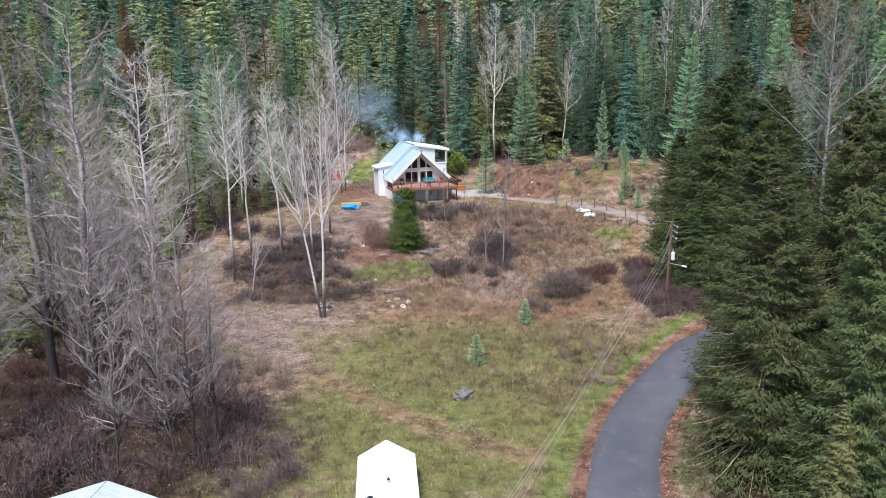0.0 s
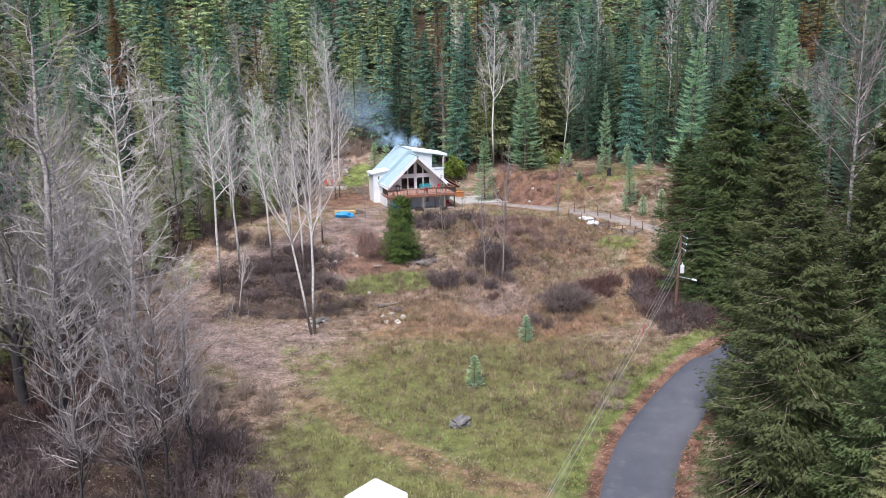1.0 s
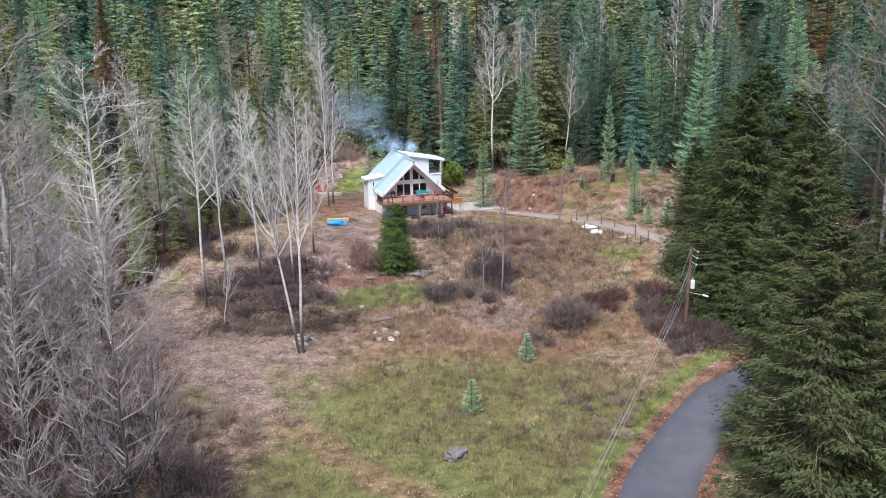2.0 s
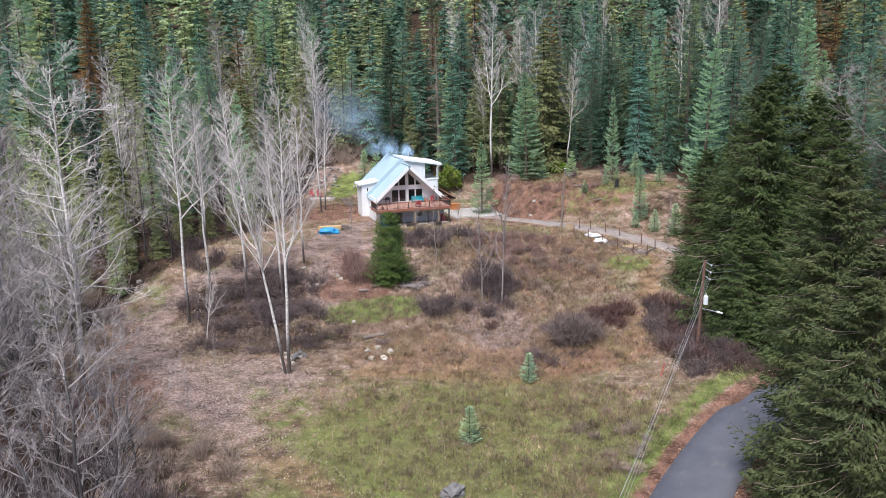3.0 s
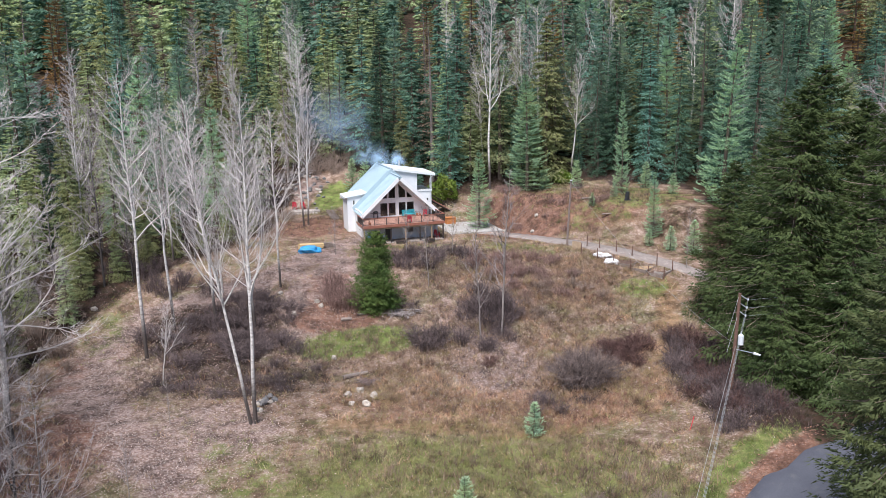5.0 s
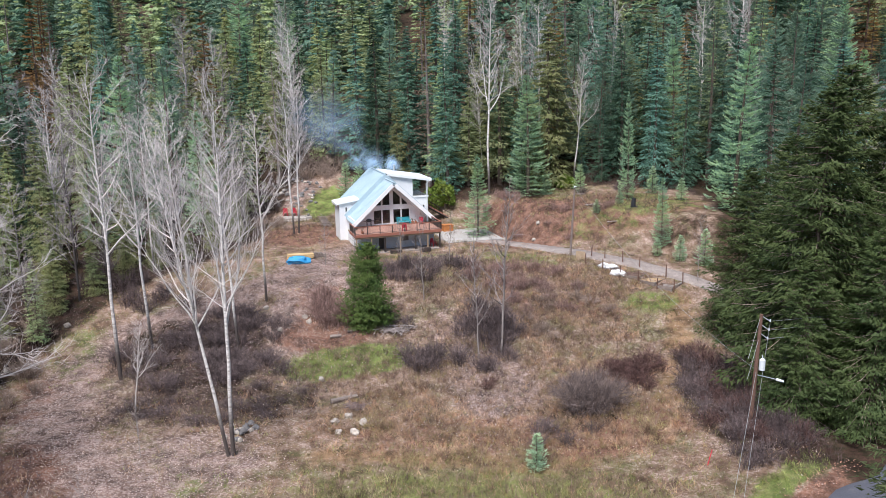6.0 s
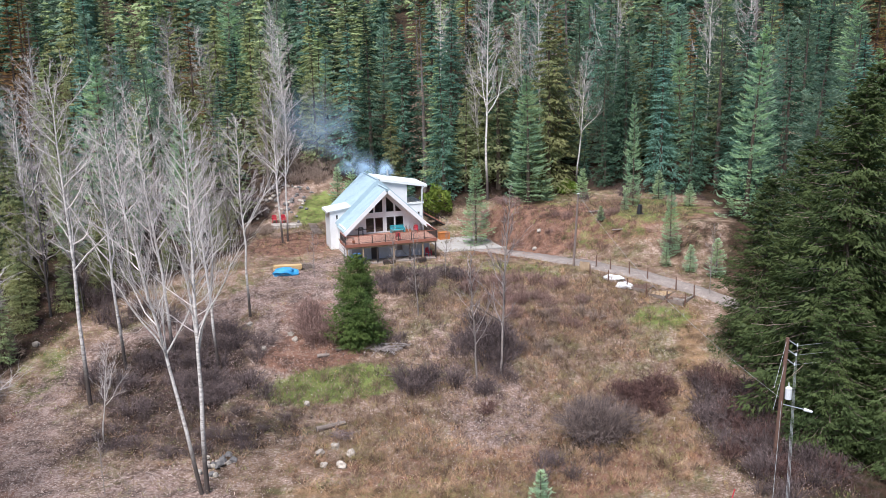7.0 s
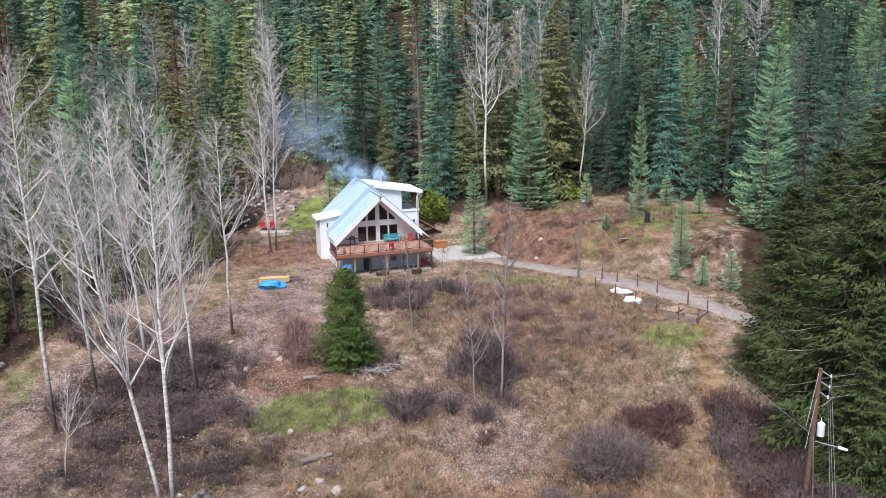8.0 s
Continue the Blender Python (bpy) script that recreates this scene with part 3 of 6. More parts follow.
part("lower_window", block(6.6, 7.8, 2.25, 2.295, 0.9, 1.9), DARK, house)
# front gable wall with its glazing
slope = lambda u, drop: 8.33 - drop - abs(u - U0) * PITCH
doors = ((3.9, 5.05), (5.14, 6.26), (6.66, 7.78), (7.87, 9.03))
low = [[(a, 2.68), (b, 2.68), (b, 4.72), (a, 4.72)] for a, b in doors]
high = []
for a, b in doors:
    za, zb = slope(a, 0.75), slope(b, 0.75)
    if min(za, zb) < 5.45:
        q = U0 - (8.33 - 0.75 - 5.45) / PITCH if a < U0 else U0 + (8.33 - 0.75 - 5.45) / PITCH
        a, b = (max(a, q), b) if a < U0 else (a, min(b, q))
        za, zb = max(slope(a, 0.75), 5.45), max(slope(b, 0.75), 5.45)
    high.append([(a, 5.25), (b, 5.25), (b, zb), (a, za)])
part("front_wall", prism([(1.3, 2.6), (11.34, 2.6), (11.34, slope(11.34, 0.2)), (U0, slope(U0, 0.2)), (1.3, slope(1.3, 0.2))], low + high, 5.86, 6.02), WHITE, house, "white gable wall with tall glazing")
for k, o in enumerate(low):
    window("patio_door", o, 5.86, house, "white-framed glass patio door")
for o in high:
    window("gable_window", o, 5.86, house, "white-framed sloping gable window")
part("interior_wall", prism([(3.2, 2.6), (9.8, 2.6), (9.8, 4.6), (U0, 7.8), (3.2, 4.6)], [], 8.6, 8.7), DARK, house, "dim brown interior wall behind the glazing")
part("rear_wall", prism([(1.3, 2.6), (11.34, 2.6), (11.34, 4.1), (U0, 8.8), (1.3, 4.1)], [], 18.0, 18.15), WHITE, house)
# roof: a lower front part and a taller rear part
for sgn in (-1, 1):
    seamed_roof("roof_plane", U0, 8.33, U0 + 5.65 * sgn, 8.33 - 5.65 * PITCH, 4.31, 9.6, ROOFING, house)
    seamed_roof("roof_plane", U0, 8.95, U0 + 5.62 * sgn, 8.95 - 5.62 * PITCH, 9.3, 18.6, ROOFING, house)
    part("barge_board", sloping(U0, 8.33 - 0.28, U0 + 5.7 * sgn, 8.33 - 0.28 - 5.7 * PITCH, 4.22, 4.30, 0.52), TRIM, house, "white barge board")
    part("gable_truss", sloping(U0, 7.75, U0 + 3.9 * sgn, 7.75 - 3.9 * PITCH, 5.5, 5.84, 0.3), TRIM, house)
    part("rear_barge_board", sloping(U0, 8.45, U0 + 5.6 * sgn, 8.45 - 5.6 * PITCH, 9.22, 9.29, 0.66), ROOFING, house)
part("apex_panel", prism([(U0 - 0.7, 8.3), (U0 + 0.7, 8.3), (U0 + 0.08, 9.18), (U0 - 0.08, 9.18)], [], 9.16, 9.34), ROOFING, house)
part("ridge_cap", block(U0 - 0.14, U0 + 0.14, 4.25, 9.6, 8.55, 8.62, 0.02), ROOFING, house)
part("ridge_cap", block(U0 - 0.14, U0 + 0.14, 9.25, 18.65, 9.16, 9.24, 0.02), ROOFING, house)
part("side_wall", block(0.95, 1.15, 5.2, 18.1, -0.4, 3.6), WHITE, house, "white side wall below the eaves")
part("side_wall", block(11.5, 11.68, 5.9, 10.0, -0.4, 3.2), WHITE, house)
# left wing with a shed roof
wing_hole = [[(0.75, 4.05), (1.0, 4.05), (1.0, 4.75), (0.75, 4.75)], [(0.75, 3.2), (1.0, 3.2), (1.0, 3.7), (0.75, 3.7)]]
part("wing_front_wall", prism([(-0.1, -0.4), (3.3, -0.4), (3.3, 5.75), (-0.1, 5.2)], wing_hole, 9.7, 9.85), WHITE, house, "white wing wall with two slit windows")
for o in wing_hole:
    window("slit_window", o, 9.7, house, "narrow dark slit window", 0.03)
part("wing_side_wall", block(-0.1, 0.05, 9.855, 13.1, -0.4, 5.18), WHITE, house)
part("wing_back_wall", block(0.055, 3.2, 13.0, 13.1, -0.4, 5.2), WHITE, house)
part("wing_lining", block(0.2, 3.0, 10.3, 10.35, 0.0, 5.0), DARK, house)
seamed_roof("wing_roof", -0.45, 5.16, 3.9, 5.78, 9.45, 13.3, WHITEROOF, house, "white low-pitched wing roof", 0.14)
part("wing_fascia", block(-0.5, -0.455, 9.45, 13.3, 5.02, 5.28), TRIM, house)
# right dormer with its balcony
seamed_roof("dormer_roof", 6.7, 9.15, 13.45, 7.98, 9.75, 15.7, WHITEROOF, house, "white low-pitched dormer roof", 0.16)
part("dormer_fascia", sloping(6.9, 8.86, 13.5, 7.74, 9.66, 9.745, 0.36), TRIM, house)
part("dormer_front_wall", prism([(6.9, 5.2), (10.75, 5.6), (10.75, 8.4), (7.2, 9.0)], [], 10.0, 10.15), WHITE, house)
part("dormer_side_wall", block(10.6, 10.75, 10.155, 15.4, 5.6, 8.4), WHITE, house)
part("balcony_door", block(10.755, 10.80, 10.4, 14.6, 5.7, 8.0), DARK, house, "dark glazed balcony door")
part("balcony_floor", block(10.76, 13.1, 9.9, 15.4, 5.45, 5.62), TRIM, house)
side_hole = [[(12.2, 3.7), (12.5, 3.7), (12.5, 4.35), (12.2, 4.35)], [(12.2, 2.9), (12.5, 2.9), (12.5, 3.45), (12.2, 3.45)]]
part("right_front_wall", prism([(11.7, -0.4), (13.0, -0.4), (13.0, 5.44), (9.2, 5.44), (9.2, 5.2), (11.7, 3.0)], side_hole, 10.0, 10.15), WHITE, house)
for o in side_hole:
    window("slit_window", o, 10.0, house, "narrow dark slit window", 0.03)
part("right_lining", block(11.8, 12.8, 10.6, 10.65, 0.0, 5.3), DARK, house)
part("right_side_wall", block(12.85, 13.0, 10.155, 15.4, -0.4, 5.44), WHITE, house)
part("balcony_post", block(12.9, 13.04, 10.0, 10.14, 5.625, 7.95), TRIM, house)
bal = part("balcony_railing", slab(block(10.8, 12.95, 9.93, 9.98, 6.6, 6.66), 10.8, 12.95, 9.93, 9.98, 5.75, 5.79), BLACK, house, "black metal balcony railing")
for k in range(19):
    part("baluster", block(10.85 + k * 0.115, 10.875 + k * 0.115, 9.945, 9.965, 5.79, 6.6), BLACK, bal)
bm = rod(bmesh.new(), (13.35, 9.7, 7.9), (12.75, 9.85, 7.35), 0.05)
rod(bm, (12.75, 9.86, 7.35), (12.75, 9.86, 0.1), 0.05)
part("downpipe", bm, TRIM, house, "white downpipe with an angled head")
flue = part("chimney", rod(bmesh.new(), (9.1, 14.0, 8.5), (9.1, 14.0, 9.75), 0.13, sides=12), STEEL, house, "short metal stove chimney")
part("chimney_cap", rod(bmesh.new(), (9.1, 14.0, 9.76), (9.1, 14.0, 9.9), 0.2, 0.17, 12), STEEL, flue)
part("roof_vent", rod(bmesh.new(), (7.75, 10.6, 8.95), (7.75, 10.6, 9.35), 0.05), STEEL, house)

# ---- the deck ----
deck = thing("deck", HOUSE, "red-brown timber deck with dark railings in front of the house", "deck")
bm = bmesh.new()
for k in range(41):
    v0 = 0.02 + k * 0.142
    slab(bm, 0.0 if v0 < 3.3 else 1.16, 11.76, v0, v0 + 0.135, 2.52, 2.56)
part("decking", bm, DECKWOOD, deck, "reddish deck boards")
part("rim_board", block(-0.04, 11.8, -0.05, 0.0, 2.22, 2.58), REDWOOD, deck, "red-stained rim board")
for k in range(12):
    part("joist", block(0.1 + k * 1.05, 0.15 + k * 1.05, 0.02, 5.0, 2.27, 2.5), TIMBER, deck)
part("end_board", block(11.762, 11.81, 0.0, 5.8, 2.22, 2.58), REDWOOD, deck)
part("end_board", block(-0.05, -0.002, 0.0, 3.4, 2.22, 2.58), REDWOOD, deck)
for u, mat_ in ((0.2, TIMBER), (2.2, TIMBER), (4.0, DARKRAIL), (6.1, TIMBER), (8.2, DARKRAIL), (9.9, TIMBER), (11.6, DARKRAIL)):
    part("post", block(u - 0.09, u + 0.09, 0.1, 0.28, -0.4, 2.25, 0.01), mat_, deck)
part("beam", block(0.0, 11.7, 0.06, 0.30, 2.0, 2.2), TIMBER, deck)


def railing(a, b, bays):
    a, b = np.array(a), np.array(b)
    for k in range(bays + 1):
        p = a + (b - a) * k / bays
        part("rail_post", block(p[0] - 0.05, p[0] + 0.05, p[1] - 0.05, p[1] + 0.05, 2.3, 3.62, 0.008), DARKRAIL, deck)
    lo, hi = np.minimum(a, b), np.maximum(a, b)
    part("top_rail", block(lo[0] - 0.06, hi[0] + 0.06, lo[1] - 0.06, hi[1] + 0.06, 3.56, 3.62), REDWOOD, deck, "red-stained top rail")
    part("bottom_rail", block(lo[0] - 0.02, hi[0] + 0.02, lo[1] - 0.02, hi[1] + 0.02, 2.68, 2.73), DARKRAIL, deck)
    for k in range(bays):
        p, q = a + (b - a) * k / bays, a + (b - a) * (k + 1) / bays
        bm = bmesh.new()
        count = max(4, int(np.linalg.norm(q - p) / 0.125))
        for j in range(1, count):
            r = p + (q - p) * j / count
            slab(bm, r[0] - 0.014, r[0] + 0.014, r[1] - 0.014, r[1] + 0.014, 2.73, 3.56)
        part("baluster_panel", bm, DARKRAIL, deck)


railing((0.0, 0.03), (11.76, 0.03), 7)
railing((0.03, 0.1), (0.03, 3.3), 2)
railing((11.73, 0.1), (11.73, 4.6), 3)
# outside stair on the right of the house
stair = thing("outside_stair", HOUSE @ pose(1.15, 0, 0.75), "dark timber outside stair with black railings beside the house", "stairs")
for k in range(11):
    part("tread", block(13.3 + k * 0.36, 13.7 + k * 0.36, 15.7, 16.9, 2.38 - k * 0.22, 2.44 - k * 0.22), REDWOOD, stair)
for v in (15.62, 16.98):
    bm = bmesh.new()
    for up, half in ((0.0, 0.12), (1.0, 0.045)):
        rod(bm, (13.2, v, 2.4 + up), (17.3, v, -0.05 + up), half, sides=4)
    part("stringer", bm, DARKRAIL, stair)
    for k in range(10):
        part("baluster", rod(bmesh.new(), (13.3 + k * 0.43, v, 2.3 - k * 0.255), (13.3 + k * 0.43, v, 3.33 - k * 0.255), 0.028, sides=4), DARKRAIL, stair)
part("landing", block(11.9, 13.29, 15.55, 17.05, 2.3, 2.44), REDWOOD, stair)
for u in (12.0, 13.15):
    part("landing_post", block(u, u + 0.12, 15.6, 15.72, -0.4, 2.29), DARKRAIL, stair)
    part("landing_post", block(u, u + 0.12, 16.9, 17.02, -0.4, 2.29), DARKRAIL, stair)


# ---- things on and under the deck ----
def chair(at, material, label, s=1.0, group=""):
    c = thing("garden_chair", at @ Matrix.Scale(s, 4), label, "chair", group)
    part("seat", block(-0.27, 0.27, -0.27, 0.25, 0.38, 0.43, 0.015), material, c)
    bm = bmesh.new()
    for k in range(5):
        slab(bm, -0.27 + k * 0.11, -0.17 + k * 0.11, 0.25, 0.29, 0.45, 1.0 - 0.03 * abs(k - 2))
    part("backrest", bm, material, c)
    for x in (-0.25, 0.25):
        part("armrest", block(x - 0.05, x + 0.05, -0.3, 0.28, 0.62, 0.66), material, c)
        for y in (-0.24, 0.24):
            part("leg", block(x - 0.03, x + 0.03, y - 0.03, y + 0.03, 0.0, 0.62), material, c)
    return c


def on_deck(u, v, rz=0.0):
    return HOUSE @ pose(u, v, 2.56, 0, 0, rz)


bench = thing("garden_bench", on_deck(8.0, 5.2), "turquoise painted garden bench in front of the patio doors", "bench")
part("seat", block(-0.95, 0.95, -0.3, 0.25, 0.4, 0.46, 0.015), TURQUOISE, bench)
for k in range(3):
    part("back_slat", block(-0.95, 0.95, 0.25, 0.3, 0.52 + k * 0.17, 0.65 + k * 0.17), TURQUOISE, bench)
for x in (-0.9, 0.9):
    part("armrest", block(x - 0.05, x + 0.05, -0.32, 0.28, 0.62, 0.67), TURQUOISE, bench)
    for y in (-0.25, 0.26):
        part("leg", block(x - 0.045, x + 0.045, y - 0.04, y + 0.04, 0.0, 0.62), TURQUOISE, bench)
chair(on_deck(10.3, 4.6, -20), REDPAINT, "red garden chair on the deck beside the house wall")
chair(on_deck(6.9, 1.0, 170), REDPAINT, "dark red garden chair behind the deck railing", 1.05)
grill = thing("barbecue_grill", on_deck(3.0, 4.9), "black barbecue grill with side shelves on the deck", "barbecue")
bm = bmesh.new()
bmesh.ops.create_uvsphere(bm, u_segments=14, v_segments=8, radius=0.36, matrix=Matrix.Translation((0, 0, 0.95)) @ Matrix.Diagonal((1.1, 0.8, 0.7, 1)))
part("hood", bm, BLACK, grill)
part("shelf", block(-0.75, 0.75, -0.22, 0.22, 0.84, 0.88), BLACK, grill)
for x in (-0.28, 0.28):
    for y in (-0.18, 0.18):
        part("leg", block(x - 0.03, x + 0.03, y - 0.03, y + 0.03, 0, 0.84), BLACK, grill)
for u, v, s in ((9.3, 5.3, 1.0), (9.75, 5.35, 0.8), (1.15, 0.7, 1.0)):
    pot = thing("plant_pot", on_deck(u, v) @ Matrix.Scale(s, 4), "terracotta plant pot with withered stems", "plant pot", "pots on the deck")
    part("pot", rod(bmesh.new(), (0, 0, 0), (0, 0, 0.38), 0.15, 0.21, 12), TERRACOTTA, pot)
    b_ = Build()
    rng = np.random.default_rng(7)
    for k in range(16):
        d = rng.normal(0, 0.12, 2)
        b_.tube([(0, 0, 0.35), (d[0], d[1], 0.6), (1.8 * d[0], 1.8 * d[1], 0.7 + rng.uniform(0, 0.2))], [0.012, 0.01, 0.004], 3)
    hang("stems", b_.mesh("stems", TANTWIG), pot)
chair(HOUSE @ pose(11.0, -0.1 + 1.4, 0.0, 0, 0, 30), REDPAINT, "dark red folding chair under the end of the deck", 1.1)


def lump(sx, sy, sz, seed, rough=0.25, sub=3):
    """A rounded uneven body resting on z = 0."""
    bm = bmesh.new()
    bmesh.ops.create_icosphere(bm, subdivisions=sub, radius=1)
    for v in bm.verts:
        k = 1 + rough * noise.noise(v.co * 1.7 + Vector((seed, seed * 1.3, 0))) + 0.4 * rough * noise.noise(v.co * 4.5 + Vector((seed, 0, seed)))
        v.co = Vector((v.co.x * sx * k, v.co.y * sy * k, max(-0.55, v.co.z * k) * sz + 0.5 * sz))
    return bm


def lump_thing(name, at, dims, seed, material, label, category, group="", rough=0.25, sub=3):
    bm = lump(*dims, seed, rough, sub)
    me = bpy.data.meshes.new(name)
    bm.to_mesh(me)
    bm.free()
    me.materials.append(material)
    ob = new(name, me)
    ob.matrix_basis = at
    return tagged(ob, label, category, group)


lump_thing("covered_woodpile", HOUSE @ pose(1.35, 0.15, -0.02), (0.75, 0.6, 1.0), 3, DULLTARP, "firewood under a faded blue tarpaulin below the deck", "woodpile", rough=0.35)
crate = thing("wooden_crate", on_ground(2.9, 155.6, 20), "orange-stained wooden box on the pale concrete pad", "crate")
for k in range(5):
    part("board", block(-0.75, 0.75, -0.5, -0.46, 0.02 + k * 0.19, 0.19 + k * 0.19), ORANGE, crate)
    part("board", block(-0.75, 0.75, 0.46, 0.5, 0.02 + k * 0.19, 0.19 + k * 0.19), ORANGE, crate)
for x in (-0.75, 0.71):
    part("end_panel", block(x, x + 0.04, -0.455, 0.455, 0.02, 0.96), ORANGE, crate)
part("lid", block(-0.8, 0.8, -0.55, 0.55, 0.97, 1.02), ORANGE, crate)
pad = block(-4.4, 3.8, -3.4, 5.4, -0.5, 0.16, 0.02)
pm = part("parking_pad", pad, CONCRETE, None, "", on_ground(6.2, 151.6, 17))
tagged(pm, "pale concrete parking pad beside the house", "pavement", kind="structure")
for u, v, sx in ((5.2, -0.9, 1.5), (9.3, -1.1, 1.2)):
    pl = thing("planter_box", HOUSE @ pose(u, v, 0.0), "dark wooden planter box before the lower storey", "planter", "planters")
    for y in (-0.25, 0.22):
        part("side_board", block(-sx / 2, sx / 2, y, y + 0.03, -0.3, 0.4), DARKRAIL, pl)
    for x in (-sx / 2, sx / 2 - 0.03):
        part("end_board", block(x, x + 0.03, -0.215, 0.215, -0.3, 0.4), DARKRAIL, pl)
    part("soil", block(-sx / 2 + 0.03, sx / 2 - 0.03, -0.218, 0.218, -0.3, 0.33), SOIL, pl)

# lumber stack and tarpaulin at the head of the track
stack = thing("lumber_stack", on_ground(-16.0, 138.0, 8), "stack of fresh yellow lumber beside the track", "lumber")
for k in range(4):
    for j in range(4):
        part("plank", block(-1.7 + 0.08 * ((k * 3 + j) % 4), 1.6 + 0.07 * ((k + j) % 3), -0.5 + j * 0.25, -0.27 + j * 0.25, 0.1 + k * 0.13, 0.215 + k * 0.13), LUMBER, stack)
for x in (-1.2, 1.1):
    part("bearer", block(x - 0.06, x + 0.06, -0.55, 0.55, -0.1, 0.095), OLDWOOD, stack)
lump_thing("tarpaulin_bundle", on_ground(-15.9, 136.0, 10, 0.05), (1.55, 0.75, 0.62), 9, TARP, "bright blue tarpaulin bundle beside the lumber stack", "tarpaulin", rough=0.4)
fire = thing("firewood_pile", on_ground(-13.6, 138.6, 15), "short pile of split firewood at the track", "firewood")
for k in range(14):
    r_, c_ = k // 5, k % 5
    part("log", rod(bmesh.new(), (-0.7 + 0.3 * c_ + 0.12 * (r_ % 2), -0.35, 0.12 + 0.22 * r_), (-0.7 + 0.3 * c_ + 0.12 * (r_ % 2), 0.35, 0.12 + 0.22 * r_), 0.115 + 0.01 * (k % 3), sides=7), OLDWOOD, fire)

# seats and stone edging behind the house
for k, (x, y) in enumerate(((-23.3, 166.0), (-21.9, 166.2))):
    chair(on_ground(x, y, 10 + 15 * k), REDPAINT, "bright red garden chair on the slope behind the house", 1.25, "red chairs")
for k in range(7):
    edging = new("edging_timber", None)
    edging.matrix_basis = on_ground(-17.3 + 0.28 * k, 165.2 - 0.85 * k, -14, -0.02 * k)
    tagged(edging, "weathered timber step set in the slope", "timber", "timber steps")
    part("sleeper", block(-0.7, 0.7, -0.13, 0.13, -0.2, 0.2, 0.02), OLDWOOD, edging)

patio = thing("paved_patio", pose(-21.3, 165.3, gz(-21.3, 165.3), 0, 0, 12), "small patio of pale paving slabs under two red chairs", "patio")
for k in range(15):
    part("paving_slab", block(-2.3 + 0.92 * (k % 5), -1.4 + 0.92 * (k % 5), -1.3 + 0.92 * (k // 5), -0.4 + 0.92 * (k // 5), -0.4, 0.14 + 0.012 * (k % 3), 0.02), PAVING, patio)
for k in range(9):
    lump_thing("edging_stone", on_ground(-23.3 + 0.5 * k, 162.9 + 0.12 * k, 40 * k, 0.03), (0.24, 0.17, 0.2), 200 + k, PAVING, "pale stone set along the edge of the patio", "stone", "patio edging", 0.45, 2)

# ---- garden beds and fence by the drive ----
FENCE = [(19.8, 134.0), (21.4, 131.6), (23.0, 129.4), (24.7, 127.4), (26.4, 125.6), (28.0, 124.6), (29.6, 126.6), (28.2, 128.6), (25.8, 131.6), (24.2, 133.4), (22.4, 135.4), (21.0, 136.8)]
fence = thing("garden_fence", pose(0, 0, 0), "dark posts and wire round the garden beds by the drive", "fence")
for k, (x, y) in enumerate(FENCE):
    z = gz(x, y)
    part("post", rod(bmesh.new(), (x, y, z - 0.3), (x + 0.05 * (k % 3 - 1), y, z + 1.35 + 0.15 * (k % 2)), 0.075, 0.065, 6), POLEWOOD, fence)
for k in range(len(FENCE)):
    (x0, y0), (x1, y1) = FENCE[k], FENCE[(k + 1) % len(FENCE)]
    bm = bmesh.new()
    for up in (0.4, 0.85, 1.35):
        rod(bm, (x0, y0, gz(x0, y0) + up), (x1, y1, gz(x1, y1) + up), 0.012, sides=4)
    part("wire", bm, OLDWOOD, fence)


def bed(x, y, rz, w, d, fill, label):
    b = thing("raised_bed", on_ground(x, y, rz), label, "garden bed", "garden beds")
    for yy in (-d / 2, d / 2 - 0.05):
        part("side_board", block(-w / 2, w / 2, yy, yy + 0.05, -0.4, 0.17), OLDWOOD, b)
    for xx in (-w / 2, w / 2 - 0.05):
        part("end_board", block(xx, xx + 0.05, -d / 2 + 0.052, d / 2 - 0.052, -0.4, 0.17), OLDWOOD, b)
    part("fill", slab(bmesh.new(), -w / 2 + 0.052, w / 2 - 0.052, -d / 2 + 0.052, d / 2 - 0.052, -0.4, 0.12), fill, b)


bed(27.9, 126.2, -43, 1.9, 2.2, SOIL, "timber-edged garden bed of bare dark soil")
bed(26.4, 127.8, -43, 1.9, 2.4, STRAWBED, "timber-edged garden bed under straw mulch")
bed(24.4, 129.9, -43, 3.0, 2.4, SOIL, "timber-edged garden bed of red-brown soil")
kerb = thing("edging_board", on_ground(28.9, 126.0, -43), "pale board edging round the end of a garden bed", "board")
part("long_board", block(-0.05, 0.05, -1.3, 1.2, -0.3, 0.3), PAVING, kerb)
part("short_board", block(-1.2, -0.055, -1.3, -1.2, -0.3, 0.3), PAVING, kerb)
lump_thing("white_sack", on_ground(22.2, 132.2, -35), (1.25, 0.55, 0.42), 21, BAG, "bulging white sack in the garden", "sack", "white sacks", 0.4)
lump_thing("white_sack", on_ground(22.9, 129.9, -35), (0.95, 0.5, 0.45), 22, BAG, "bulging white sack in the garden", "sack", "white sacks", 0.4)
for k in range(7):
    part("stick", rod(bmesh.new(), (24.6 + 0.32 * k, 128.3 - 0.36 * k + 0.1 * (k % 2), gz(24.6 + 0.32 * k, 128.3 - 0.36 * k) - 0.1), (24.6 + 0.32 * k + 0.1, 128.3 - 0.36 * k, gz(24.6, 128.3) + 0.85 - 0.12 * k), 0.02, sides=5), POLEWOOD, fence)
panel = thing("plywood_sheet", on_ground(19.4, 135.5, -30), "brown plywood sheet propped at the garden fence", "plywood")
part("sheet", block(-0.6, 0.6, -0.03, 0.03, -0.1, 1.1), TIMBER, panel)
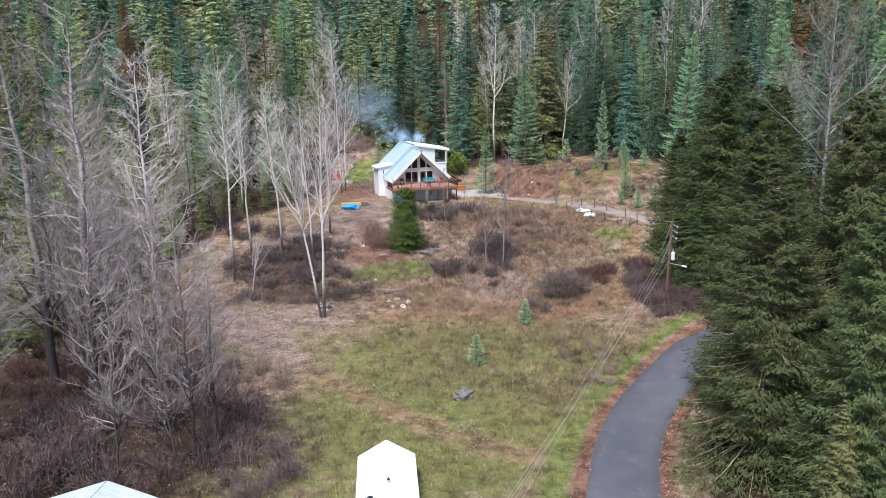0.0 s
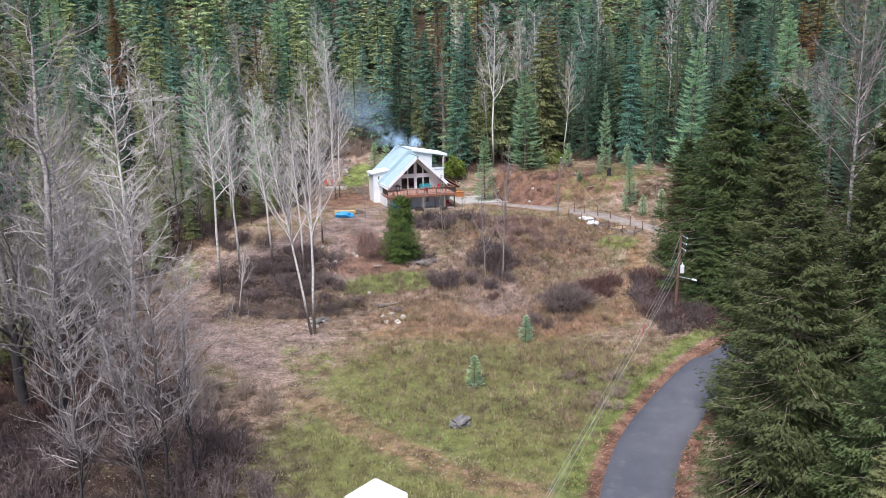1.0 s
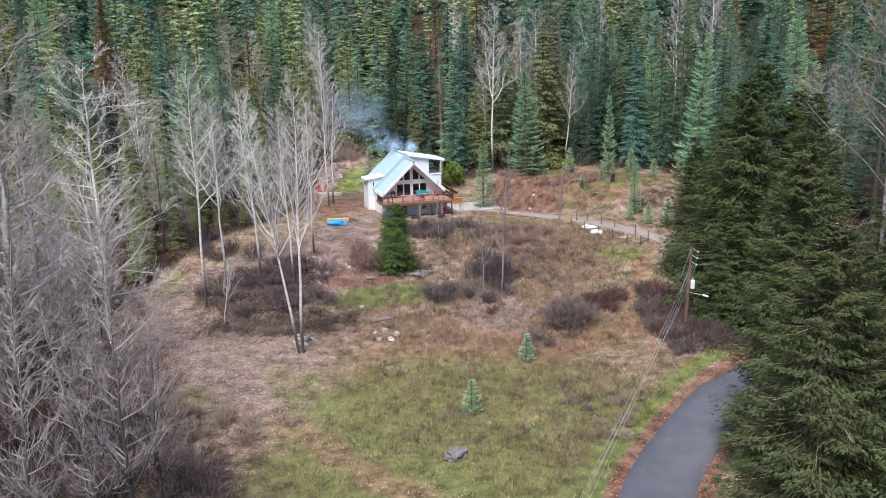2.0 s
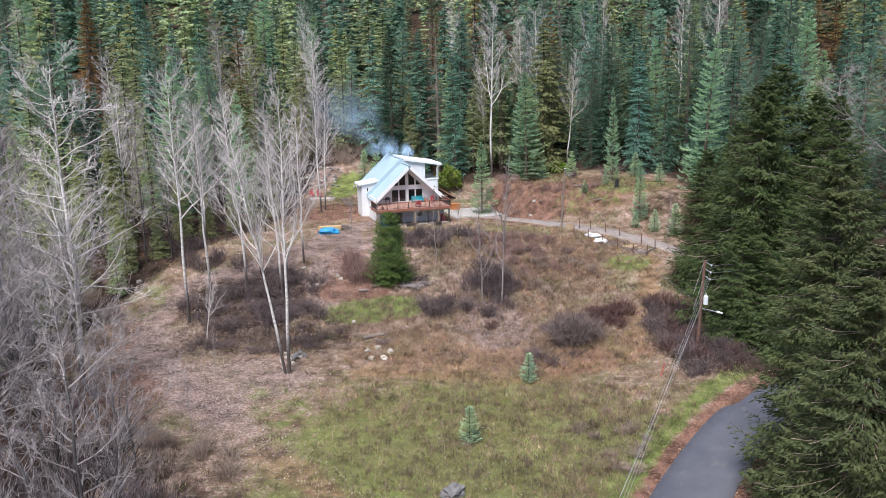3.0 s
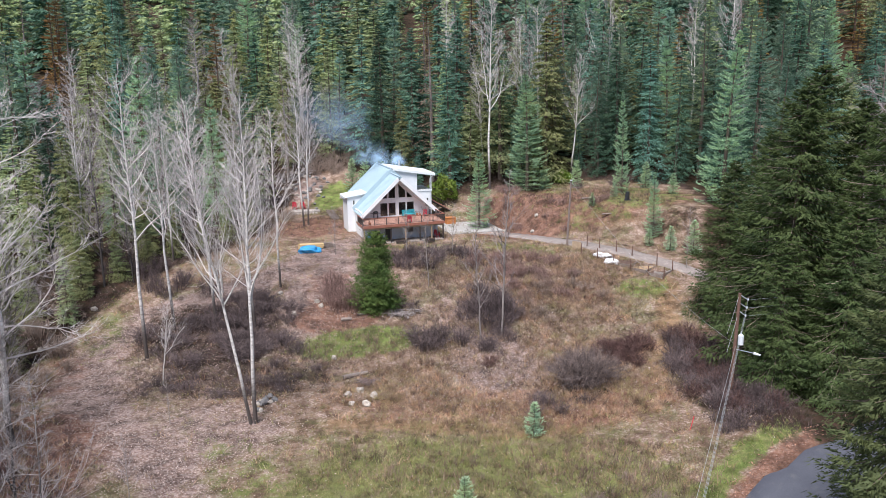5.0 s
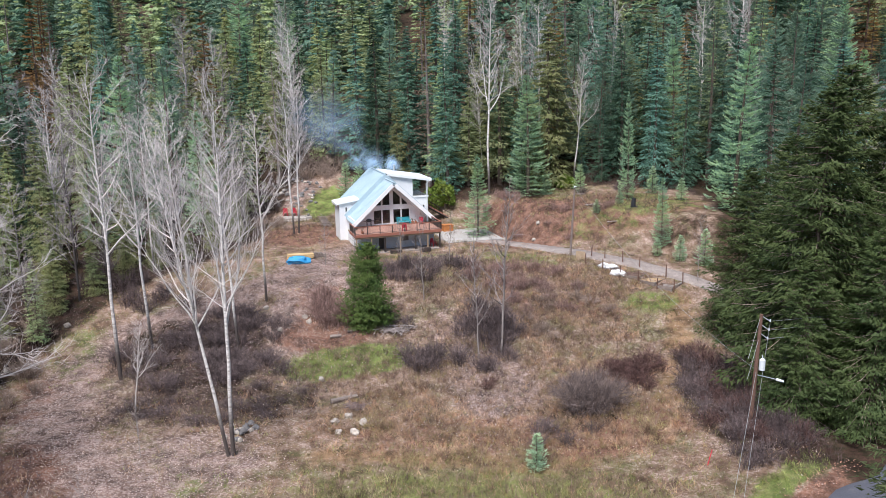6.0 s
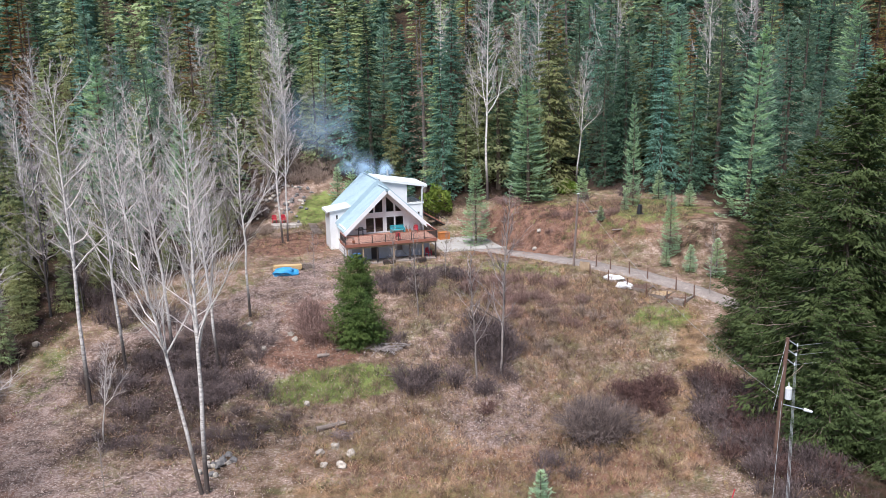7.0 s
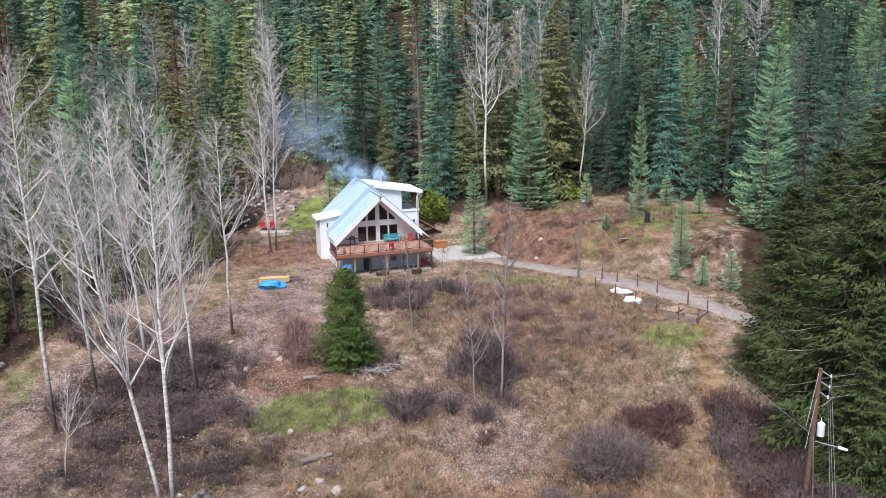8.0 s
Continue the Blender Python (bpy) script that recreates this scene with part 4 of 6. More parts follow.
part("brace", rod(bmesh.new(), (0, 0.04, 0.9), (0, 0.7, -0.1), 0.03, sides=4), OLDWOOD, panel)

# ---- poles and wires ----
pole = thing("utility_pole", pose(26.4, 97.0, gz(26.4, 97.0)), "brown wooden utility pole with a white transformer", "utility pole")
top = 13.6 - gz(26.4, 97.0)
part("shaft", rod(bmesh.new(), (0, 0, -0.5), (0.28, 0, top), 0.18, 0.13, 10), POLEWOOD, pole)
can = part("transformer", rod(bmesh.new(), (0.5, -0.3, top - 4.4), (0.5, -0.3, top - 3.6), 0.23, sides=14), PORCELAIN, pole, "white cylindrical transformer")
part("lid", rod(bmesh.new(), (0.5, -0.3, top - 3.595), (0.5, -0.3, top - 3.48), 0.23, 0.1, 14), PORCELAIN, can)
part("bushing", rod(bmesh.new(), (0.5, -0.3, top - 3.475), (0.47, -0.3, top - 3.2), 0.045, 0.03), PORCELAIN, can)
lamp = part("lamp_arm", rod(bmesh.new(), (0.2, 0, top - 4.9), (1.6, -0.6, top - 5.1), 0.035), STEEL, pole)
part("lamp_head", rod(bmesh.new(), (1.55, -0.58, top - 5.1), (2.05, -0.8, top - 5.2), 0.13, 0.08, 10), PORCELAIN, lamp, "white street lamp head")
ARMS = [(0.95, -0.1, top - 0.55), (0.9, -0.1, top - 1.25), (0.85, -0.1, top - 1.95)]
for k, (x, y, z) in enumerate(ARMS):
    bracket = part("bracket", rod(bmesh.new(), (0.26, 0, z + 0.45), (x, y, z), 0.04), STEEL, pole)
    part("insulator", rod(bmesh.new(), (x, y, z - 0.04), (x, y, z + 0.16), 0.06, 0.04), PORCELAIN, bracket)


def cable(name, a, b, sag, r, label, group="overhead wires"):
    bld = Build()
    s = np.linspace(0, 1, 25)
    p = np.array(a)[None] * (1 - s)[:, None] + np.array(b)[None] * s[:, None]
    p[:, 2] -= sag * 4 * s * (1 - s)
    bld.tube(p, [r] * 25, 4)
    return tagged(new(name, bld.mesh(name, WIRE)), label, "wire", group)


base = Vector((26.4, 97.0, gz(26.4, 97.0)))
for k, arm in enumerate(ARMS):
    p = base + Vector(arm)
    cable("overhead_wire", p, (p.x - 52, p.y - 115, p.z - 6.5 - 0.2 * k), 1.6, 0.008, "pale overhead wire running from the utility pole")
    cable("overhead_wire", p, (p.x + 62, p.y + 16, p.z + 4), 1.2, 0.010, "pale overhead wire running into the trees")
cable("overhead_wire", base + Vector((0.2, 0, top - 4.6)), (base.x - 52, base.y - 115, base.z + 3.5), 1.6, 0.012, "pale overhead wire running from the utility pole")
for k, (z, d) in enumerate(((0.2, (-1.6, -2.2, -2.6)), (1.9, (-1.5, -2.1, -2.5)))):
    a = base + Vector((0.22, 0, top - z))
    cable("tap_wire", a, a + Vector(d), 0.02, 0.012, "short stay wire on the utility pole", "stay wires")
yard = thing("yard_pole", pose(18.5, 138.0, gz(18.5, 138.0)), "slender grey wooden service pole beside the drive", "pole")
ytop = 17.7 - gz(18.5, 138.0)
part("shaft", rod(bmesh.new(), (0, 0, -0.4), (0.4, 0, ytop), 0.15, 0.1, 8), GREYPOLE, yard)
part("cross_arm", block(0.3, 1.7, -0.05, 0.05, ytop - 0.95, ytop - 0.85), GREYPOLE, yard)
part("lamp_head", rod(bmesh.new(), (0.3, -0.1, ytop), (0.55, -0.3, ytop + 0.08), 0.08, 0.05), PORCELAIN, yard)
cable("service_wire", base + Vector((0.15, 0, top - 4.5)), (18.9, 138.0, 17.6), 1.5, 0.010, "pale service wire between the two poles")
marker = thing("red_marker", on_ground(21.6, 92.4, 25), "leaning red plastic marker stake in the brush", "marker")
part("stake", rod(bmesh.new(), (0, 0, -0.2), (0.5, 0.1, 1.1), 0.035, sides=6), RED_RIBBON, marker)

# ---- foreground buildings ----
cabin = thing("white_shed", pose(-4.3, 60.2, 1.6, 0, 0, 5), "small building with a bright white metal roof", "shed")
for sgn in (-1, 1):
    seamed_roof("roof_plane", 0, 2.75, 2.12 * sgn, 1.5, -13.0, 0.0, WHITEROOF, cabin, "", 0.08, 0.6)
    part("side_wall", block(1.82 * sgn - 0.06, 1.82 * sgn + 0.06, -12.7, -0.3, -0.4, 1.6), WHITE, cabin)
part("end_wall", prism([(-1.75, -0.4), (1.75, -0.4), (1.75, 1.66), (0, 2.7), (-1.75, 1.66)], [], -0.3, -0.2), WHITE, cabin)
part("end_wall", prism([(-1.75, -0.4), (1.75, -0.4), (1.75, 1.66), (0, 2.7), (-1.75, 1.66)], [], -12.8, -12.7), WHITE, cabin)
vent = part("vent_pipe", rod(bmesh.new(), (0.1, -6.3, 2.7), (0.1, -6.3, 3.05), 0.05), TRIM, cabin)
part("vent_cap", rod(bmesh.new(), (0.1, -6.3, 3.0), (0.1, -6.3, 3.12), 0.13, 0.06, 10), BLACK, vent)
part("roof_vent", block(-1.35, -0.95, -7.6, -7.2, 2.05, 2.4, 0.05), BLACK, cabin)
barn = thing("grey_shed", pose(-21.4, 51.2, 1.9, 0, 0, -4), "building with a grey-white metal roof among the brush", "shed")
GREYROOF = surface("grey_metal_roof", (0.52, 0.57, 0.62), (0.40, 0.44, 0.48), 0.5, 0.4, 0.1)
for sgn in (-1, 1):
    seamed_roof("roof_plane", 0, 4.2, 5.0 * sgn, 2.5, -10, 0, GREYROOF, barn, "", 0.1, 0.6)
    part("side_wall", block(4.5 * sgn - 0.06, 4.5 * sgn + 0.06, -9.7, -0.41, -0.4, 2.6), WHITE, barn)
part("end_wall", prism([(-4.43, -0.4), (4.43, -0.4), (4.43, 2.6), (0, 4.1), (-4.43, 2.6)], [], -0.4, -0.3), WHITE, barn)

# ---- stones and logs in the meadow ----
lump_thing("boulder", on_ground(1.7, 74.2, 25, 0.05), (0.95, 0.55, 0.62), 31, BOULDER, "weathered grey boulder lying in the meadow grass", "boulder", rough=0.5)
for k, (x, y, s) in enumerate(((-6.2, 104.3, 0.44), (-7.3, 103.0, 0.42), (-4.8, 103.0, 0.46), (-6.7, 101.1, 0.36), (-5.3, 101.0, 0.46))):
    lump_thing("fire_ring_stone", on_ground(x, y, 37 * k, 0.04), (s, s * 0.8, s * 0.75), 40 + k, STONE, "pale angular stone of the fire ring", "stone", "fire ring stones", 0.45, 2)
r7 = np.random.default_rng(17)
for k in range(16):
    size = r7.uniform(0.16, 0.34)
    lump_thing("field_stone", on_ground(-14.9 + r7.normal(0, 0.5), 101.6 + r7.normal(0, 0.8), 50 * k, 0.03 - 0.18 * (k % 3 == 0)), (size, size * 0.8, size * 0.8), 60 + k, STONE if k % 2 else BOULDER, "grey and pale fieldstone heaped under the birches", "stone", "stone heap", 0.5, 2)
for k, (x, y) in enumerate(((-17.6, 124.3), (-12.4, 121.6), (-15.3, 120.2), (-13.0, 122.6), (-38.5, 121), (-41, 113), (-9.7, 111.5), (11, 149.2), (14.8, 146.8), (15.6, 149.0))):
    lump_thing("field_stone", on_ground(x, y, 50 * k, 0.03), (0.33, 0.27, 0.3), 80 + k, STONE, "pale fieldstone among fallen leaves", "stone", "scattered stones", 0.5, 2)

r9 = np.random.default_rng(44)
for k in range(70):
    x, y = -23.6 + r9.normal(0, 2.2), 173 + r9.normal(0, 2.8)
    lump_thing("field_stone", on_ground(x, y, 50 * k, 0.04), (r9.uniform(0.18, 0.42), r9.uniform(0.18, 0.36), r9.uniform(0.16, 0.34)), 120 + k, BOULDER if k % 3 else STONE, "grey stone of the rubble slope behind the house", "stone", "rubble stones", 0.5, 2)


def log(x, y, rz, length, r, material, label, tilt=0.0):
    o = thing("fallen_log", on_ground(x, y, rz), label, "log")
    bm = bmesh.new()
    rod(bm, (-length / 2, 0, r * 0.8), (length / 2, 0.06 * length, r * 0.8 + tilt), r, r * 0.85, 9)
    part("stem", bm, material, o)
    part("stub", rod(bmesh.new(), (length * 0.2, 0, r), (length * 0.28, 0.1, r + 0.35), r * 0.35, r * 0.2, 6), material, o)


log(-7.0, 107.6, 25, 2.6, 0.24, OLDWOOD, "grey-brown log beside the fire ring")
log(-9.2, 119.0, 8, 1.2, 0.2, OLDWOOD, "short sawn log on russet leaves")
log(-7.6, 120.0, 20, 0.9, 0.14, OLDWOOD, "short sawn log on russet leaves")
log(-4.3, 122.0, -25, 2.8, 0.1, GREYBARK, "pale fallen pole beside the brush heap", 0.3)
log(-1.8, 120.7, -50, 2.4, 0.1, GREYBARK, "pale fallen pole beside the brush heap", 0.4)
log(25.5, 143.8, 12, 2.6, 0.1, OLDWOOD, "thin fallen log on the brown bank")
log(23.5, 149.5, 25, 3.0, 0.12, OLDWOOD, "thin fallen log on the brown bank")
STICK = Build()
STICK.tube([(-0.5, 0, 0), (-0.1, 0.03, 0.02), (0.5, -0.02, 0)], [0.028, 0.024, 0.010], 5, True)


def stick_heap(x, y, rx, ry, number, longest, material, label, seed):
    """A loose heap of cut branches lying across one another."""
    g, heap, me_ = np.random.default_rng(seed), thing("brush_heap", on_ground(x, y), label, "brush heap"), STICK.mesh("stick", material)
    for k in range(number):
        l_ = longest * g.uniform(0.4, 1.0)
        o = hang("stick", me_, heap)
        o.matrix_basis = pose(g.normal(0, rx * 0.4), g.normal(0, ry * 0.4), 0.05 + g.uniform(0.0, 0.45) * longest * 0.3, 0, g.normal(0, 8), g.uniform(0, 360)) @ Matrix.Diagonal((l_, 1.4, 1.4, 1))


stick_heap(-5.9, 106.2, 1.3, 1.0, 60, 1.7, SHRUBTWIG, "dark heap of cut branches beside the fire ring", 4)
stick_heap(-3.0, 120.2, 2.0, 1.3, 70, 2.8, GREYTWIG, "grey heap of cut branches below the cedar", 5)
stump = thing("tree_stump", on_ground(28.3, 146.5), "charred dark tree stump on the bank", "stump")
part("stem", rod(bmesh.new(), (0, 0, -0.2), (0.12, 0, 1.25), 0.36, 0.27, 9), BLACK, stump)
part("root", rod(bmesh.new(), (0.1, 0, 0.25), (0.75, -0.3, -0.15), 0.16, 0.06, 6), BLACK, stump)


# ---- smoke from the stove chimney ----
def smoke():
    m, t, b = nodes_of("wood_smoke")
    t.nodes.remove(b)
    body, glow, both, clear, veil = (t.nodes.new("ShaderNode" + k) for k in ("BsdfDiffuse", "BsdfTranslucent", "MixShader", "BsdfTransparent", "MixShader"))
    body.inputs[0].default_value = glow.inputs[0].default_value = (0.60, 0.80, 1.0, 1)
    dense = t.nodes.new("ShaderNodeAttribute")
    dense.attribute_name = "dense"
    t.links.new(dense.outputs["Fac"], veil.inputs[0])
    for a, c in ((body.outputs[0], both.inputs[1]), (glow.outputs[0], both.inputs[2]), (clear.outputs[0], veil.inputs[1]), (both.outputs[0], veil.inputs[2]), (veil.outputs[0], t.nodes["Material Output"].inputs[0])):
        t.links.new(a, c)
    g = np.random.default_rng(12)
    n_ = 34
    s = (np.arange(n_) / n_) ** 1.35
    foot = np.array(HOUSE @ Vector((9.1, 14.0, 9.9)))
    p = foot + np.stack([-15.5 * s - 1.2 * np.sin(5 * s), 5 * s, 10.0 * s ** 1.15 - 0.7 * np.sin(7 * s)], 1) + g.normal(0, 1, (n_, 3)) * (0.2 + 2.3 * s ** 0.8)[:, None]
    v, f, w = [], [], []
    for k in range(n_):
        across, rise = np.array([1.0, 0, 0]) + g.normal(0, 0.25, 3), np.array([0, 0, 1.0]) + g.normal(0, 0.25, 3)
        o, r = len(v), (0.75 + 2.5 * s[k]) * g.uniform(0.75, 1.3)
        dense_ = (0.50 * (1 - s[k]) ** 2.2 + 0.11) * g.uniform(0.6, 1.2)
        v.append(p[k])
        w.append(dense_)
        for reach, share in ((0.3, 0.8), (0.55, 0.42), (0.8, 0.12), (1.05, 0.0)):
            for j in range(12):
                q = j * math.pi / 6
                v.append(p[k] + r * reach * g.uniform(0.88, 1.12) * (across * math.cos(q) + rise * math.sin(q)))
                w.append(dense_ * share * g.uniform(0.8, 1.2))
        for j in range(12):
            h = (j + 1) % 12
            f.append((o, o + 1 + j, o + 1 + h))
            f += [(o + 1 + 12 * m_ + j, o + 13 + 12 * m_ + j, o + 13 + 12 * m_ + h, o + 1 + 12 * m_ + h) for m_ in range(3)]
    me = bpy.data.meshes.new("chimney_smoke")
    me.from_pydata([tuple(q) for q in v], [], f)
    layer = me.attributes.new("dense", "FLOAT", "POINT")
    layer.data.foreach_set("value", w)
    me.materials.append(m)
    tagged(new("chimney_smoke", me), "thin blue-white wood smoke drifting from the chimney", "smoke", kind="stuff")


smoke()


# ---- trees ----
def conifer(name, seed, h, r, low, levels, per, sprays, rise, fall, size, needles, bark=BARK, profile=0.85, fan=0.30, gap=0.06, layered=0.3, upturn=0.1, hanging=0.0, tilt=0.35, slim=0.3, curve=0.3, bare_part=0.12, limbs=None, stem=0.98, foot=0.7):
    """Trunk and crown meshes of a conifer: whorls of boughs, each a fan of small overlapping sprays; limbs adds the bare tops of the boughs."""
    rng = np.random.default_rng(seed)
    t = Build()
    zz = np.linspace(-0.6, h * stem, 7)
    bend = rng.normal(0, curve, 2)
    trunk = lambda z: np.stack([bend[0] * (z / h) ** 2, bend[1] * (z / h) ** 2, z], -1)
    t.tube(trunk(zz), np.interp(zz, [0, h], [0.014 * h, 0.02]), 6)
    count = levels * per
    u = np.repeat((np.arange(levels) + rng.uniform(-0.3, 0.3, levels)) / levels, per) + rng.uniform(-layered, layered, count) / levels
    u = np.clip(u, 0, 0.992)[rng.random(count) > gap]
    count = len(u)
    az = np.arange(count) * 2.39996 + rng.uniform(-0.6, 0.6, count)
    lopsided = 1 + 0.14 * np.sin(az + rng.uniform(0, 6)) + 0.12 * np.sin(2 * az + 9 * u) + 0.08 * np.sin(3 * az + 23 * u)
    length = r * (1 - u) ** profile * np.clip(foot + 2.5 * u, foot, 1) * rng.uniform(0.68, 1.14, count) * lopsided + 0.12
    start = trunk(low + (h - low) * u)
    out = np.stack([np.cos(az), np.sin(az), 0 * az], -1)
    side = np.stack([-np.sin(az), np.cos(az), 0 * az], -1)
    climb = rise * (0.5 + u) + rng.normal(0, 0.07, count)
    sink = fall * (1.1 - 0.5 * u) * rng.uniform(0.7, 1.3, count)
    height = lambda s, i: length[i] * (climb[i] * s - sink[i] * s ** 1.6 + upturn * s ** 4)
    i = np.repeat(np.arange(count), sprays)
    n_ = len(i)
    L = length[i]
    s = bare_part + (1 - bare_part) * rng.random(n_) ** 0.65
    wide = fan * L * np.sin(np.pi * np.clip(0.12 + 0.8 * s, 0, 0.96)) ** 0.7 + 0.05
    off = rng.uniform(-1, 1, n_)
    p = start[i] + out[i] * (L * s)[:, None] + side[i] * (wide * off)[:, None]
    p[:, 2] += height(s, i) - wide * np.abs(off) * (0.12 + 0.35 * hanging) - hanging * rng.uniform(0, 0.5, n_) * wide + rng.normal(0, 0.015, n_) * L
    d = out[i] * rng.uniform(0.45, 1.15, n_)[:, None] + side[i] * (1.1 * off + rng.normal(0, 0.25, n_))[:, None]
    d[:, 2] += climb[i] - 1.6 * sink[i] * s ** 0.6 + 4 * upturn * s ** 3 - hanging * rng.uniform(0.2, 1.6, n_) + rng.normal(0, 0.16, n_)
    d /= np.linalg.norm(d, axis=1)[:, None]
    face = rng.normal(0, tilt, (n_, 3)) + out[i] * (0.25 + 0.8 * hanging) + np.array([0, 0, 1.0 - 0.4 * hanging])
    w = np.cross(d, face)
    w /= np.linalg.norm(w, axis=1)[:, None] + 1e-9
    ln = size * rng.uniform(0.6, 1.35, n_) * (0.55 + 0.45 * np.clip(L / r, 0, 1))
    half = (0.5 * slim * ln * rng.uniform(0.7, 1.3, n_))[:, None]
    a = p - d * (0.4 * ln)[:, None]
    crown = Build()
    crown.tris(np.stack([a - w * half, a + w * half, a + d * ln[:, None]], 1))
    meshes = [t.mesh(name + "_trunk", bark, True), crown.mesh(name + "_crown", needles)]
    if limbs:
        bare_tops = Build()
        for j in range(0, count, 2):
            k = np.linspace(0.05, 0.86, 6)
            q = start[j] + out[j] * (length[j] * k)[:, None]
            q[:, 2] += height(k, np.full(6, j)) + 0.05
            bare_tops.tube(q, np.linspace(0.05, 0.012, 6) * min(1.0, 0.3 + length[j] / r), 3)
        meshes.append(bare_tops.mesh(name + "_limbs", limbs))
    return tuple(meshes)


def bare_tree(name, seed, h, first, limbs, reach, twigs, bark, twig, thick=0.011, wobble=0.02, up=0.75, fork=0, spray=3, cone=1.0, fine=1.0, twist=0.13):
    """Trunk and crown meshes of a leafless tree with three orders of branches that bend upwards."""
    rng = np.random.default_rng(seed)
    k = np.linspace(0, 1, 12)
    path = np.stack([np.cumsum(rng.normal(0, wobble * h / 4, 12)), np.cumsum(rng.normal(0, wobble * h / 4, 12)), k * h], -1)
    path[:, :2] -= path[0, :2]
    path[0, 2] = -0.5
    t, c = Build(), Build()
    t.tube(path, thick * h * (1 - k) ** 0.8 + 0.012, 7)
    at = lambda s: np.array([np.interp(s, k, path[:, i]) for i in range(3)])
    ks = np.linspace(0, 1, 8)
    for i in range(limbs):
        s = first + (0.985 - first) * ((i + rng.uniform(0, 1)) / limbs) ** 0.9
        az = i * 2.4 + rng.uniform(-0.9, 0.9)
        ln = reach * h * ((1.15 - s) / (1.15 - first)) ** cone * rng.choice([0.45, 0.7, 1.0, 1.3]) * rng.uniform(0.8, 1.2) + 0.02 * h
        big = i < fork
        if big:
            ln *= 1.9
        spread = rng.uniform(0.6, 1.1) * (1.0 if not big else 0.6)
        d = np.array([math.cos(az) * spread, math.sin(az) * spread, up * rng.uniform(0.35, 1.0) + 0.35 * big])
        d /= np.linalg.norm(d)
        pts, ways = [at(s)], [d]
        for j in range(7):
            d = d + np.array([*rng.normal(0, twist, 2), 0.11 * up + rng.normal(0, 0.8 * twist)])
            d /= np.linalg.norm(d)
            pts.append(pts[-1] + d * ln / 7)
            ways.append(d)
        pts, ways = np.array(pts), np.array(ways)
        r0 = min(0.5 * thick * h * (1 - s) ** 0.8 + 0.012, 0.010 * ln + 0.016) * (1.3 if big else 1)
        (t if big else c).tube(pts, np.linspace(r0, 0.010, 8), 4 if big else 3)
        for _ in range(int(twigs * (1.8 if big else 1))):
            q = rng.uniform(0.15, 1.0) ** 0.8
            p = np.array([np.interp(q, ks, pts[:, n]) for n in range(3)])
            e = ways[min(7, int(q * 7))] + rng.normal(0, 0.45, 3) + np.array([0, 0, 0.10])
            e /= np.linalg.norm(e)
            l2 = ln * rng.uniform(0.18, 0.42) * (1.2 - 0.5 * q)
            m2 = p + e * l2 * 0.5 + rng.normal(0, 0.05 * l2, 3)
            end = p + e * l2 + np.array([0, 0, 0.14 * l2 * up])
            c.tube([p, m2, end], [0.011 * fine, 0.009 * fine, 0.005], 3)
            f = e + rng.normal(0, 0.5, (spray, 3)) + np.array([0, 0, 0.15])
            f /= np.linalg.norm(f, axis=1)[:, None]
            o = p + (end - p) * rng.uniform(0.25, 1, spray)[:, None]
            g = o + f * (l2 * rng.uniform(0.3, 0.65, spray))[:, None]
            w = np.cross(f, (0.3, 0.5, 0.8))
            w *= 0.0085 * fine / (np.linalg.norm(w, axis=1)[:, None] + 1e-6)
            c.tris(np.stack([o - w, o + w, g], 1))
    return t.mesh(name + "_trunk", bark, True), c.mesh(name + "_crown", twig)


def bush(name, seed, r, h, stems, twigs, material, upright=0.6):
    rng = np.random.default_rng(seed)
    c = Build()
    for i in range(stems):
        az, a = rng.uniform(0, 2 * np.pi), rng.uniform(0, 1) ** 0.7
        foot = np.array([math.cos(az), math.sin(az), 0]) * r * 0.45 * rng.uniform(0, 1)
        tip = np.array([math.cos(az) * r * a, math.sin(az) * r * a, h * (1 - 0.55 * a * a) * rng.uniform(0.65, 1.1)])
        mid = foot * 0.6 + tip * 0.4 + np.array([0, 0, 0.22 * h * upright]) + rng.normal(0, 0.05 * r, 3)
        c.tube([foot - np.array([0, 0, 0.25]), mid, tip], [0.02, 0.015, 0.007], 3)
        for _ in range(twigs):
            q = rng.uniform(0.25, 1)
            p = (foot + (mid - foot) * 2 * q) if q < 0.5 else (mid + (tip - mid) * (2 * q - 1))
            d = (tip - foot) / np.linalg.norm(tip - foot) + rng.normal(0, 0.6, 3)
            d /= np.linalg.norm(d)
            w = np.cross(d, rng.normal(0, 1, 3))
            w *= 0.016 / (np.linalg.norm(w) + 1e-6)
            g = p + d * h * rng.uniform(0.12, 0.32)
            g[2] = max(g[2], 0.05)
            c.tris([p - w, p + w, g])
    return c.mesh(name, material)


def plant(name, meshes, at, label, category, group="", parts=("trunk", "crown", "bare_wood")):
    o = thing(name, at, label, category, group)
    for pn, me in zip(parts, meshes):
        hang(pn, me, o)
    return o


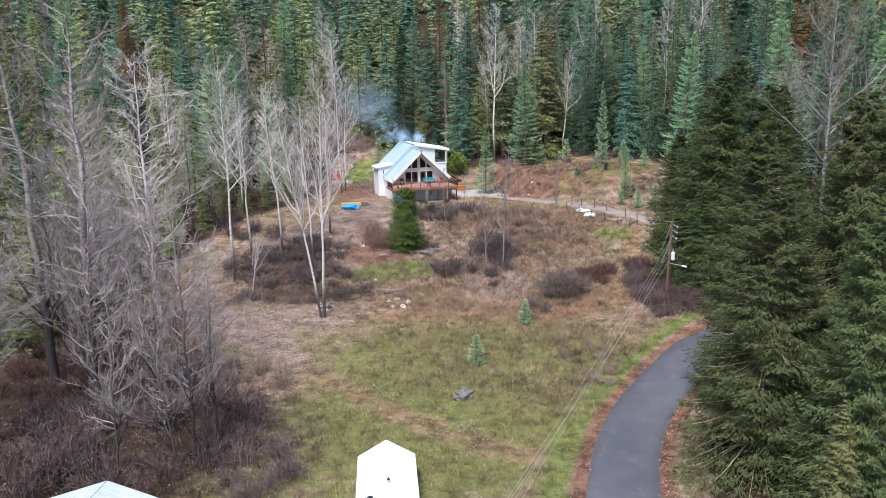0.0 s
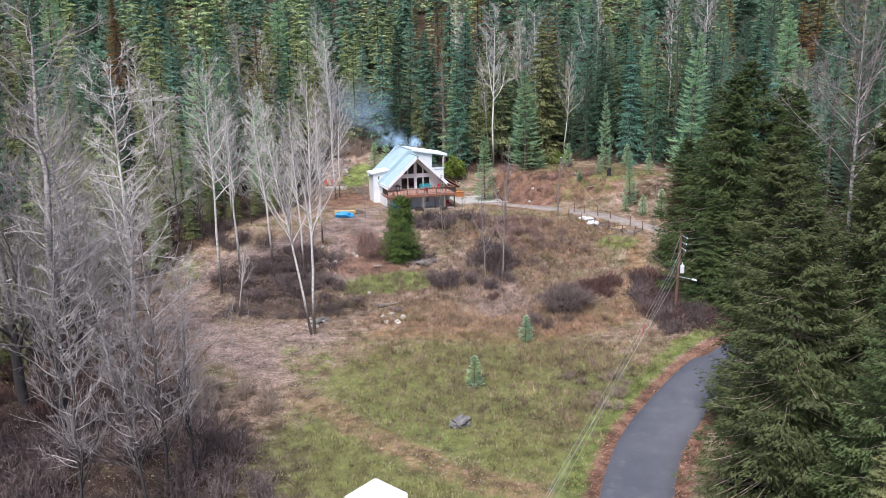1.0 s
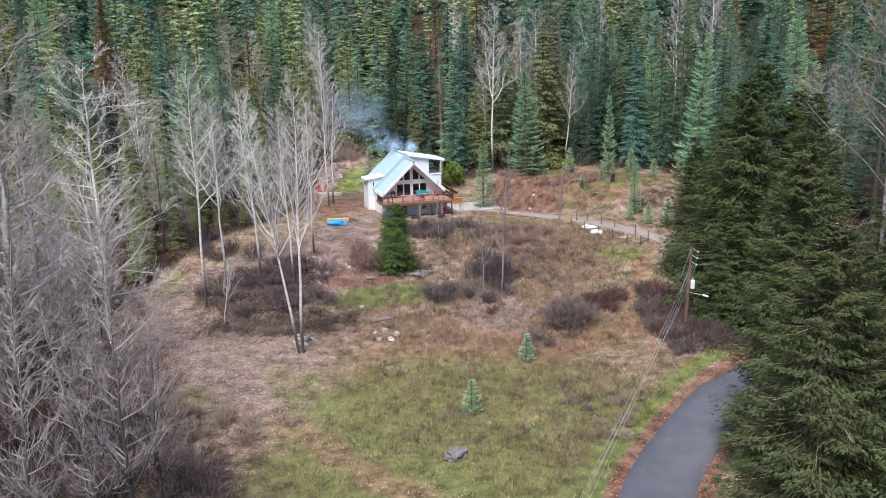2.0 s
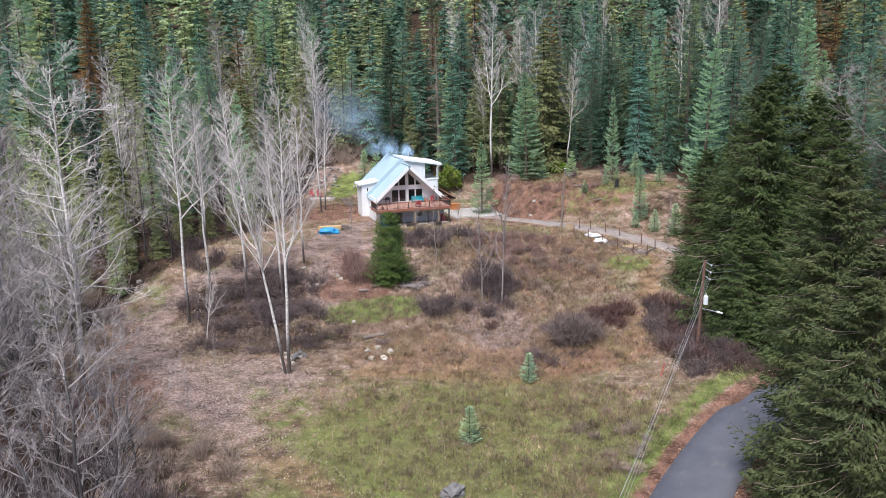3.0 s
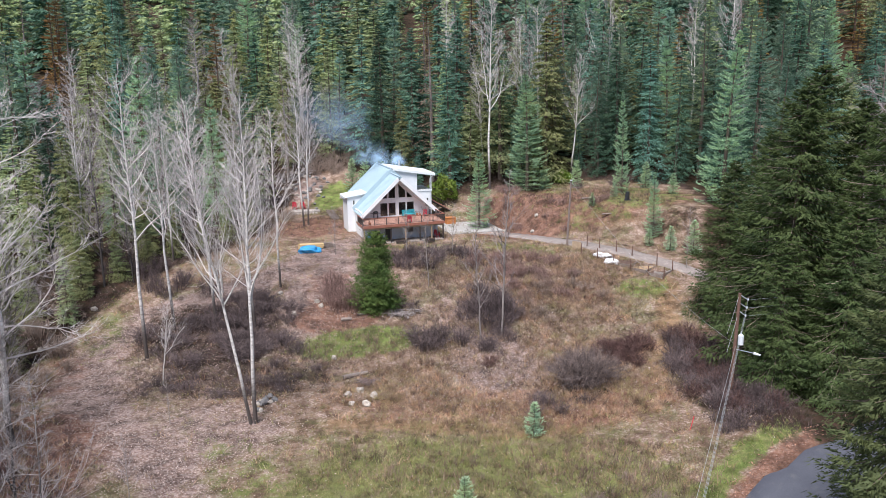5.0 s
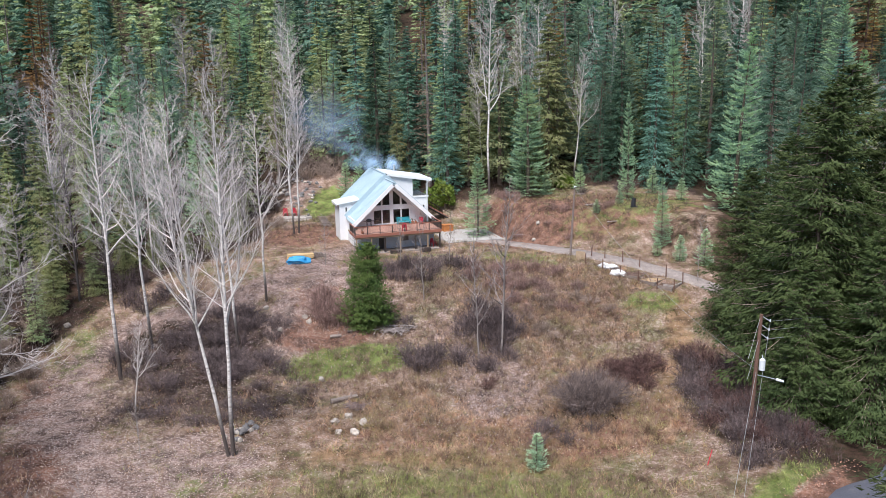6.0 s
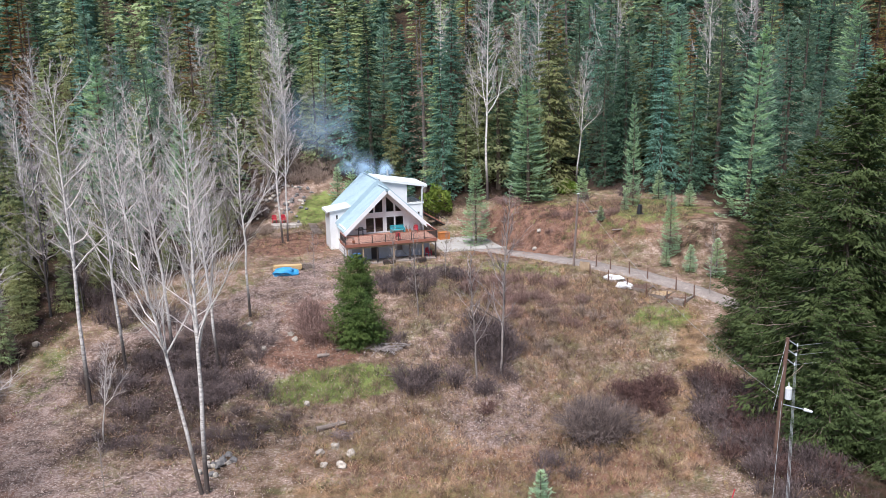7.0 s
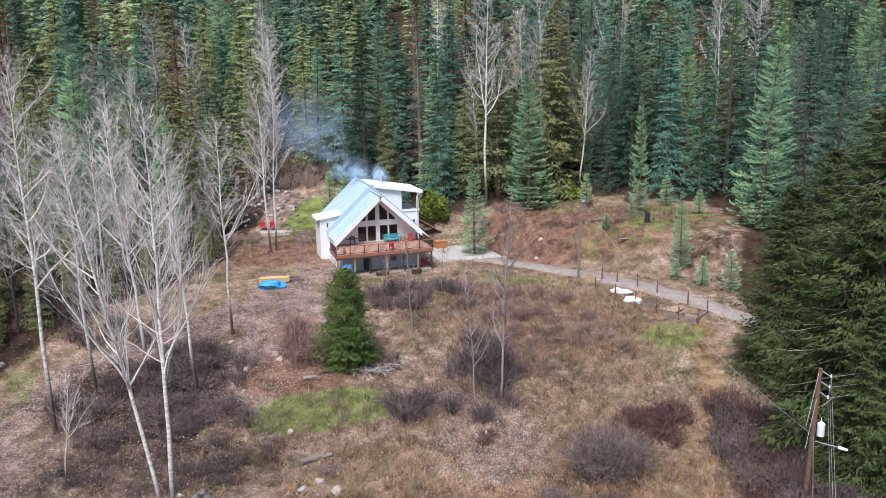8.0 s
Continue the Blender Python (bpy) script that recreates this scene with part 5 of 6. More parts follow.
rng = np.random.default_rng(5)
KINDS = {
    "spruce": [conifer("spruce", 11 + k, 24, 3.5 + 0.5 * (k % 2), 0.8, 42, 9, 36, 0.08, 0.42, 0.36, SPRUCE, layered=1.2, upturn=0.10, hanging=0.3, slim=0.40, tilt=0.6) for k in range(4)],
    "pine": [conifer("pine", 21 + k, 24, 3.9, 2.2, 34, 9, 42, 0.30, 0.22, 0.36, PINE, profile=0.68, layered=0.7, gap=0.12, upturn=0.22, tilt=0.6, slim=0.34, bare_part=0.3) for k in range(3)],
    "cedar": [conifer("cedar", 31 + k, 20, 3.5, 0.3, 40, 9, 36, 0.10, 0.50, 0.36, CEDAR, profile=0.75, layered=1.2, upturn=0.14, hanging=0.6, slim=0.40, tilt=0.6) for k in range(3)],
    "olive": [conifer("fir", 41 + k, 21, 3.0, 1.6, 38, 8, 32, 0.12, 0.36, 0.36, OLIVE, profile=0.78, gap=0.14, layered=1.2, hanging=0.2, tilt=0.6, slim=0.38) for k in range(2)],
    "palepine": [conifer("pale_pine", 26 + k, 24, 4.2, 0.6, 34, 8, 52, 0.30, 0.20, 0.42, PALEPINE, profile=0.76, layered=0.6, gap=0.05, upturn=0.20, tilt=0.6, slim=0.34, bare_part=0.25) for k in range(2)],
    "larch": [conifer("larch", 51, 22, 2.8, 2.5, 28, 8, 26, 0.15, 0.3, 0.45, LARCH, gap=0.15, slim=0.4)],
    "rust": [conifer("snag", 61, 21, 2.6, 2.0, 26, 7, 16, 0.05, 0.35, 0.42, RUST, bark=GREYBARK, gap=0.25, slim=0.35)],
}
REAR = {
    "spruce": [conifer("rear_spruce", 15 + k, 24, 4.0, 1.0, 32, 8, 24, 0.06, 0.42, 0.52, SPRUCE, layered=1.0, hanging=0.3, slim=0.45, tilt=0.6) for k in range(2)],
    "pine": [conifer("rear_pine", 25 + k, 24, 4.2, 2.0, 26, 7, 26, 0.30, 0.22, 0.62, PINE, profile=0.68, layered=0.7, upturn=0.2, tilt=0.6, slim=0.42) for k in range(2)],
    "cedar": [conifer("rear_cedar", 35, 20, 3.8, 0.6, 30, 8, 24, 0.06, 0.48, 0.52, CEDAR, profile=0.75, layered=1.0, hanging=0.5, slim=0.45, tilt=0.6)],
    "olive": [conifer("rear_fir", 45, 21, 3.4, 1.2, 30, 8, 22, 0.1, 0.36, 0.50, OLIVE, profile=0.8, gap=0.12, layered=1.0, hanging=0.2, slim=0.42, tilt=0.6)],
}
LABEL = {
    "spruce": ("spruce_tree", "dark green spruce with drooping boughs in the woods", "spruce"),
    "pine": ("pine_tree", "blue-green pine with a rounded open crown", "pine"),
    "cedar": ("cedar_tree", "yellow-green cedar with hanging sprays", "cedar"),
    "olive": ("fir_tree", "olive-green thin-crowned fir in the woods", "fir"),
    "palepine": ("pine_tree", "pale blue-green pine with soft upturned plumes", "pine"),
    "larch": ("larch_tree", "golden autumn larch above the dark woods", "larch"),
    "rust": ("dying_conifer", "rusty brown half-dead conifer in the woods", "conifer"),
}
HEIGHT = {"spruce": 24, "pine": 24, "palepine": 24, "cedar": 20, "olive": 21, "larch": 22, "rust": 21}
taken = [(2.2, 162.5), (9.6, 163.0), (9.6, 159.0), (23.2, 166.0), (23.2, 162.0), (28.8, 153.0)]  # kept free for birches, a thin pine and a leafy shrub


def grow(kind, x, y, h, k=0, wide=1.0, turn=0.0, label=""):
    name, text, cat = LABEL[kind]
    s = h / HEIGHT[kind]
    at = pose(x, y, gz(x, y) - 0.1, 0, 0, turn) @ Matrix.Diagonal((s * wide, s * wide, s, 1))
    stock = REAR[kind] if (y > 181 or x < -52) and kind in REAR else KINDS[kind]
    plant(name, stock[k % len(stock)], at, label or text, cat, "trees of the woods")
    taken.append((x, y))


# single conifers that stand out
for kind, x, y, h, k, wide in (
    ("palepine", 40.5, 142.0, 23.5, 0, 1.0), ("palepine", 15.4, 160.5, 18.8, 1, 1.25), ("palepine", 28.9, 152.6, 15.5, 2, 0.6), ("pine", 58.0, 168.0, 25.0, 0, 1.1), ("spruce", 64.0, 178.0, 26.0, 1, 1.1), ("pine", 70.0, 186.0, 26.0, 2, 1.2), ("spruce", 53.0, 166.0, 22.0, 2, 1.0), ("palepine", 30.0, 137.8, 9.0, 1, 0.95),
    ("palepine", 7.3, 152.0, 12.0, 0, 1.15), ("cedar", -5.1, 170.0, 18.0, 0, 0.95), ("spruce", -9.0, 179.0, 27.0, 1, 1.15), ("spruce", -3.5, 176.0, 27.0, 2, 1.1), ("spruce", -13.0, 184.0, 25.0, 3, 1.1),
    ("olive", 2.5, 170.0, 20.0, 0, 1.15), ("olive", 6.5, 168.0, 16.0, 1, 1.2), ("spruce", 35.5, 163.5, 24.0, 0, 1.0), ("spruce", 40.5, 165.0, 23.0, 3, 1.0), ("spruce", 46.0, 160.0, 26.0, 1, 1.0),
    ("spruce", 31.5, 169.0, 25.0, 2, 0.9), ("pine", 48.5, 152.0, 25.0, 1, 1.1), ("pine", 52.0, 141.0, 24.0, 2, 1.1), ("rust", -26.0, 176.0, 21.0, 0, 1.0), ("larch", -66.0, 176.0, 30.0, 0, 1.0), ("larch", -38.5, 180.0, 29.0, 0, 0.9), ("larch", -45.0, 158.0, 24.0, 0, 1.1), ("larch", 10.0, 226.0, 23.0, 0, 1.2),
    ("larch", 62.0, 190.0, 24.0, 0, 1.0), ("rust", 5.0, 214.0, 22.0, 0, 1.1), ("rust", -2.0, 219.0, 22.0, 0, 1.2), ("larch", -73.8, 195.0, 27.0, 0, 1.2), ("larch", 8.5, 213.0, 27.0, 0, 1.2), ("larch", 79.0, 185.0, 18.0, 0, 1.2), ("larch", 88.0, 205.0, 24.0, 0, 1.1), ("larch", -78.0, 205.0, 25.0, 0, 1.1), ("rust", 19.0, 224.0, 20.0, 0, 1.2),
    ("pine", -36.0, 140.0, 22.0, 0, 1.0), ("palepine", -42.0, 150.0, 26.0, 1, 1.1), ("palepine", -33.0, 154.0, 20.0, 2, 1.0), ("spruce", -50.0, 138.0, 20.0, 0, 0.9), ("spruce", -24.0, 190.0, 25.0, 1, 1.0)):
    grow(kind, x, y, h, k, wide, 77 * k + 3 * x)

for x, y, h in ((-48.5, 90, 19), (-44.5, 88.5, 17), (-45.5, 82, 15), (-43.5, 95, 13), (-52, 97, 21), (-50, 83, 17), (-55, 90, 22), (-47.5, 99, 15), (-56, 104, 20), (-49, 107, 17), (-53, 78, 18)):
    grow("cedar", x, y, h, int(-x), 1.15, 31 * x)

# low yellow-green cedars along the edge of the clearing
for k, (x, y, h) in enumerate(((-38, 127.5, 7), (-35.5, 131, 6), (-41, 124, 8), (-33, 134.5, 7), (-44.5, 118, 8), (-30.5, 138, 6), (-46.5, 111, 9), (-43, 128, 10), (-28.5, 143, 7), (-27, 149, 8), (-37, 135, 10), (-27.5, 155, 7))):
    grow("cedar", x, y, h, k, 1.35, 47 * k)

# the woods behind and beside the clearing
def woods(number, y0, y1, x_of, near):
    placed = tries = 0
    while placed < number and tries < 12000:
        tries += 1
        y = rng.uniform(y0, y1)
        x = x_of(y)
        if clearing(x, y) > 0.05 or min((x - a) ** 2 + (y - b) ** 2 for a, b in taken) < near ** 2:
            continue
        if distance(np.array([x]), np.array([y]), ROAD)[0] < 5 or distance(np.array([x]), np.array([y]), DRIVE)[0] < 3.5:
            continue
        roll = rng.random()
        patch = math.sin(0.09 * x + 1.0) + math.sin(0.07 * y + 0.05 * x)
        if y < 152 and x < 0:
            kind = "cedar" if roll < 0.5 else "olive" if roll < 0.78 else "spruce" if roll < 0.9 else "pine"
            h = rng.uniform(6, 12) if clearing(x + 6, y - 2) > 0.1 else rng.uniform(12, 21)
        # Paler kinds prevail on this side, partly in place of distance haze.
        elif x < -12:
            kind = "palepine" if roll < 0.14 else "pine" if roll < 0.38 else "olive" if roll < 0.62 else "cedar" if roll < 0.82 else "spruce" if roll < 0.96 else "rust"
            h = rng.uniform(15, 27)
        else:
            kind = "palepine" if roll < 0.06 else "spruce" if roll < 0.36 + 0.1 * patch else "pine" if roll < 0.60 else "olive" if roll < 0.78 else "cedar" if roll < 0.93 else "rust" if roll < 0.98 else "larch"
            h = rng.uniform(6, 14) if clearing(x, y - 5) > 0.1 and roll < 0.3 else rng.uniform(15, 28)
        grow(kind, x, y, h, int(rng.integers(4)), rng.uniform(0.95, 1.4), rng.uniform(0, 360))
        placed += 1


woods(95, 162, 196, lambda y: rng.uniform(-1, 1) * (8 + 0.56 * (y - 4)), 5.4)
woods(95, 196, 240, lambda y: rng.uniform(-1, 1) * (8 + 0.56 * (y - 4)), 5.8)
woods(75, 84, 166, lambda y: -rng.uniform(22, 34 + 0.40 * y), 4.2)
woods(48, 163, 183, lambda y: rng.uniform(-4, 48), 3.7)
woods(25, 120, 166, lambda y: rng.uniform(34, 20 + 0.5 * y), 3.8)

# the far woods, too many to count
far = [conifer("far_spruce", 71 + k, 24, 4.3, 1.5, 18, 6, 12, 0.06, 0.4, 1.1, SPRUCE, hanging=0.25, slim=0.5)[1] for k in range(2)]
for material, share, seed in ((SPRUCE, 130, 1), (PINE, 130, 2), (OLIVE, 80, 3)):
    r2 = np.random.default_rng(900 + seed)
    bld = Build()
    for i in range(share):
        src = far[i % 2]
        co = np.empty(len(src.vertices) * 3)
        src.vertices.foreach_get("co", co)
        co = co.reshape(-1, 3)
        y = 230 + 105 * r2.random() ** 1.5
        x = r2.uniform(-1, 1) * (6 + 0.55 * y)
        s, a = r2.uniform(0.75, 1.25), r2.uniform(0, 6.28)
        q = np.stack([co[:, 0] * math.cos(a) - co[:, 1] * math.sin(a), co[:, 0] * math.sin(a) + co[:, 1] * math.cos(a), co[:, 2]], 1) * s + np.array([x, y, gz(x, y)])
        bld.v.append(q)
        bld.f += [tuple(k + bld.n for k in poly.vertices) for poly in src.polygons]
        bld.n += len(q)
    tagged(new("far_woods", bld.mesh("far_woods", material)), "dense conifer woods rising on the far hillside", "woods", kind="stuff")

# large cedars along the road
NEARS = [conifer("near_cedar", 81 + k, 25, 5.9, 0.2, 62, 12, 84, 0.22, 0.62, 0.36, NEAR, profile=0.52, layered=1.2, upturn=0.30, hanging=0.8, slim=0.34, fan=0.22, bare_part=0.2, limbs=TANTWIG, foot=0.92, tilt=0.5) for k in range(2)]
MIDS = [conifer("roadside_cedar", 85 + k, 25, 6.0, 0.3, 56, 11, 60, 0.20, 0.58, 0.44, SHADED, profile=0.56, layered=1.0, upturn=0.26, hanging=0.7, slim=0.36, fan=0.24, bare_part=0.2, limbs=TANTWIG, foot=0.9, tilt=0.5) for k in range(2)]
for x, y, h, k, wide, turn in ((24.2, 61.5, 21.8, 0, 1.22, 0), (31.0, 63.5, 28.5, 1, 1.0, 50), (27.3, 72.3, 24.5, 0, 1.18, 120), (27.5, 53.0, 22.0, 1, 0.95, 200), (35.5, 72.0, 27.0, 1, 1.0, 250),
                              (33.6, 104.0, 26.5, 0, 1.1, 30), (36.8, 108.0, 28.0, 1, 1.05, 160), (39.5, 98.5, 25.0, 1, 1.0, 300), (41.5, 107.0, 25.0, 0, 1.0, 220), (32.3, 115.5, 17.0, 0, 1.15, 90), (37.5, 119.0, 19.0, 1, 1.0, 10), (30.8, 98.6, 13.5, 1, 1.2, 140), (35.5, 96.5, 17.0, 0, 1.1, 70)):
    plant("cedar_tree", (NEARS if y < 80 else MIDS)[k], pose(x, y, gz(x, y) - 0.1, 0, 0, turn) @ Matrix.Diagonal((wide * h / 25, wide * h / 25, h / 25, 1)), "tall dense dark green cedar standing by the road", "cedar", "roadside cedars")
for x, y, h, k in ((24.8, 50.5, 10.5, 0), (30, 47, 13, 1), (31.5, 117.5, 7, 0)):
    grow("cedar" if k == 0 else "pine", x, y, h, k, 1.2, 40, "young bright green conifer among taller cedars")
# the little cedar below the house and young spruces in the meadow
plant("cedar_tree", conifer("yard_cedar", 93, 9.0, 3.3, 0.1, 60, 14, 44, 0.25, 0.40, 0.25, YARD, profile=0.5, layered=3.0, upturn=0.25, hanging=1.0, slim=0.34, curve=0.1, fan=0.25, tilt=0.6, foot=0.62), on_ground(-5.9, 121.6), "bushy green cedar on the slope below the house", "cedar")
small = conifer("young_spruce", 95, 3.2, 0.85, 0.05, 15, 7, 16, 0.45, 0.1, 0.24, YOUNG, profile=0.85, curve=0.05, slim=0.3, tilt=0.6)
for x, y, s, w in ((9.3, 94.6, 0.95, 1.2), (3.2, 82.6, 1.0, 1.2), (29.0, 135.6, 0.7, 1.3), (31.2, 133.6, 1.0, 1.2), (23.5, 161, 1.4, 1.0), (18.5, 163, 1.1, 1.2), (33.7, 132.0, 1.4, 1.1), (23.4, 146.6, 0.6, 1.3), (27.0, 149.2, 0.7, 1.1), (-11.5, 170, 2.2, 1.0), (-9.2, 172, 2.0, 1.1), (-14.2, 173, 1.8, 1.0), (-7.6, 168, 1.4, 1.2), (14.2, 162.2, 1.2, 1.2), (34, 158.5, 1.3, 1.1), (36.5, 152, 1.0, 1.2)):
    plant("young_spruce", small, on_ground(x, y, 60 * x) @ Matrix.Diagonal((s * w, s * w, s, 1)), "knee-high to man-high fresh green young spruce", "spruce", "young spruces")


def leafy(seed, r, h):
    g = np.random.default_rng(seed)
    b = Build()
    n_ = 1500
    d = g.normal(0, 1, (n_, 3))
    d /= np.linalg.norm(d, axis=1)[:, None]
    p = d * np.array([r, r, h * 0.5]) * (g.uniform(0.5, 1.0, n_) ** 0.5 * (1 + 0.25 * np.sin(5 * d[:, 0] + 3 * d[:, 2])))[:, None] + np.array([0, 0, h * 0.5])
    a, c = g.normal(0, 0.13, (n_, 3)), g.normal(0, 0.13, (n_, 3))
    b.quads(np.stack([p - a, p + c, p + a, p - c], 1))
    return bush("leafy_stems", seed, r * 0.8, h * 0.8, 20, 2, TANTWIG), b.mesh("leafy_crown", BROADLEAF)


for x, y, r, h in ((2.2, 163.0, 2.4, 4.2), (-9.5, 166.0, 1.6, 2.6), (-12.4, 168.0, 1.8, 2.8), (22.0, 165.0, 1.6, 2.0)):
    plant("leafy_shrub", leafy(int(100 + x), r, h), on_ground(x, y), "bright green leafy shrub at the edge of the woods", "shrub", "green shrubs", ("stems", "leaves"))

# leafless birches, aspens and cottonwoods
BARE = [bare_tree("birch", 200 + k, 25, 0.42, 44, 0.17, 13, BIRCH, TWIG, 0.0065, 0.012, 0.9, fork=2, spray=5, cone=0.7) for k in range(3)]
FORKED = [bare_tree("forked_birch", 210 + k, 28, 0.36, 54, 0.15, 14, BIRCH, TWIG, 0.006, 0.010, 1.0, fork=4, spray=5, cone=0.7) for k in range(2)]
BIG = [bare_tree("cottonwood", 220 + k, 32, 0.12, 76, 0.19, 16, COTTON, HAZETWIG, 0.014, 0.020, 0.5, fork=9, spray=6, cone=0.4, fine=1.35, twist=0.20) for k in range(2)]
SAPLING = [bare_tree("sapling", 230 + k, 12, 0.25, 30, 0.2, 9, GREYBARK, GREYTWIG, 0.006, 0.014, 0.9, spray=4) for k in range(3)]

THICKET = [bare_tree("aspen", 240 + k, 18, 0.15, 48, 0.17, 13, COTTON, HAZETWIG, 0.0055, 0.018, 0.6, fork=4, spray=5, cone=0.5, fine=1.1, twist=0.17) for k in range(3)]


def bare(name, meshes, h0, x, y, h, turn, label, category, group, wide=1.0, lean=0.0, lean_y=0.0):
    plant(name, meshes, pose(x, y, gz(x, y) - 0.05, lean_y, lean, 0) @ pose(0, 0, 0, 0, 0, turn) @ Matrix.Diagonal((wide * h / h0, wide * h / h0, h / h0, 1)), label, category, group)


for x, y, h, k, turn, lean in ((-29.2, 111.6, 29.0, 0, 0, 0), (-28.0, 117.1, 24.0, 1, 80, -1.5), (-23.8, 118.6, 24.5, 2, 200, -4), (-19.2, 117.5, 22.5, 0, 130, -3), (-17.9, 126.0, 21.0, 1, 300, 0), (-19.6, 153.4, 21.5, 2, 40, -1),
                              (-19.0, 154.0, 21.0, 0, 250, 2), (9.6, 163.6, 30.0, 1, 10, 0.5), (18.6, 174.0, 26.5, 2, 100, 0), (23.2, 166.0, 20.5, 0, 60, 4), (16.3, 176.0, 24.0, 1, 210, -2), (-40.0, 190.0, 23.0, 2, 10, 0), (31.5, 178.0, 27.0, 1, 30, 0),
                              (-25.0, 104.0, 9.0, 1, 0, 8), (47.5, 155.0, 19.0, 2, 70, 0), (-33.0, 133.0, 19.0, 0, 0, 0), (-44.0, 133.0, 22.0, 1, 30, 0), (9.2, 171.0, 17.0, 2, 0, -5), (-30.0, 205.0, 24.0, 0, 90, 0), (3.0, 205.0, 23.0, 1, 0, 0), (56.0, 186.0, 27.0, 2, 0, 0), (46.0, 176.0, 27.0, 0, 45, 0)):
    bare("birch_tree", BARE[k], 25, x, y, h, turn, "leafless birch with a pale slender trunk", "birch", "birches", 1.0, lean)
bare("birch_tree", FORKED[0], 28, -14.6, 97.2, 28.5, 20, "tall leafless birch that forks above a dark foot", "birch", "birches", 1.0, 0.5)
bare("birch_tree", FORKED[1], 28, -15.0, 97.1, 27.0, 140, "tall leafless birch leaning out from its neighbour", "birch", "birches", 0.9, -9.0)
for x, y, h, k, turn, lean in ((-31.5, 72.0, 35.0, 0, 0, 1), (-38.0, 78.0, 34.0, 1, 90, -2), (-41.5, 96.0, 27.0, 0, 150, 0), (-37.0, 64.0, 32.0, 1, 300, 0), (46.0, 112.0, 26.0, 0, 100, 0), (-44.0, 186.0, 25.0, 1, 10, 0), (-36.0, 86.0, 26.0, 0, 33, -3), (-44.0, 104.0, 24.0, 1, 66, 0)):
    bare("cottonwood_tree", BIG[k], 32, x, y, h, turn, "large leafless cottonwood with a spreading grey crown", "cottonwood", "cottonwoods", 1.0, lean)
for x, y, h, k, turn, lean in ((-19.5, 62.5, 21.0, 0, 0, -1), (-19.8, 59.5, 18.0, 1, 90, -8), (-18.6, 65.5, 17.0, 2, 50, 2), (-31.0, 80.0, 17.0, 2, 0, 0), (-26.0, 72.0, 18.0, 0, 220, 3), (-22.0, 76.0, 13.0, 2, 20, 0), 
                              (-24.0, 58.5, 17.0, 0, 33, 2), (-27.5, 82.0, 12.0, 0, 100, 4), (-38.5, 92.0, 20.0, 0, 270, 0), (-30.0, 69.0, 21.0, 2, 300, 1), (-40.0, 84.0, 22.0, 1, 44, 0), (-38.0, 101.0, 15.0, 2, 98, 3), (-42.0, 110.0, 18.0, 0, 10, 0), (-40.5, 118.0, 17.0, 1, 200, -2), (-36.0, 127.0, 14.0, 2, 80, 0), (-30.0, 132.5, 15.0, 0, 140, 0), (-25.5, 137.0, 16.0, 1, 20, 2), (-24.5, 145.0, 15.0, 2, 60, 0)):
    bare("aspen_tree", THICKET[k], 18, x, y, h, turn, "thin leafless aspen in the grey thicket", "aspen", "thicket trees", 1.0, lean)
PALE = bare_tree("pale_cottonwood", 226, 31, 0.18, 60, 0.2, 13, BIRCH, TWIG, 0.0085, 0.018, 0.5, fork=4, spray=5, cone=0.45, fine=1.3, twist=0.17)
bare("cottonwood_tree", PALE, 31, -33.2, 92.6, 31.0, 210, "pale-barked leafless cottonwood with wide low limbs", "cottonwood", "cottonwoods")
HIGH = bare_tree("tall_cottonwood", 250, 34, 0.62, 44, 0.18, 14, COTTON, GREYTWIG, 0.007, 0.01, 0.8, spray=5)
bare("cottonwood_tree", HIGH, 34, 30.2, 67.5, 35.5, 0, "tall leafless cottonwood rising behind the roadside cedars", "cottonwood", "cottonwoods")
for x, y, h, k, turn, lean in ((5.8, 115.3, 13.2, 0, 0, -2), (8.0, 115.9, 18.0, 1, 100, 3), (0.0, 126.0, 9.8, 2, 60, -1), (-12.4, 135.2, 6.5, 0, 200, 0), (31.5, 127.5, 7.5, 2, 0, 2), (-20.5, 83.8, 6.0, 1, 30, 0), (-3.0, 133.5, 6.5, 1, 10, 0), (-8.5, 134.0, 5.5, 2, 80, 0), (3.0, 135.0, 7.0, 0, 140, 2), (10.5, 143.0, 5.0, 1, 0, 0), (-22.0, 97.0, 5.0, 2, 0, 0), (7.0, 150.5, 6.0, 2, 30, 0)):
    bare("sapling", SAPLING[k], 12, x, y, h, turn, "leafless grey sapling on the slope", "sapling", "saplings", 1.0, lean)

for x, y, h, k in ((-23.5, 181.0, 13.0, 0), (-17.5, 184.0, 15.0, 1), (-26.5, 186.0, 16.0, 2), (-20.5, 189.0, 14.0, 0)):
    bare("aspen_tree", THICKET[k], 18, x, y, h, 70 * k, "thin leafless aspen in the grey thicket", "aspen", "thicket trees")

# bare trees between the conifers
r4 = np.random.default_rng(31)
n4 = 0
while n4 < 15:
    y = r4.uniform(124, 192)
    x = -r4.uniform(20, 30 + 0.28 * y)
    if clearing(x, y) > 0.1:
        continue
    bare("aspen_tree", (THICKET[n4 % 3] if n4 % 3 else BARE[n4 % 3]), 18 if n4 % 3 else 25, x, y, r4.uniform(15, 24), 57 * n4, "thin leafless aspen in the grey thicket", "aspen", "thicket trees", 1.1, r4.normal(0, 2))
    n4 += 1

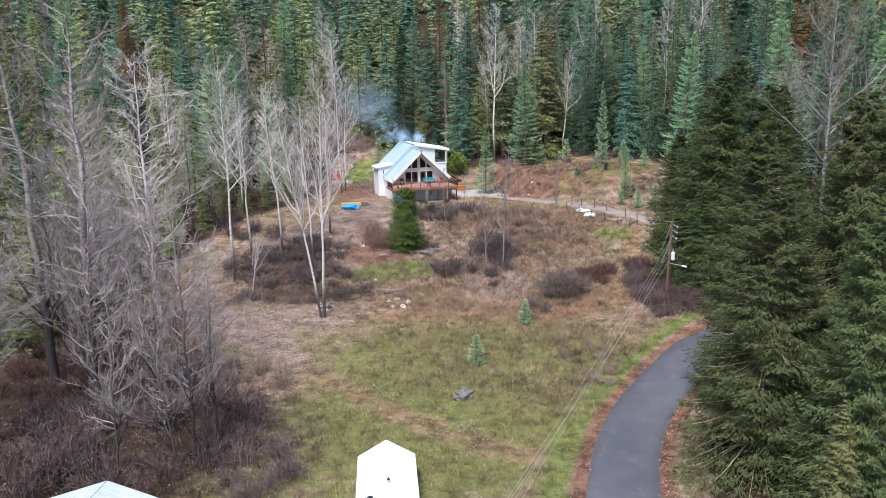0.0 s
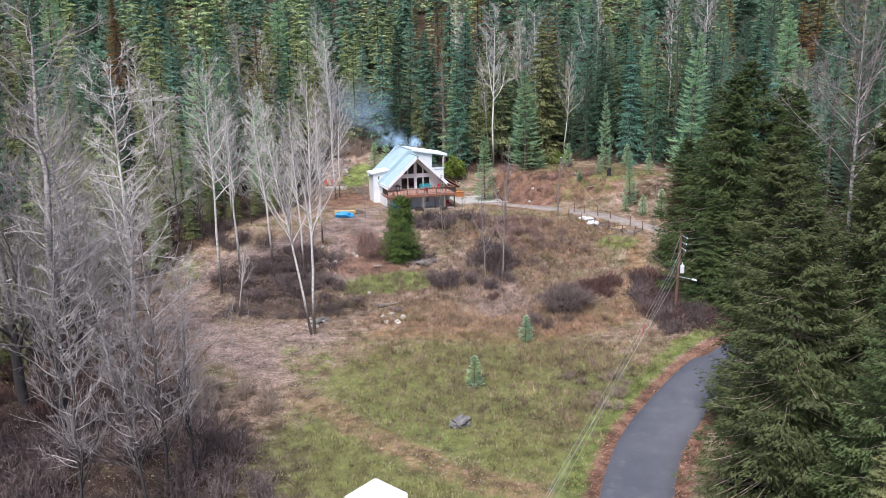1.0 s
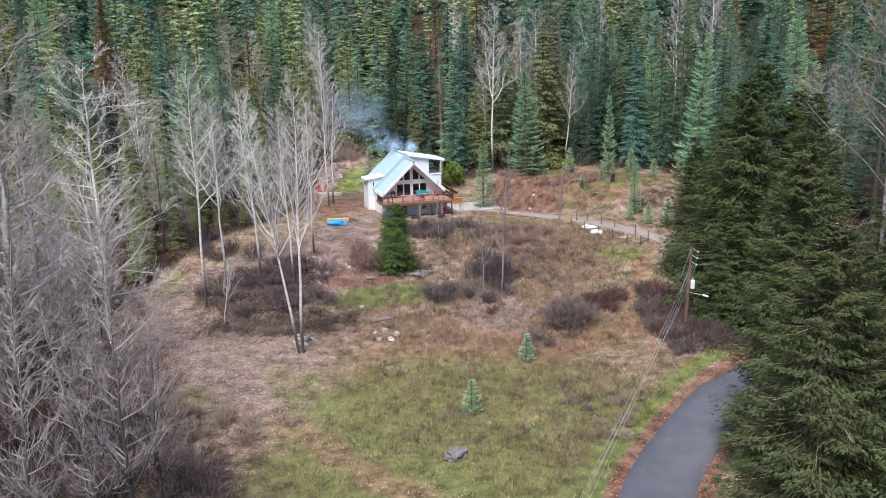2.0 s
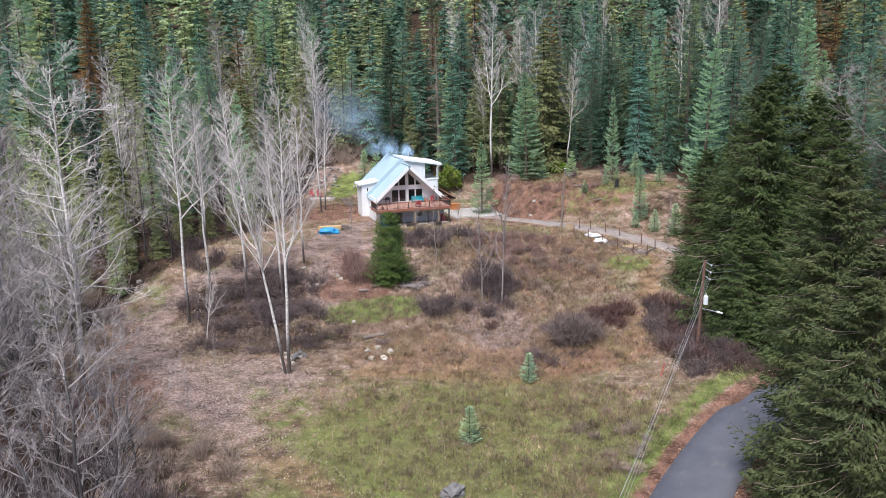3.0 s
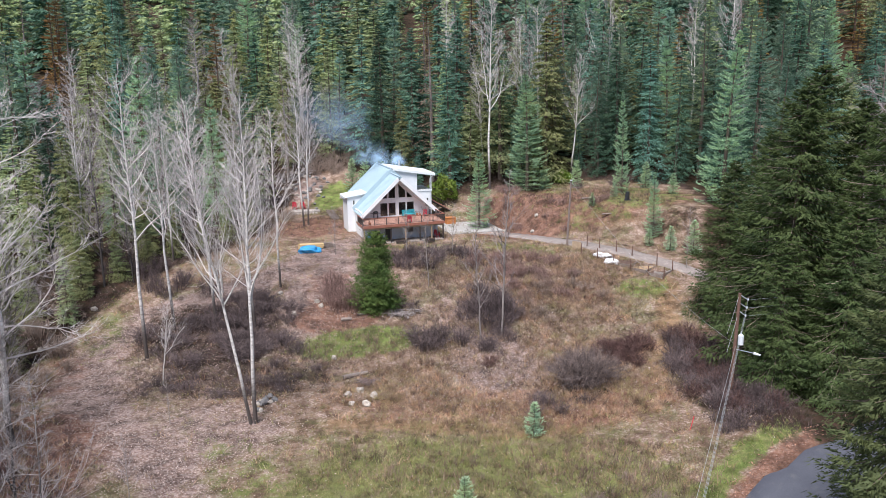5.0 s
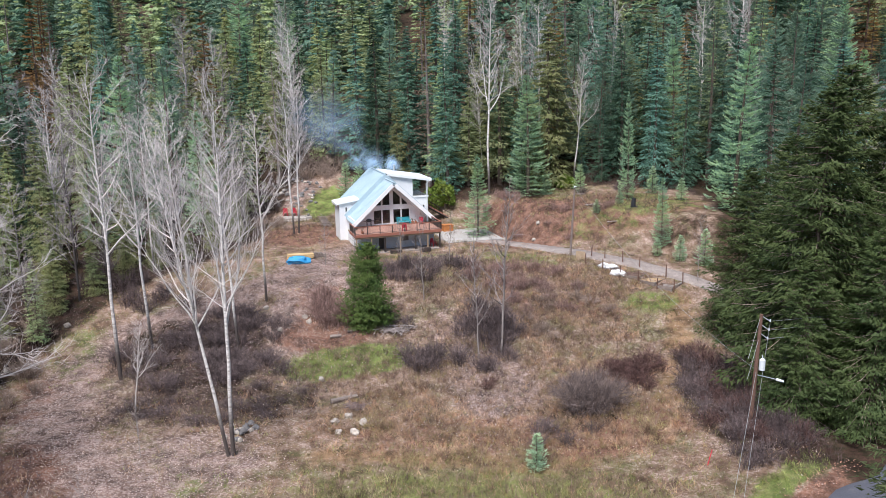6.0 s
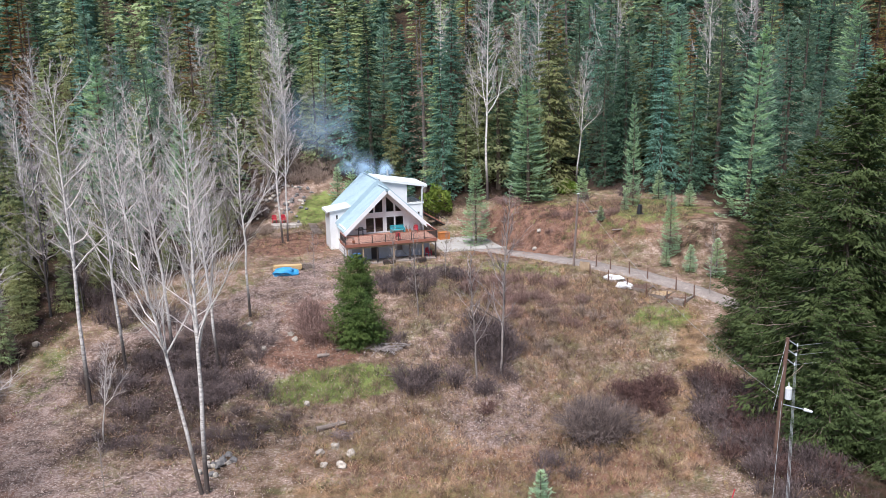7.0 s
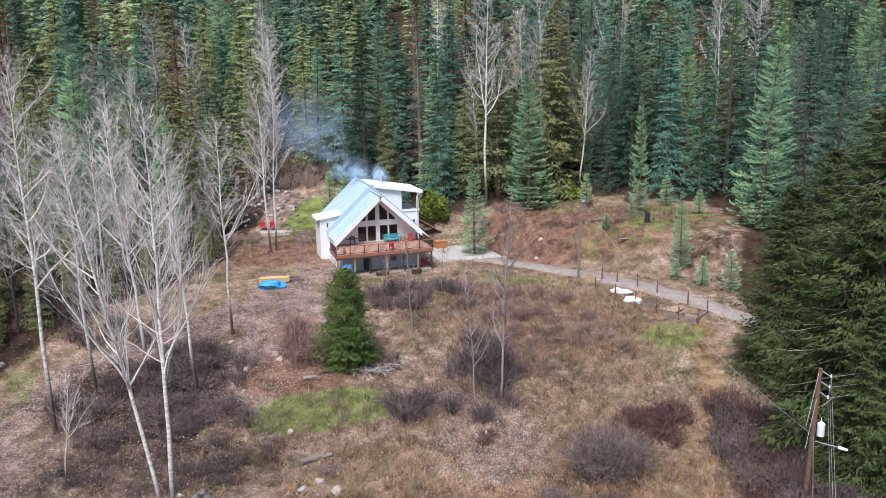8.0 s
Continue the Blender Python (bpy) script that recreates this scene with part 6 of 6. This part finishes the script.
# ---- shrubs ----
BUSHES = {
    "dark": [bush("dark_bush", 300 + k, 1.8, 1.7, 55, 9, SHRUBTWIG) for k in range(3)],
    "red": [bush("red_bush", 310 + k, 1.7, 2.0, 55, 8, REDTWIG, 0.9) for k in range(2)],
    "bracken": [bush("bracken_clump", 330 + k, 1.6, 1.4, 60, 9, MAROONTWIG, 0.5) for k in range(2)],
    "tan": [bush("tan_bush", 320 + k, 1.6, 1.5, 55, 8, TANTWIG) for k in range(2)],
}
TEXT = {"bracken": "low dark red-brown withered bracken clump", "dark": "leafless purple-brown thicket shrub", "red": "leafless red-brown upright shrub", "tan": "leafless tan shrub in dry grass"}
count = 0


massed = {"dark": [], "red": [], "tan": []}


def shrub(kind, x, y, s, tall=1.0, mass=False):
    global count
    if mass:
        massed[kind].append((BUSHES[kind][count % len(BUSHES[kind])], on_ground(x, y, 73 * count) @ Matrix.Diagonal((s, s, s * tall, 1))))
        count += 1
        return
    o = new("shrub", BUSHES[kind][count % len(BUSHES[kind])])
    o.matrix_basis = on_ground(x, y, 73 * count) @ Matrix.Diagonal((s, s, s * tall, 1))
    tagged(o, TEXT[kind], "shrub", kind + " shrubs")
    count += 1


r3 = np.random.default_rng(77)


def scatter(kind, cx, cy, rx, ry, turn, number, s0, s1, tall=1.0, mass=False):
    for _ in range(number):
        a, q = r3.uniform(0, 6.28), r3.random() ** 0.5
        u, v = rx * q * math.cos(a), ry * q * math.sin(a)
        c, s = math.cos(radians(turn)), math.sin(radians(turn))
        x, y = cx + u * c - v * s, cy + u * s + v * c
        if distance(np.array([x]), np.array([y]), ROAD)[0] > 4 and distance(np.array([x]), np.array([y]), DRIVE)[0] > 2.6:
            shrub(kind, x, y, r3.uniform(s0, s1), tall, mass)


scatter("dark", -22.5, 116.5, 8.5, 7.0, 25, 52, 0.9, 1.4, 0.65)
scatter("dark", -19.0, 106.5, 9.0, 4.0, 10, 22, 0.5, 0.9, 0.6)
scatter("dark", 12.5, 99.5, 3.0, 2.0, 0, 5, 0.6, 0.9)
scatter("dark", -15.5, 112.5, 3.5, 3.0, 0, 8, 0.6, 0.9, 0.7)
dome = new("shrub", bush("dome_bush", 340, 4.5, 3.5, 520, 14, DOMETWIG, 0.8))
dome.matrix_basis = on_ground(15.3, 104.6, 20) @ Matrix.Diagonal((1.0, 0.85, 1.0, 1))
tagged(dome, "broad domed leafless bramble thicket in flattened grass", "shrub")
scatter("bracken", 20.4, 110.0, 2.4, 3.2, 20, 26, 0.8, 1.2, 0.8)
scatter("bracken", 6.0, 110.6, 1.0, 0.9, 0, 3, 0.6, 0.8, 0.8)
scatter("dark", 25.2, 100.5, 1.6, 6.5, 8, 14, 0.7, 1.1, 0.9)
scatter("bracken", 25.4, 99.0, 1.8, 6.5, 8, 16, 0.7, 1.1, 0.9)
scatter("dark", 6.8, 118.8, 3.0, 1.8, 0, 8, 1.0, 1.4, 1.25)
scatter("red", 14.0, 126.0, 5.0, 3.5, 0, 12, 0.7, 1.0, 0.7)
scatter("dark", 6.5, 115.0, 3.0, 2.0, 0, 8, 0.8, 1.2, 0.9)
scatter("dark", 0.6, 113.8, 2.2, 2.2, 0, 7, 0.9, 1.3)
scatter("dark", 6.6, 121.5, 3.2, 2.6, 0, 11, 0.9, 1.4)
scatter("red", -10.2, 123.6, 1.8, 3.0, 10, 9, 1.1, 1.5, 1.1)
scatter("dark", 0.5, 133.2, 6.5, 2.6, 8, 20, 0.8, 1.2)
scatter("red", 10.0, 130.5, 6.5, 3.5, 0, 20, 0.7, 1.1, 0.8)
scatter("tan", 14.0, 124.0, 7.0, 6.0, 0, 20, 0.6, 1.1, 0.7)
scatter("red", 27.5, 103.0, 2.5, 9.0, 10, 12, 0.8, 1.2, mass=True)
scatter("dark", 28.0, 101.0, 3.0, 11.0, 10, 20, 0.8, 1.2, mass=True)
scatter("tan", -24.0, 160.0, 3.0, 7.0, 10, 7, 0.7, 1.2, mass=True)
scatter("dark", -28.0, 170.0, 3.0, 5.0, 0, 6, 0.8, 1.3, mass=True)
scatter("tan", -21.0, 184.0, 7.0, 6.0, 0, 26, 0.9, 1.7, 1.2, mass=True)
scatter("dark", 24.0, 162.0, 12.0, 3.0, 0, 10, 0.6, 1.1, mass=True)
scatter("red", 20.0, 147.0, 9.0, 4.0, -20, 8, 0.5, 0.8, 0.7)
scatter("dark", 25.0, 93.5, 2.4, 3.0, 0, 7, 0.6, 1.0)
scatter("dark", -26.0, 66.0, 10.0, 11.0, 0, 44, 1.1, 1.8, mass=True)
scatter("tan", -22.0, 76.0, 8.0, 8.0, 0, 20, 0.8, 1.3, 1.1, mass=True)
scatter("dark", -14.5, 61.0, 2.6, 6.0, 15, 14, 0.7, 1.1)
scatter("red", -36.0, 82.0, 6.0, 9.0, 0, 16, 0.8, 1.3, mass=True)
scatter("red", -43.5, 86.0, 4.0, 13.0, 0, 16, 0.9, 1.4, mass=True)
scatter("tan", -40.0, 108.0, 4.0, 12.0, 10, 16, 0.8, 1.4, 1.2, mass=True)
scatter("dark", -34.0, 128.0, 3.0, 9.0, 60, 16, 0.8, 1.3, 1.1, mass=True)
scatter("tan", 15.0, 82.0, 3.0, 6.0, 15, 12, 0.5, 0.8, 0.8)
scatter("red", 12.0, 158.0, 5.0, 4.0, 0, 8, 0.6, 1.0, 0.8)
scatter("dark", -2.2, 121.3, 2.0, 1.2, -30, 6, 0.5, 0.75, 0.6)


for kind, rows in massed.items():
    bld = Build()
    for me, at in rows:
        co = np.empty(len(me.vertices) * 3)
        me.vertices.foreach_get("co", co)
        a = np.array(at)
        bld.v.append(co.reshape(-1, 3) @ a[:3, :3].T + a[:3, 3])
        bld.f += [tuple(k + bld.n for k in poly.vertices) for poly in me.polygons]
        bld.n += len(me.vertices)
    tagged(new("thicket", bld.mesh("thicket", {"dark": DEEPTWIG, "red": MAROONTWIG, "tan": TANTWIG}[kind])), "dense thicket of leafless brown shrubs at the edge of the woods", "thicket", kind="stuff")


# ---- grass and leaves ----
def blades(name, number, weight, material, h0, h1, label, seed, box=(-48, 34, 50, 165), lean=0.5, wide=0.022, inside=True):
    g = np.random.default_rng(seed)
    x, y = g.uniform(box[0], box[1], number), g.uniform(box[2], box[3], number)
    w = weight(x, y) * (clearing(x, y) if inside else 1)
    clump = 0.5 + 0.5 * np.sin(1.3 * x + 2 * np.sin(0.7 * y)) * np.sin(1.1 * y + 2 * np.sin(0.9 * x))
    fine = 0.5 + 0.5 * np.sin(4.1 * x + 2.3 * np.sin(2.9 * y + 1)) * np.sin(3.7 * y + 2.1 * np.sin(3.3 * x))
    clump = np.clip(0.55 * clump + 0.75 * fine ** 1.5 - 0.1, 0, 1)
    ok = g.random(number) < w * (0.1 + 0.9 * clump ** 1.3)
    ok &= (distance(x, y, ROAD) > 3.3) & (distance(x, y, DRIVE) > 1.9)
    x, y, c = x[ok], y[ok], clump[ok]
    k = 5
    x, y, c = np.repeat(x, k) + g.normal(0, 0.1, len(x) * k), np.repeat(y, k) + g.normal(0, 0.1, len(y) * k), np.repeat(c, k)
    z, h = ground(x, y), g.uniform(h0, h1, len(x)) * (0.6 + 0.6 * c)
    a, b = g.uniform(0, 6.28, len(x)), g.normal(0, lean, (len(x), 2))
    f = np.stack([x, y, z - 0.03], 1)
    s = np.stack([np.cos(a), np.sin(a), 0 * a], 1) * wide
    tip = f + np.stack([b[:, 0] * h, b[:, 1] * h, h], 1)
    bld = Build()
    bld.tris(np.stack([f - s, f + s, tip], 1))
    tagged(new(name, bld.mesh(name, material)), label, "grass", kind="stuff")


def bare_soil(x, y):
    """Where leaves or bare earth keep the grass thin."""
    w = 0.85 * (1 - ease(1.0, 3.2, distance(x, y, TRACK))) * (0.8 + 0.2 * ease(75, 88, y)) + 0.7 * blob(x, y, -19, 95, 8, 7) + 0.65 * blob(x, y, 7, 110, 5, 8) + 0.9 * blob(x, y, -10.5, 128, 3.2, 9, 10) + 0.9 * blob(x, y, -9, 120, 5, 3.4) + 0.9 * blob(x, y, -13.5, 123, 3.6, 8, 8) + 0.7 * blob(x, y, -33, 101, 8, 14) + 0.9 * blob(x, y, -22, 117, 10, 9) + 0.9 * blob(x, y, -28, 66, 16, 18) + 0.7 * blob(x, y, -17, 150, 8, 9) + 0.5 * blob(x, y, 14, 152, 9, 8)
    return np.clip(w, 0, 1)


def lush_part(x, y):
    w = blob(x, y, -7.6, 114.8, 7.5, 3.2, 12) + blob(x, y, 25, 123, 3.5, 3.0) + (distance(x, y, ROAD) < 6.0) * (distance(x, y, ROAD) > 3.9) * (x < 30) + 0.9 * blob(x, y, -17.3, 170.5, 3.4, 6.0, -12) + 0.3 * blob(x, y, -37, 119, 4, 9, 20) + 0.5 * blob(x, y, -13, 88, 3, 9, 35) + 0.5 * blob(x, y, -2, 73.5, 9, 2.5, -38) + 0.4 * blob(x, y, 12, 136.4, 7, 1.6, -20) + 0.4 * blob(x, y, -1, 139.2, 7, 1.4, 10)
    return np.clip(w, 0, 1)


mead = lambda x, y: np.clip(blob(x, y, 5, 79, 20, 18) + 0.6 * blob(x, y, -8, 62, 20, 12) + 0.1, 0, 1) * (1 - bare_soil(x, y)) * (1 - 0.8 * lush_part(x, y)) * (distance(x, y, ROAD) > 3.9)
dryw = lambda x, y: np.clip(0.12 * (y > 84) + blob(x, y, 9, 105, 18, 11) + 0.8 * blob(x, y, 14, 126, 13, 12) + 0.05 * blob(x, y, 25, 148, 14, 10) + 0.12 * blob(x, y, 14, 80, 12, 18) + 0.5 * blob(x, y, -33, 95, 6, 8), 0, 1) * (1 - bare_soil(x, y)) * (1 - 0.8 * lush_part(x, y)) * (distance(x, y, ROAD) > 3.9)
lushw = lambda x, y: lush_part(x, y)
weedw = lambda x, y: np.clip(0.45 * blob(x, y, 12, 76, 5, 9, 15) + 0.5 * blob(x, y, 4, 90, 14, 4) + 0.5 * blob(x, y, 17, 88, 6, 5) + 0.3 * blob(x, y, -3, 79, 8, 8) + 0.5 * blob(x, y, 8, 108, 16, 12) + 0.6 * blob(x, y, 12, 126, 14, 10) + 0.4 * blob(x, y, -7, 114, 8, 4), 0, 1) * (distance(x, y, ROAD) > 4.2) * (1 - bare_soil(x, y))
blades("tall_weeds", 170000, weedw, WEEDS, 0.5, 1.1, "tall withered brown weeds standing in the meadow", 8, lean=0.35, wide=0.018)
blades("meadow_grass", 300000, mead, GRASS, 0.15, 0.5, "rough olive and straw meadow grass", 1)
blades("dry_grass", 280000, dryw, STRAW, 0.25, 0.7, "flattened brown dry grass on the slope", 2, lean=0.9)
blades("green_grass", 120000, lushw, LUSH, 0.15, 0.35, "short bright green grass", 3)

brushw = lambda x, y: np.clip(0.8 * blob(x, y, -44, 86, 7, 16) + blob(x, y, -22.5, 116.5, 10, 8, 25) + 0.8 * blob(x, y, -19, 107, 11, 5, 10) + 0.9 * blob(x, y, -27, 66, 16, 14) + 0.7 * blob(x, y, -33, 84, 10, 14) + 0.8 * blob(x, y, 25.5, 101, 3.5, 10, 10) + 0.6 * blob(x, y, 1, 132.5, 8, 4, 8) + 0.5 * blob(x, y, -13, 61, 4, 8) + 0.22 * blob(x, y, 8, 80, 9, 8) + 0.3 * blob(x, y, 15, 84, 4, 6) + 0.32 * blob(x, y, 8, 120, 18, 18) + 0.25 * blob(x, y, 24, 150, 14, 9) + 0.12 * blob(x, y, -20, 156, 8, 12) + 0.45 * (1 - clearing(x, y)) * np.maximum(clearing(x + 9, y) > 0.1, clearing(x, y - 9) > 0.1) + 0.8 * blob(x, y, 27, 103, 4.5, 13, 10), 0, 1) * (distance(x, y, TRACK) > 2.2) * (distance(x, y, FOOTWAY) > 1.6)
blades("undergrowth", 330000, brushw, BRUSH, 0.35, 1.0, "tangle of leafless purple-brown brush stems", 6, (-62, 45, 50, 185), 0.75, 0.014, False)


def fallen(name, number, weight, material, size, label, seed, high=0.1):
    g = np.random.default_rng(seed)
    x, y = g.uniform(-46, 32, number), g.uniform(50, 160, number)
    ok = (g.random(number) < weight(x, y)) & (distance(x, y, ROAD) > 2.5)
    x, y = x[ok], y[ok]
    p = np.stack([x, y, ground(x, y) + g.uniform(0.02, high, len(x))], 1)
    a, q = g.uniform(0, 6.28, len(x)), g.uniform(0.6, 1.3, len(x))[:, None] * size
    d = np.stack([np.cos(a), np.sin(a), g.normal(0, 0.35, len(x))], 1) * q
    s = np.stack([-np.sin(a), np.cos(a), g.normal(0, 0.35, len(x))], 1) * q * 0.6
    bld = Build()
    bld.quads(np.stack([p - d, p + s, p + d, p - s], 1))
    tagged(new(name, bld.mesh(name, material)), label, "leaves", kind="stuff")


leafw = lambda x, y: np.clip(blob(x, y, -13.5, 123, 3.6, 8, 8) + (1 - ease(1.6, 4.5, distance(x, y, TRACK))) + blob(x, y, -20, 95, 9, 9) + blob(x, y, 7, 110, 5, 8) + blob(x, y, -10.5, 128, 3.2, 9, 10) + 0.7 * blob(x, y, -33, 101, 8, 14) + 0.6 * blob(x, y, -22, 117, 9, 9) + 0.12 * blob(x, y, -26, 66, 12, 12) + 0.04, 0, 1) * (0.08 + 0.92 * ease(76, 90, y))
redw = lambda x, y: np.clip(blob(x, y, -10.4, 119.6, 5.5, 3.4, 10) + 0.7 * blob(x, y, 15, 152, 12, 8) + 0.7 * blob(x, y, -17, 150, 7, 8) + 0.9 * (distance(x, y, ROAD) < 4.0) * (y > 50), 0, 1)
fallen("fallen_leaves", 230000, leafw, LEAVES, 0.06, "pale tan fallen leaves on the ground", 4)
palew = lambda x, y: np.clip(0.5 * blob(x, y, 7, 108, 8, 12) + 0.35 * blob(x, y, -20, 114, 12, 12) + 0.35 * blob(x, y, -20, 95, 12, 9) + 0.2 * blob(x, y, 6, 120, 22, 18) + 0.22 * blob(x, y, -27, 66, 14, 14) + 0.5 * blob(x, y, -14, 63, 3, 7) + 0.35 * blob(x, y, 25, 101, 4, 11, 10) + 0.5 * (1 - ease(1.0, 3.0, distance(x, y, TRACK))) + 0.25 * blob(x, y, -10.5, 128, 4, 9, 10) + 0.1 * blob(x, y, 2, 76, 16, 14) + 0.25 * ease(96, 102, y) * (y < 136), 0, 1)
fallen("pale_leaves", 130000, palew, PALELEAVES, 0.055, "pale dry leaves caught in grass and brush", 9, 0.5)
fallen("russet_leaves", 140000, redw, REDLEAVES, 0.075, "russet fallen leaves along the verge and slopes", 5)
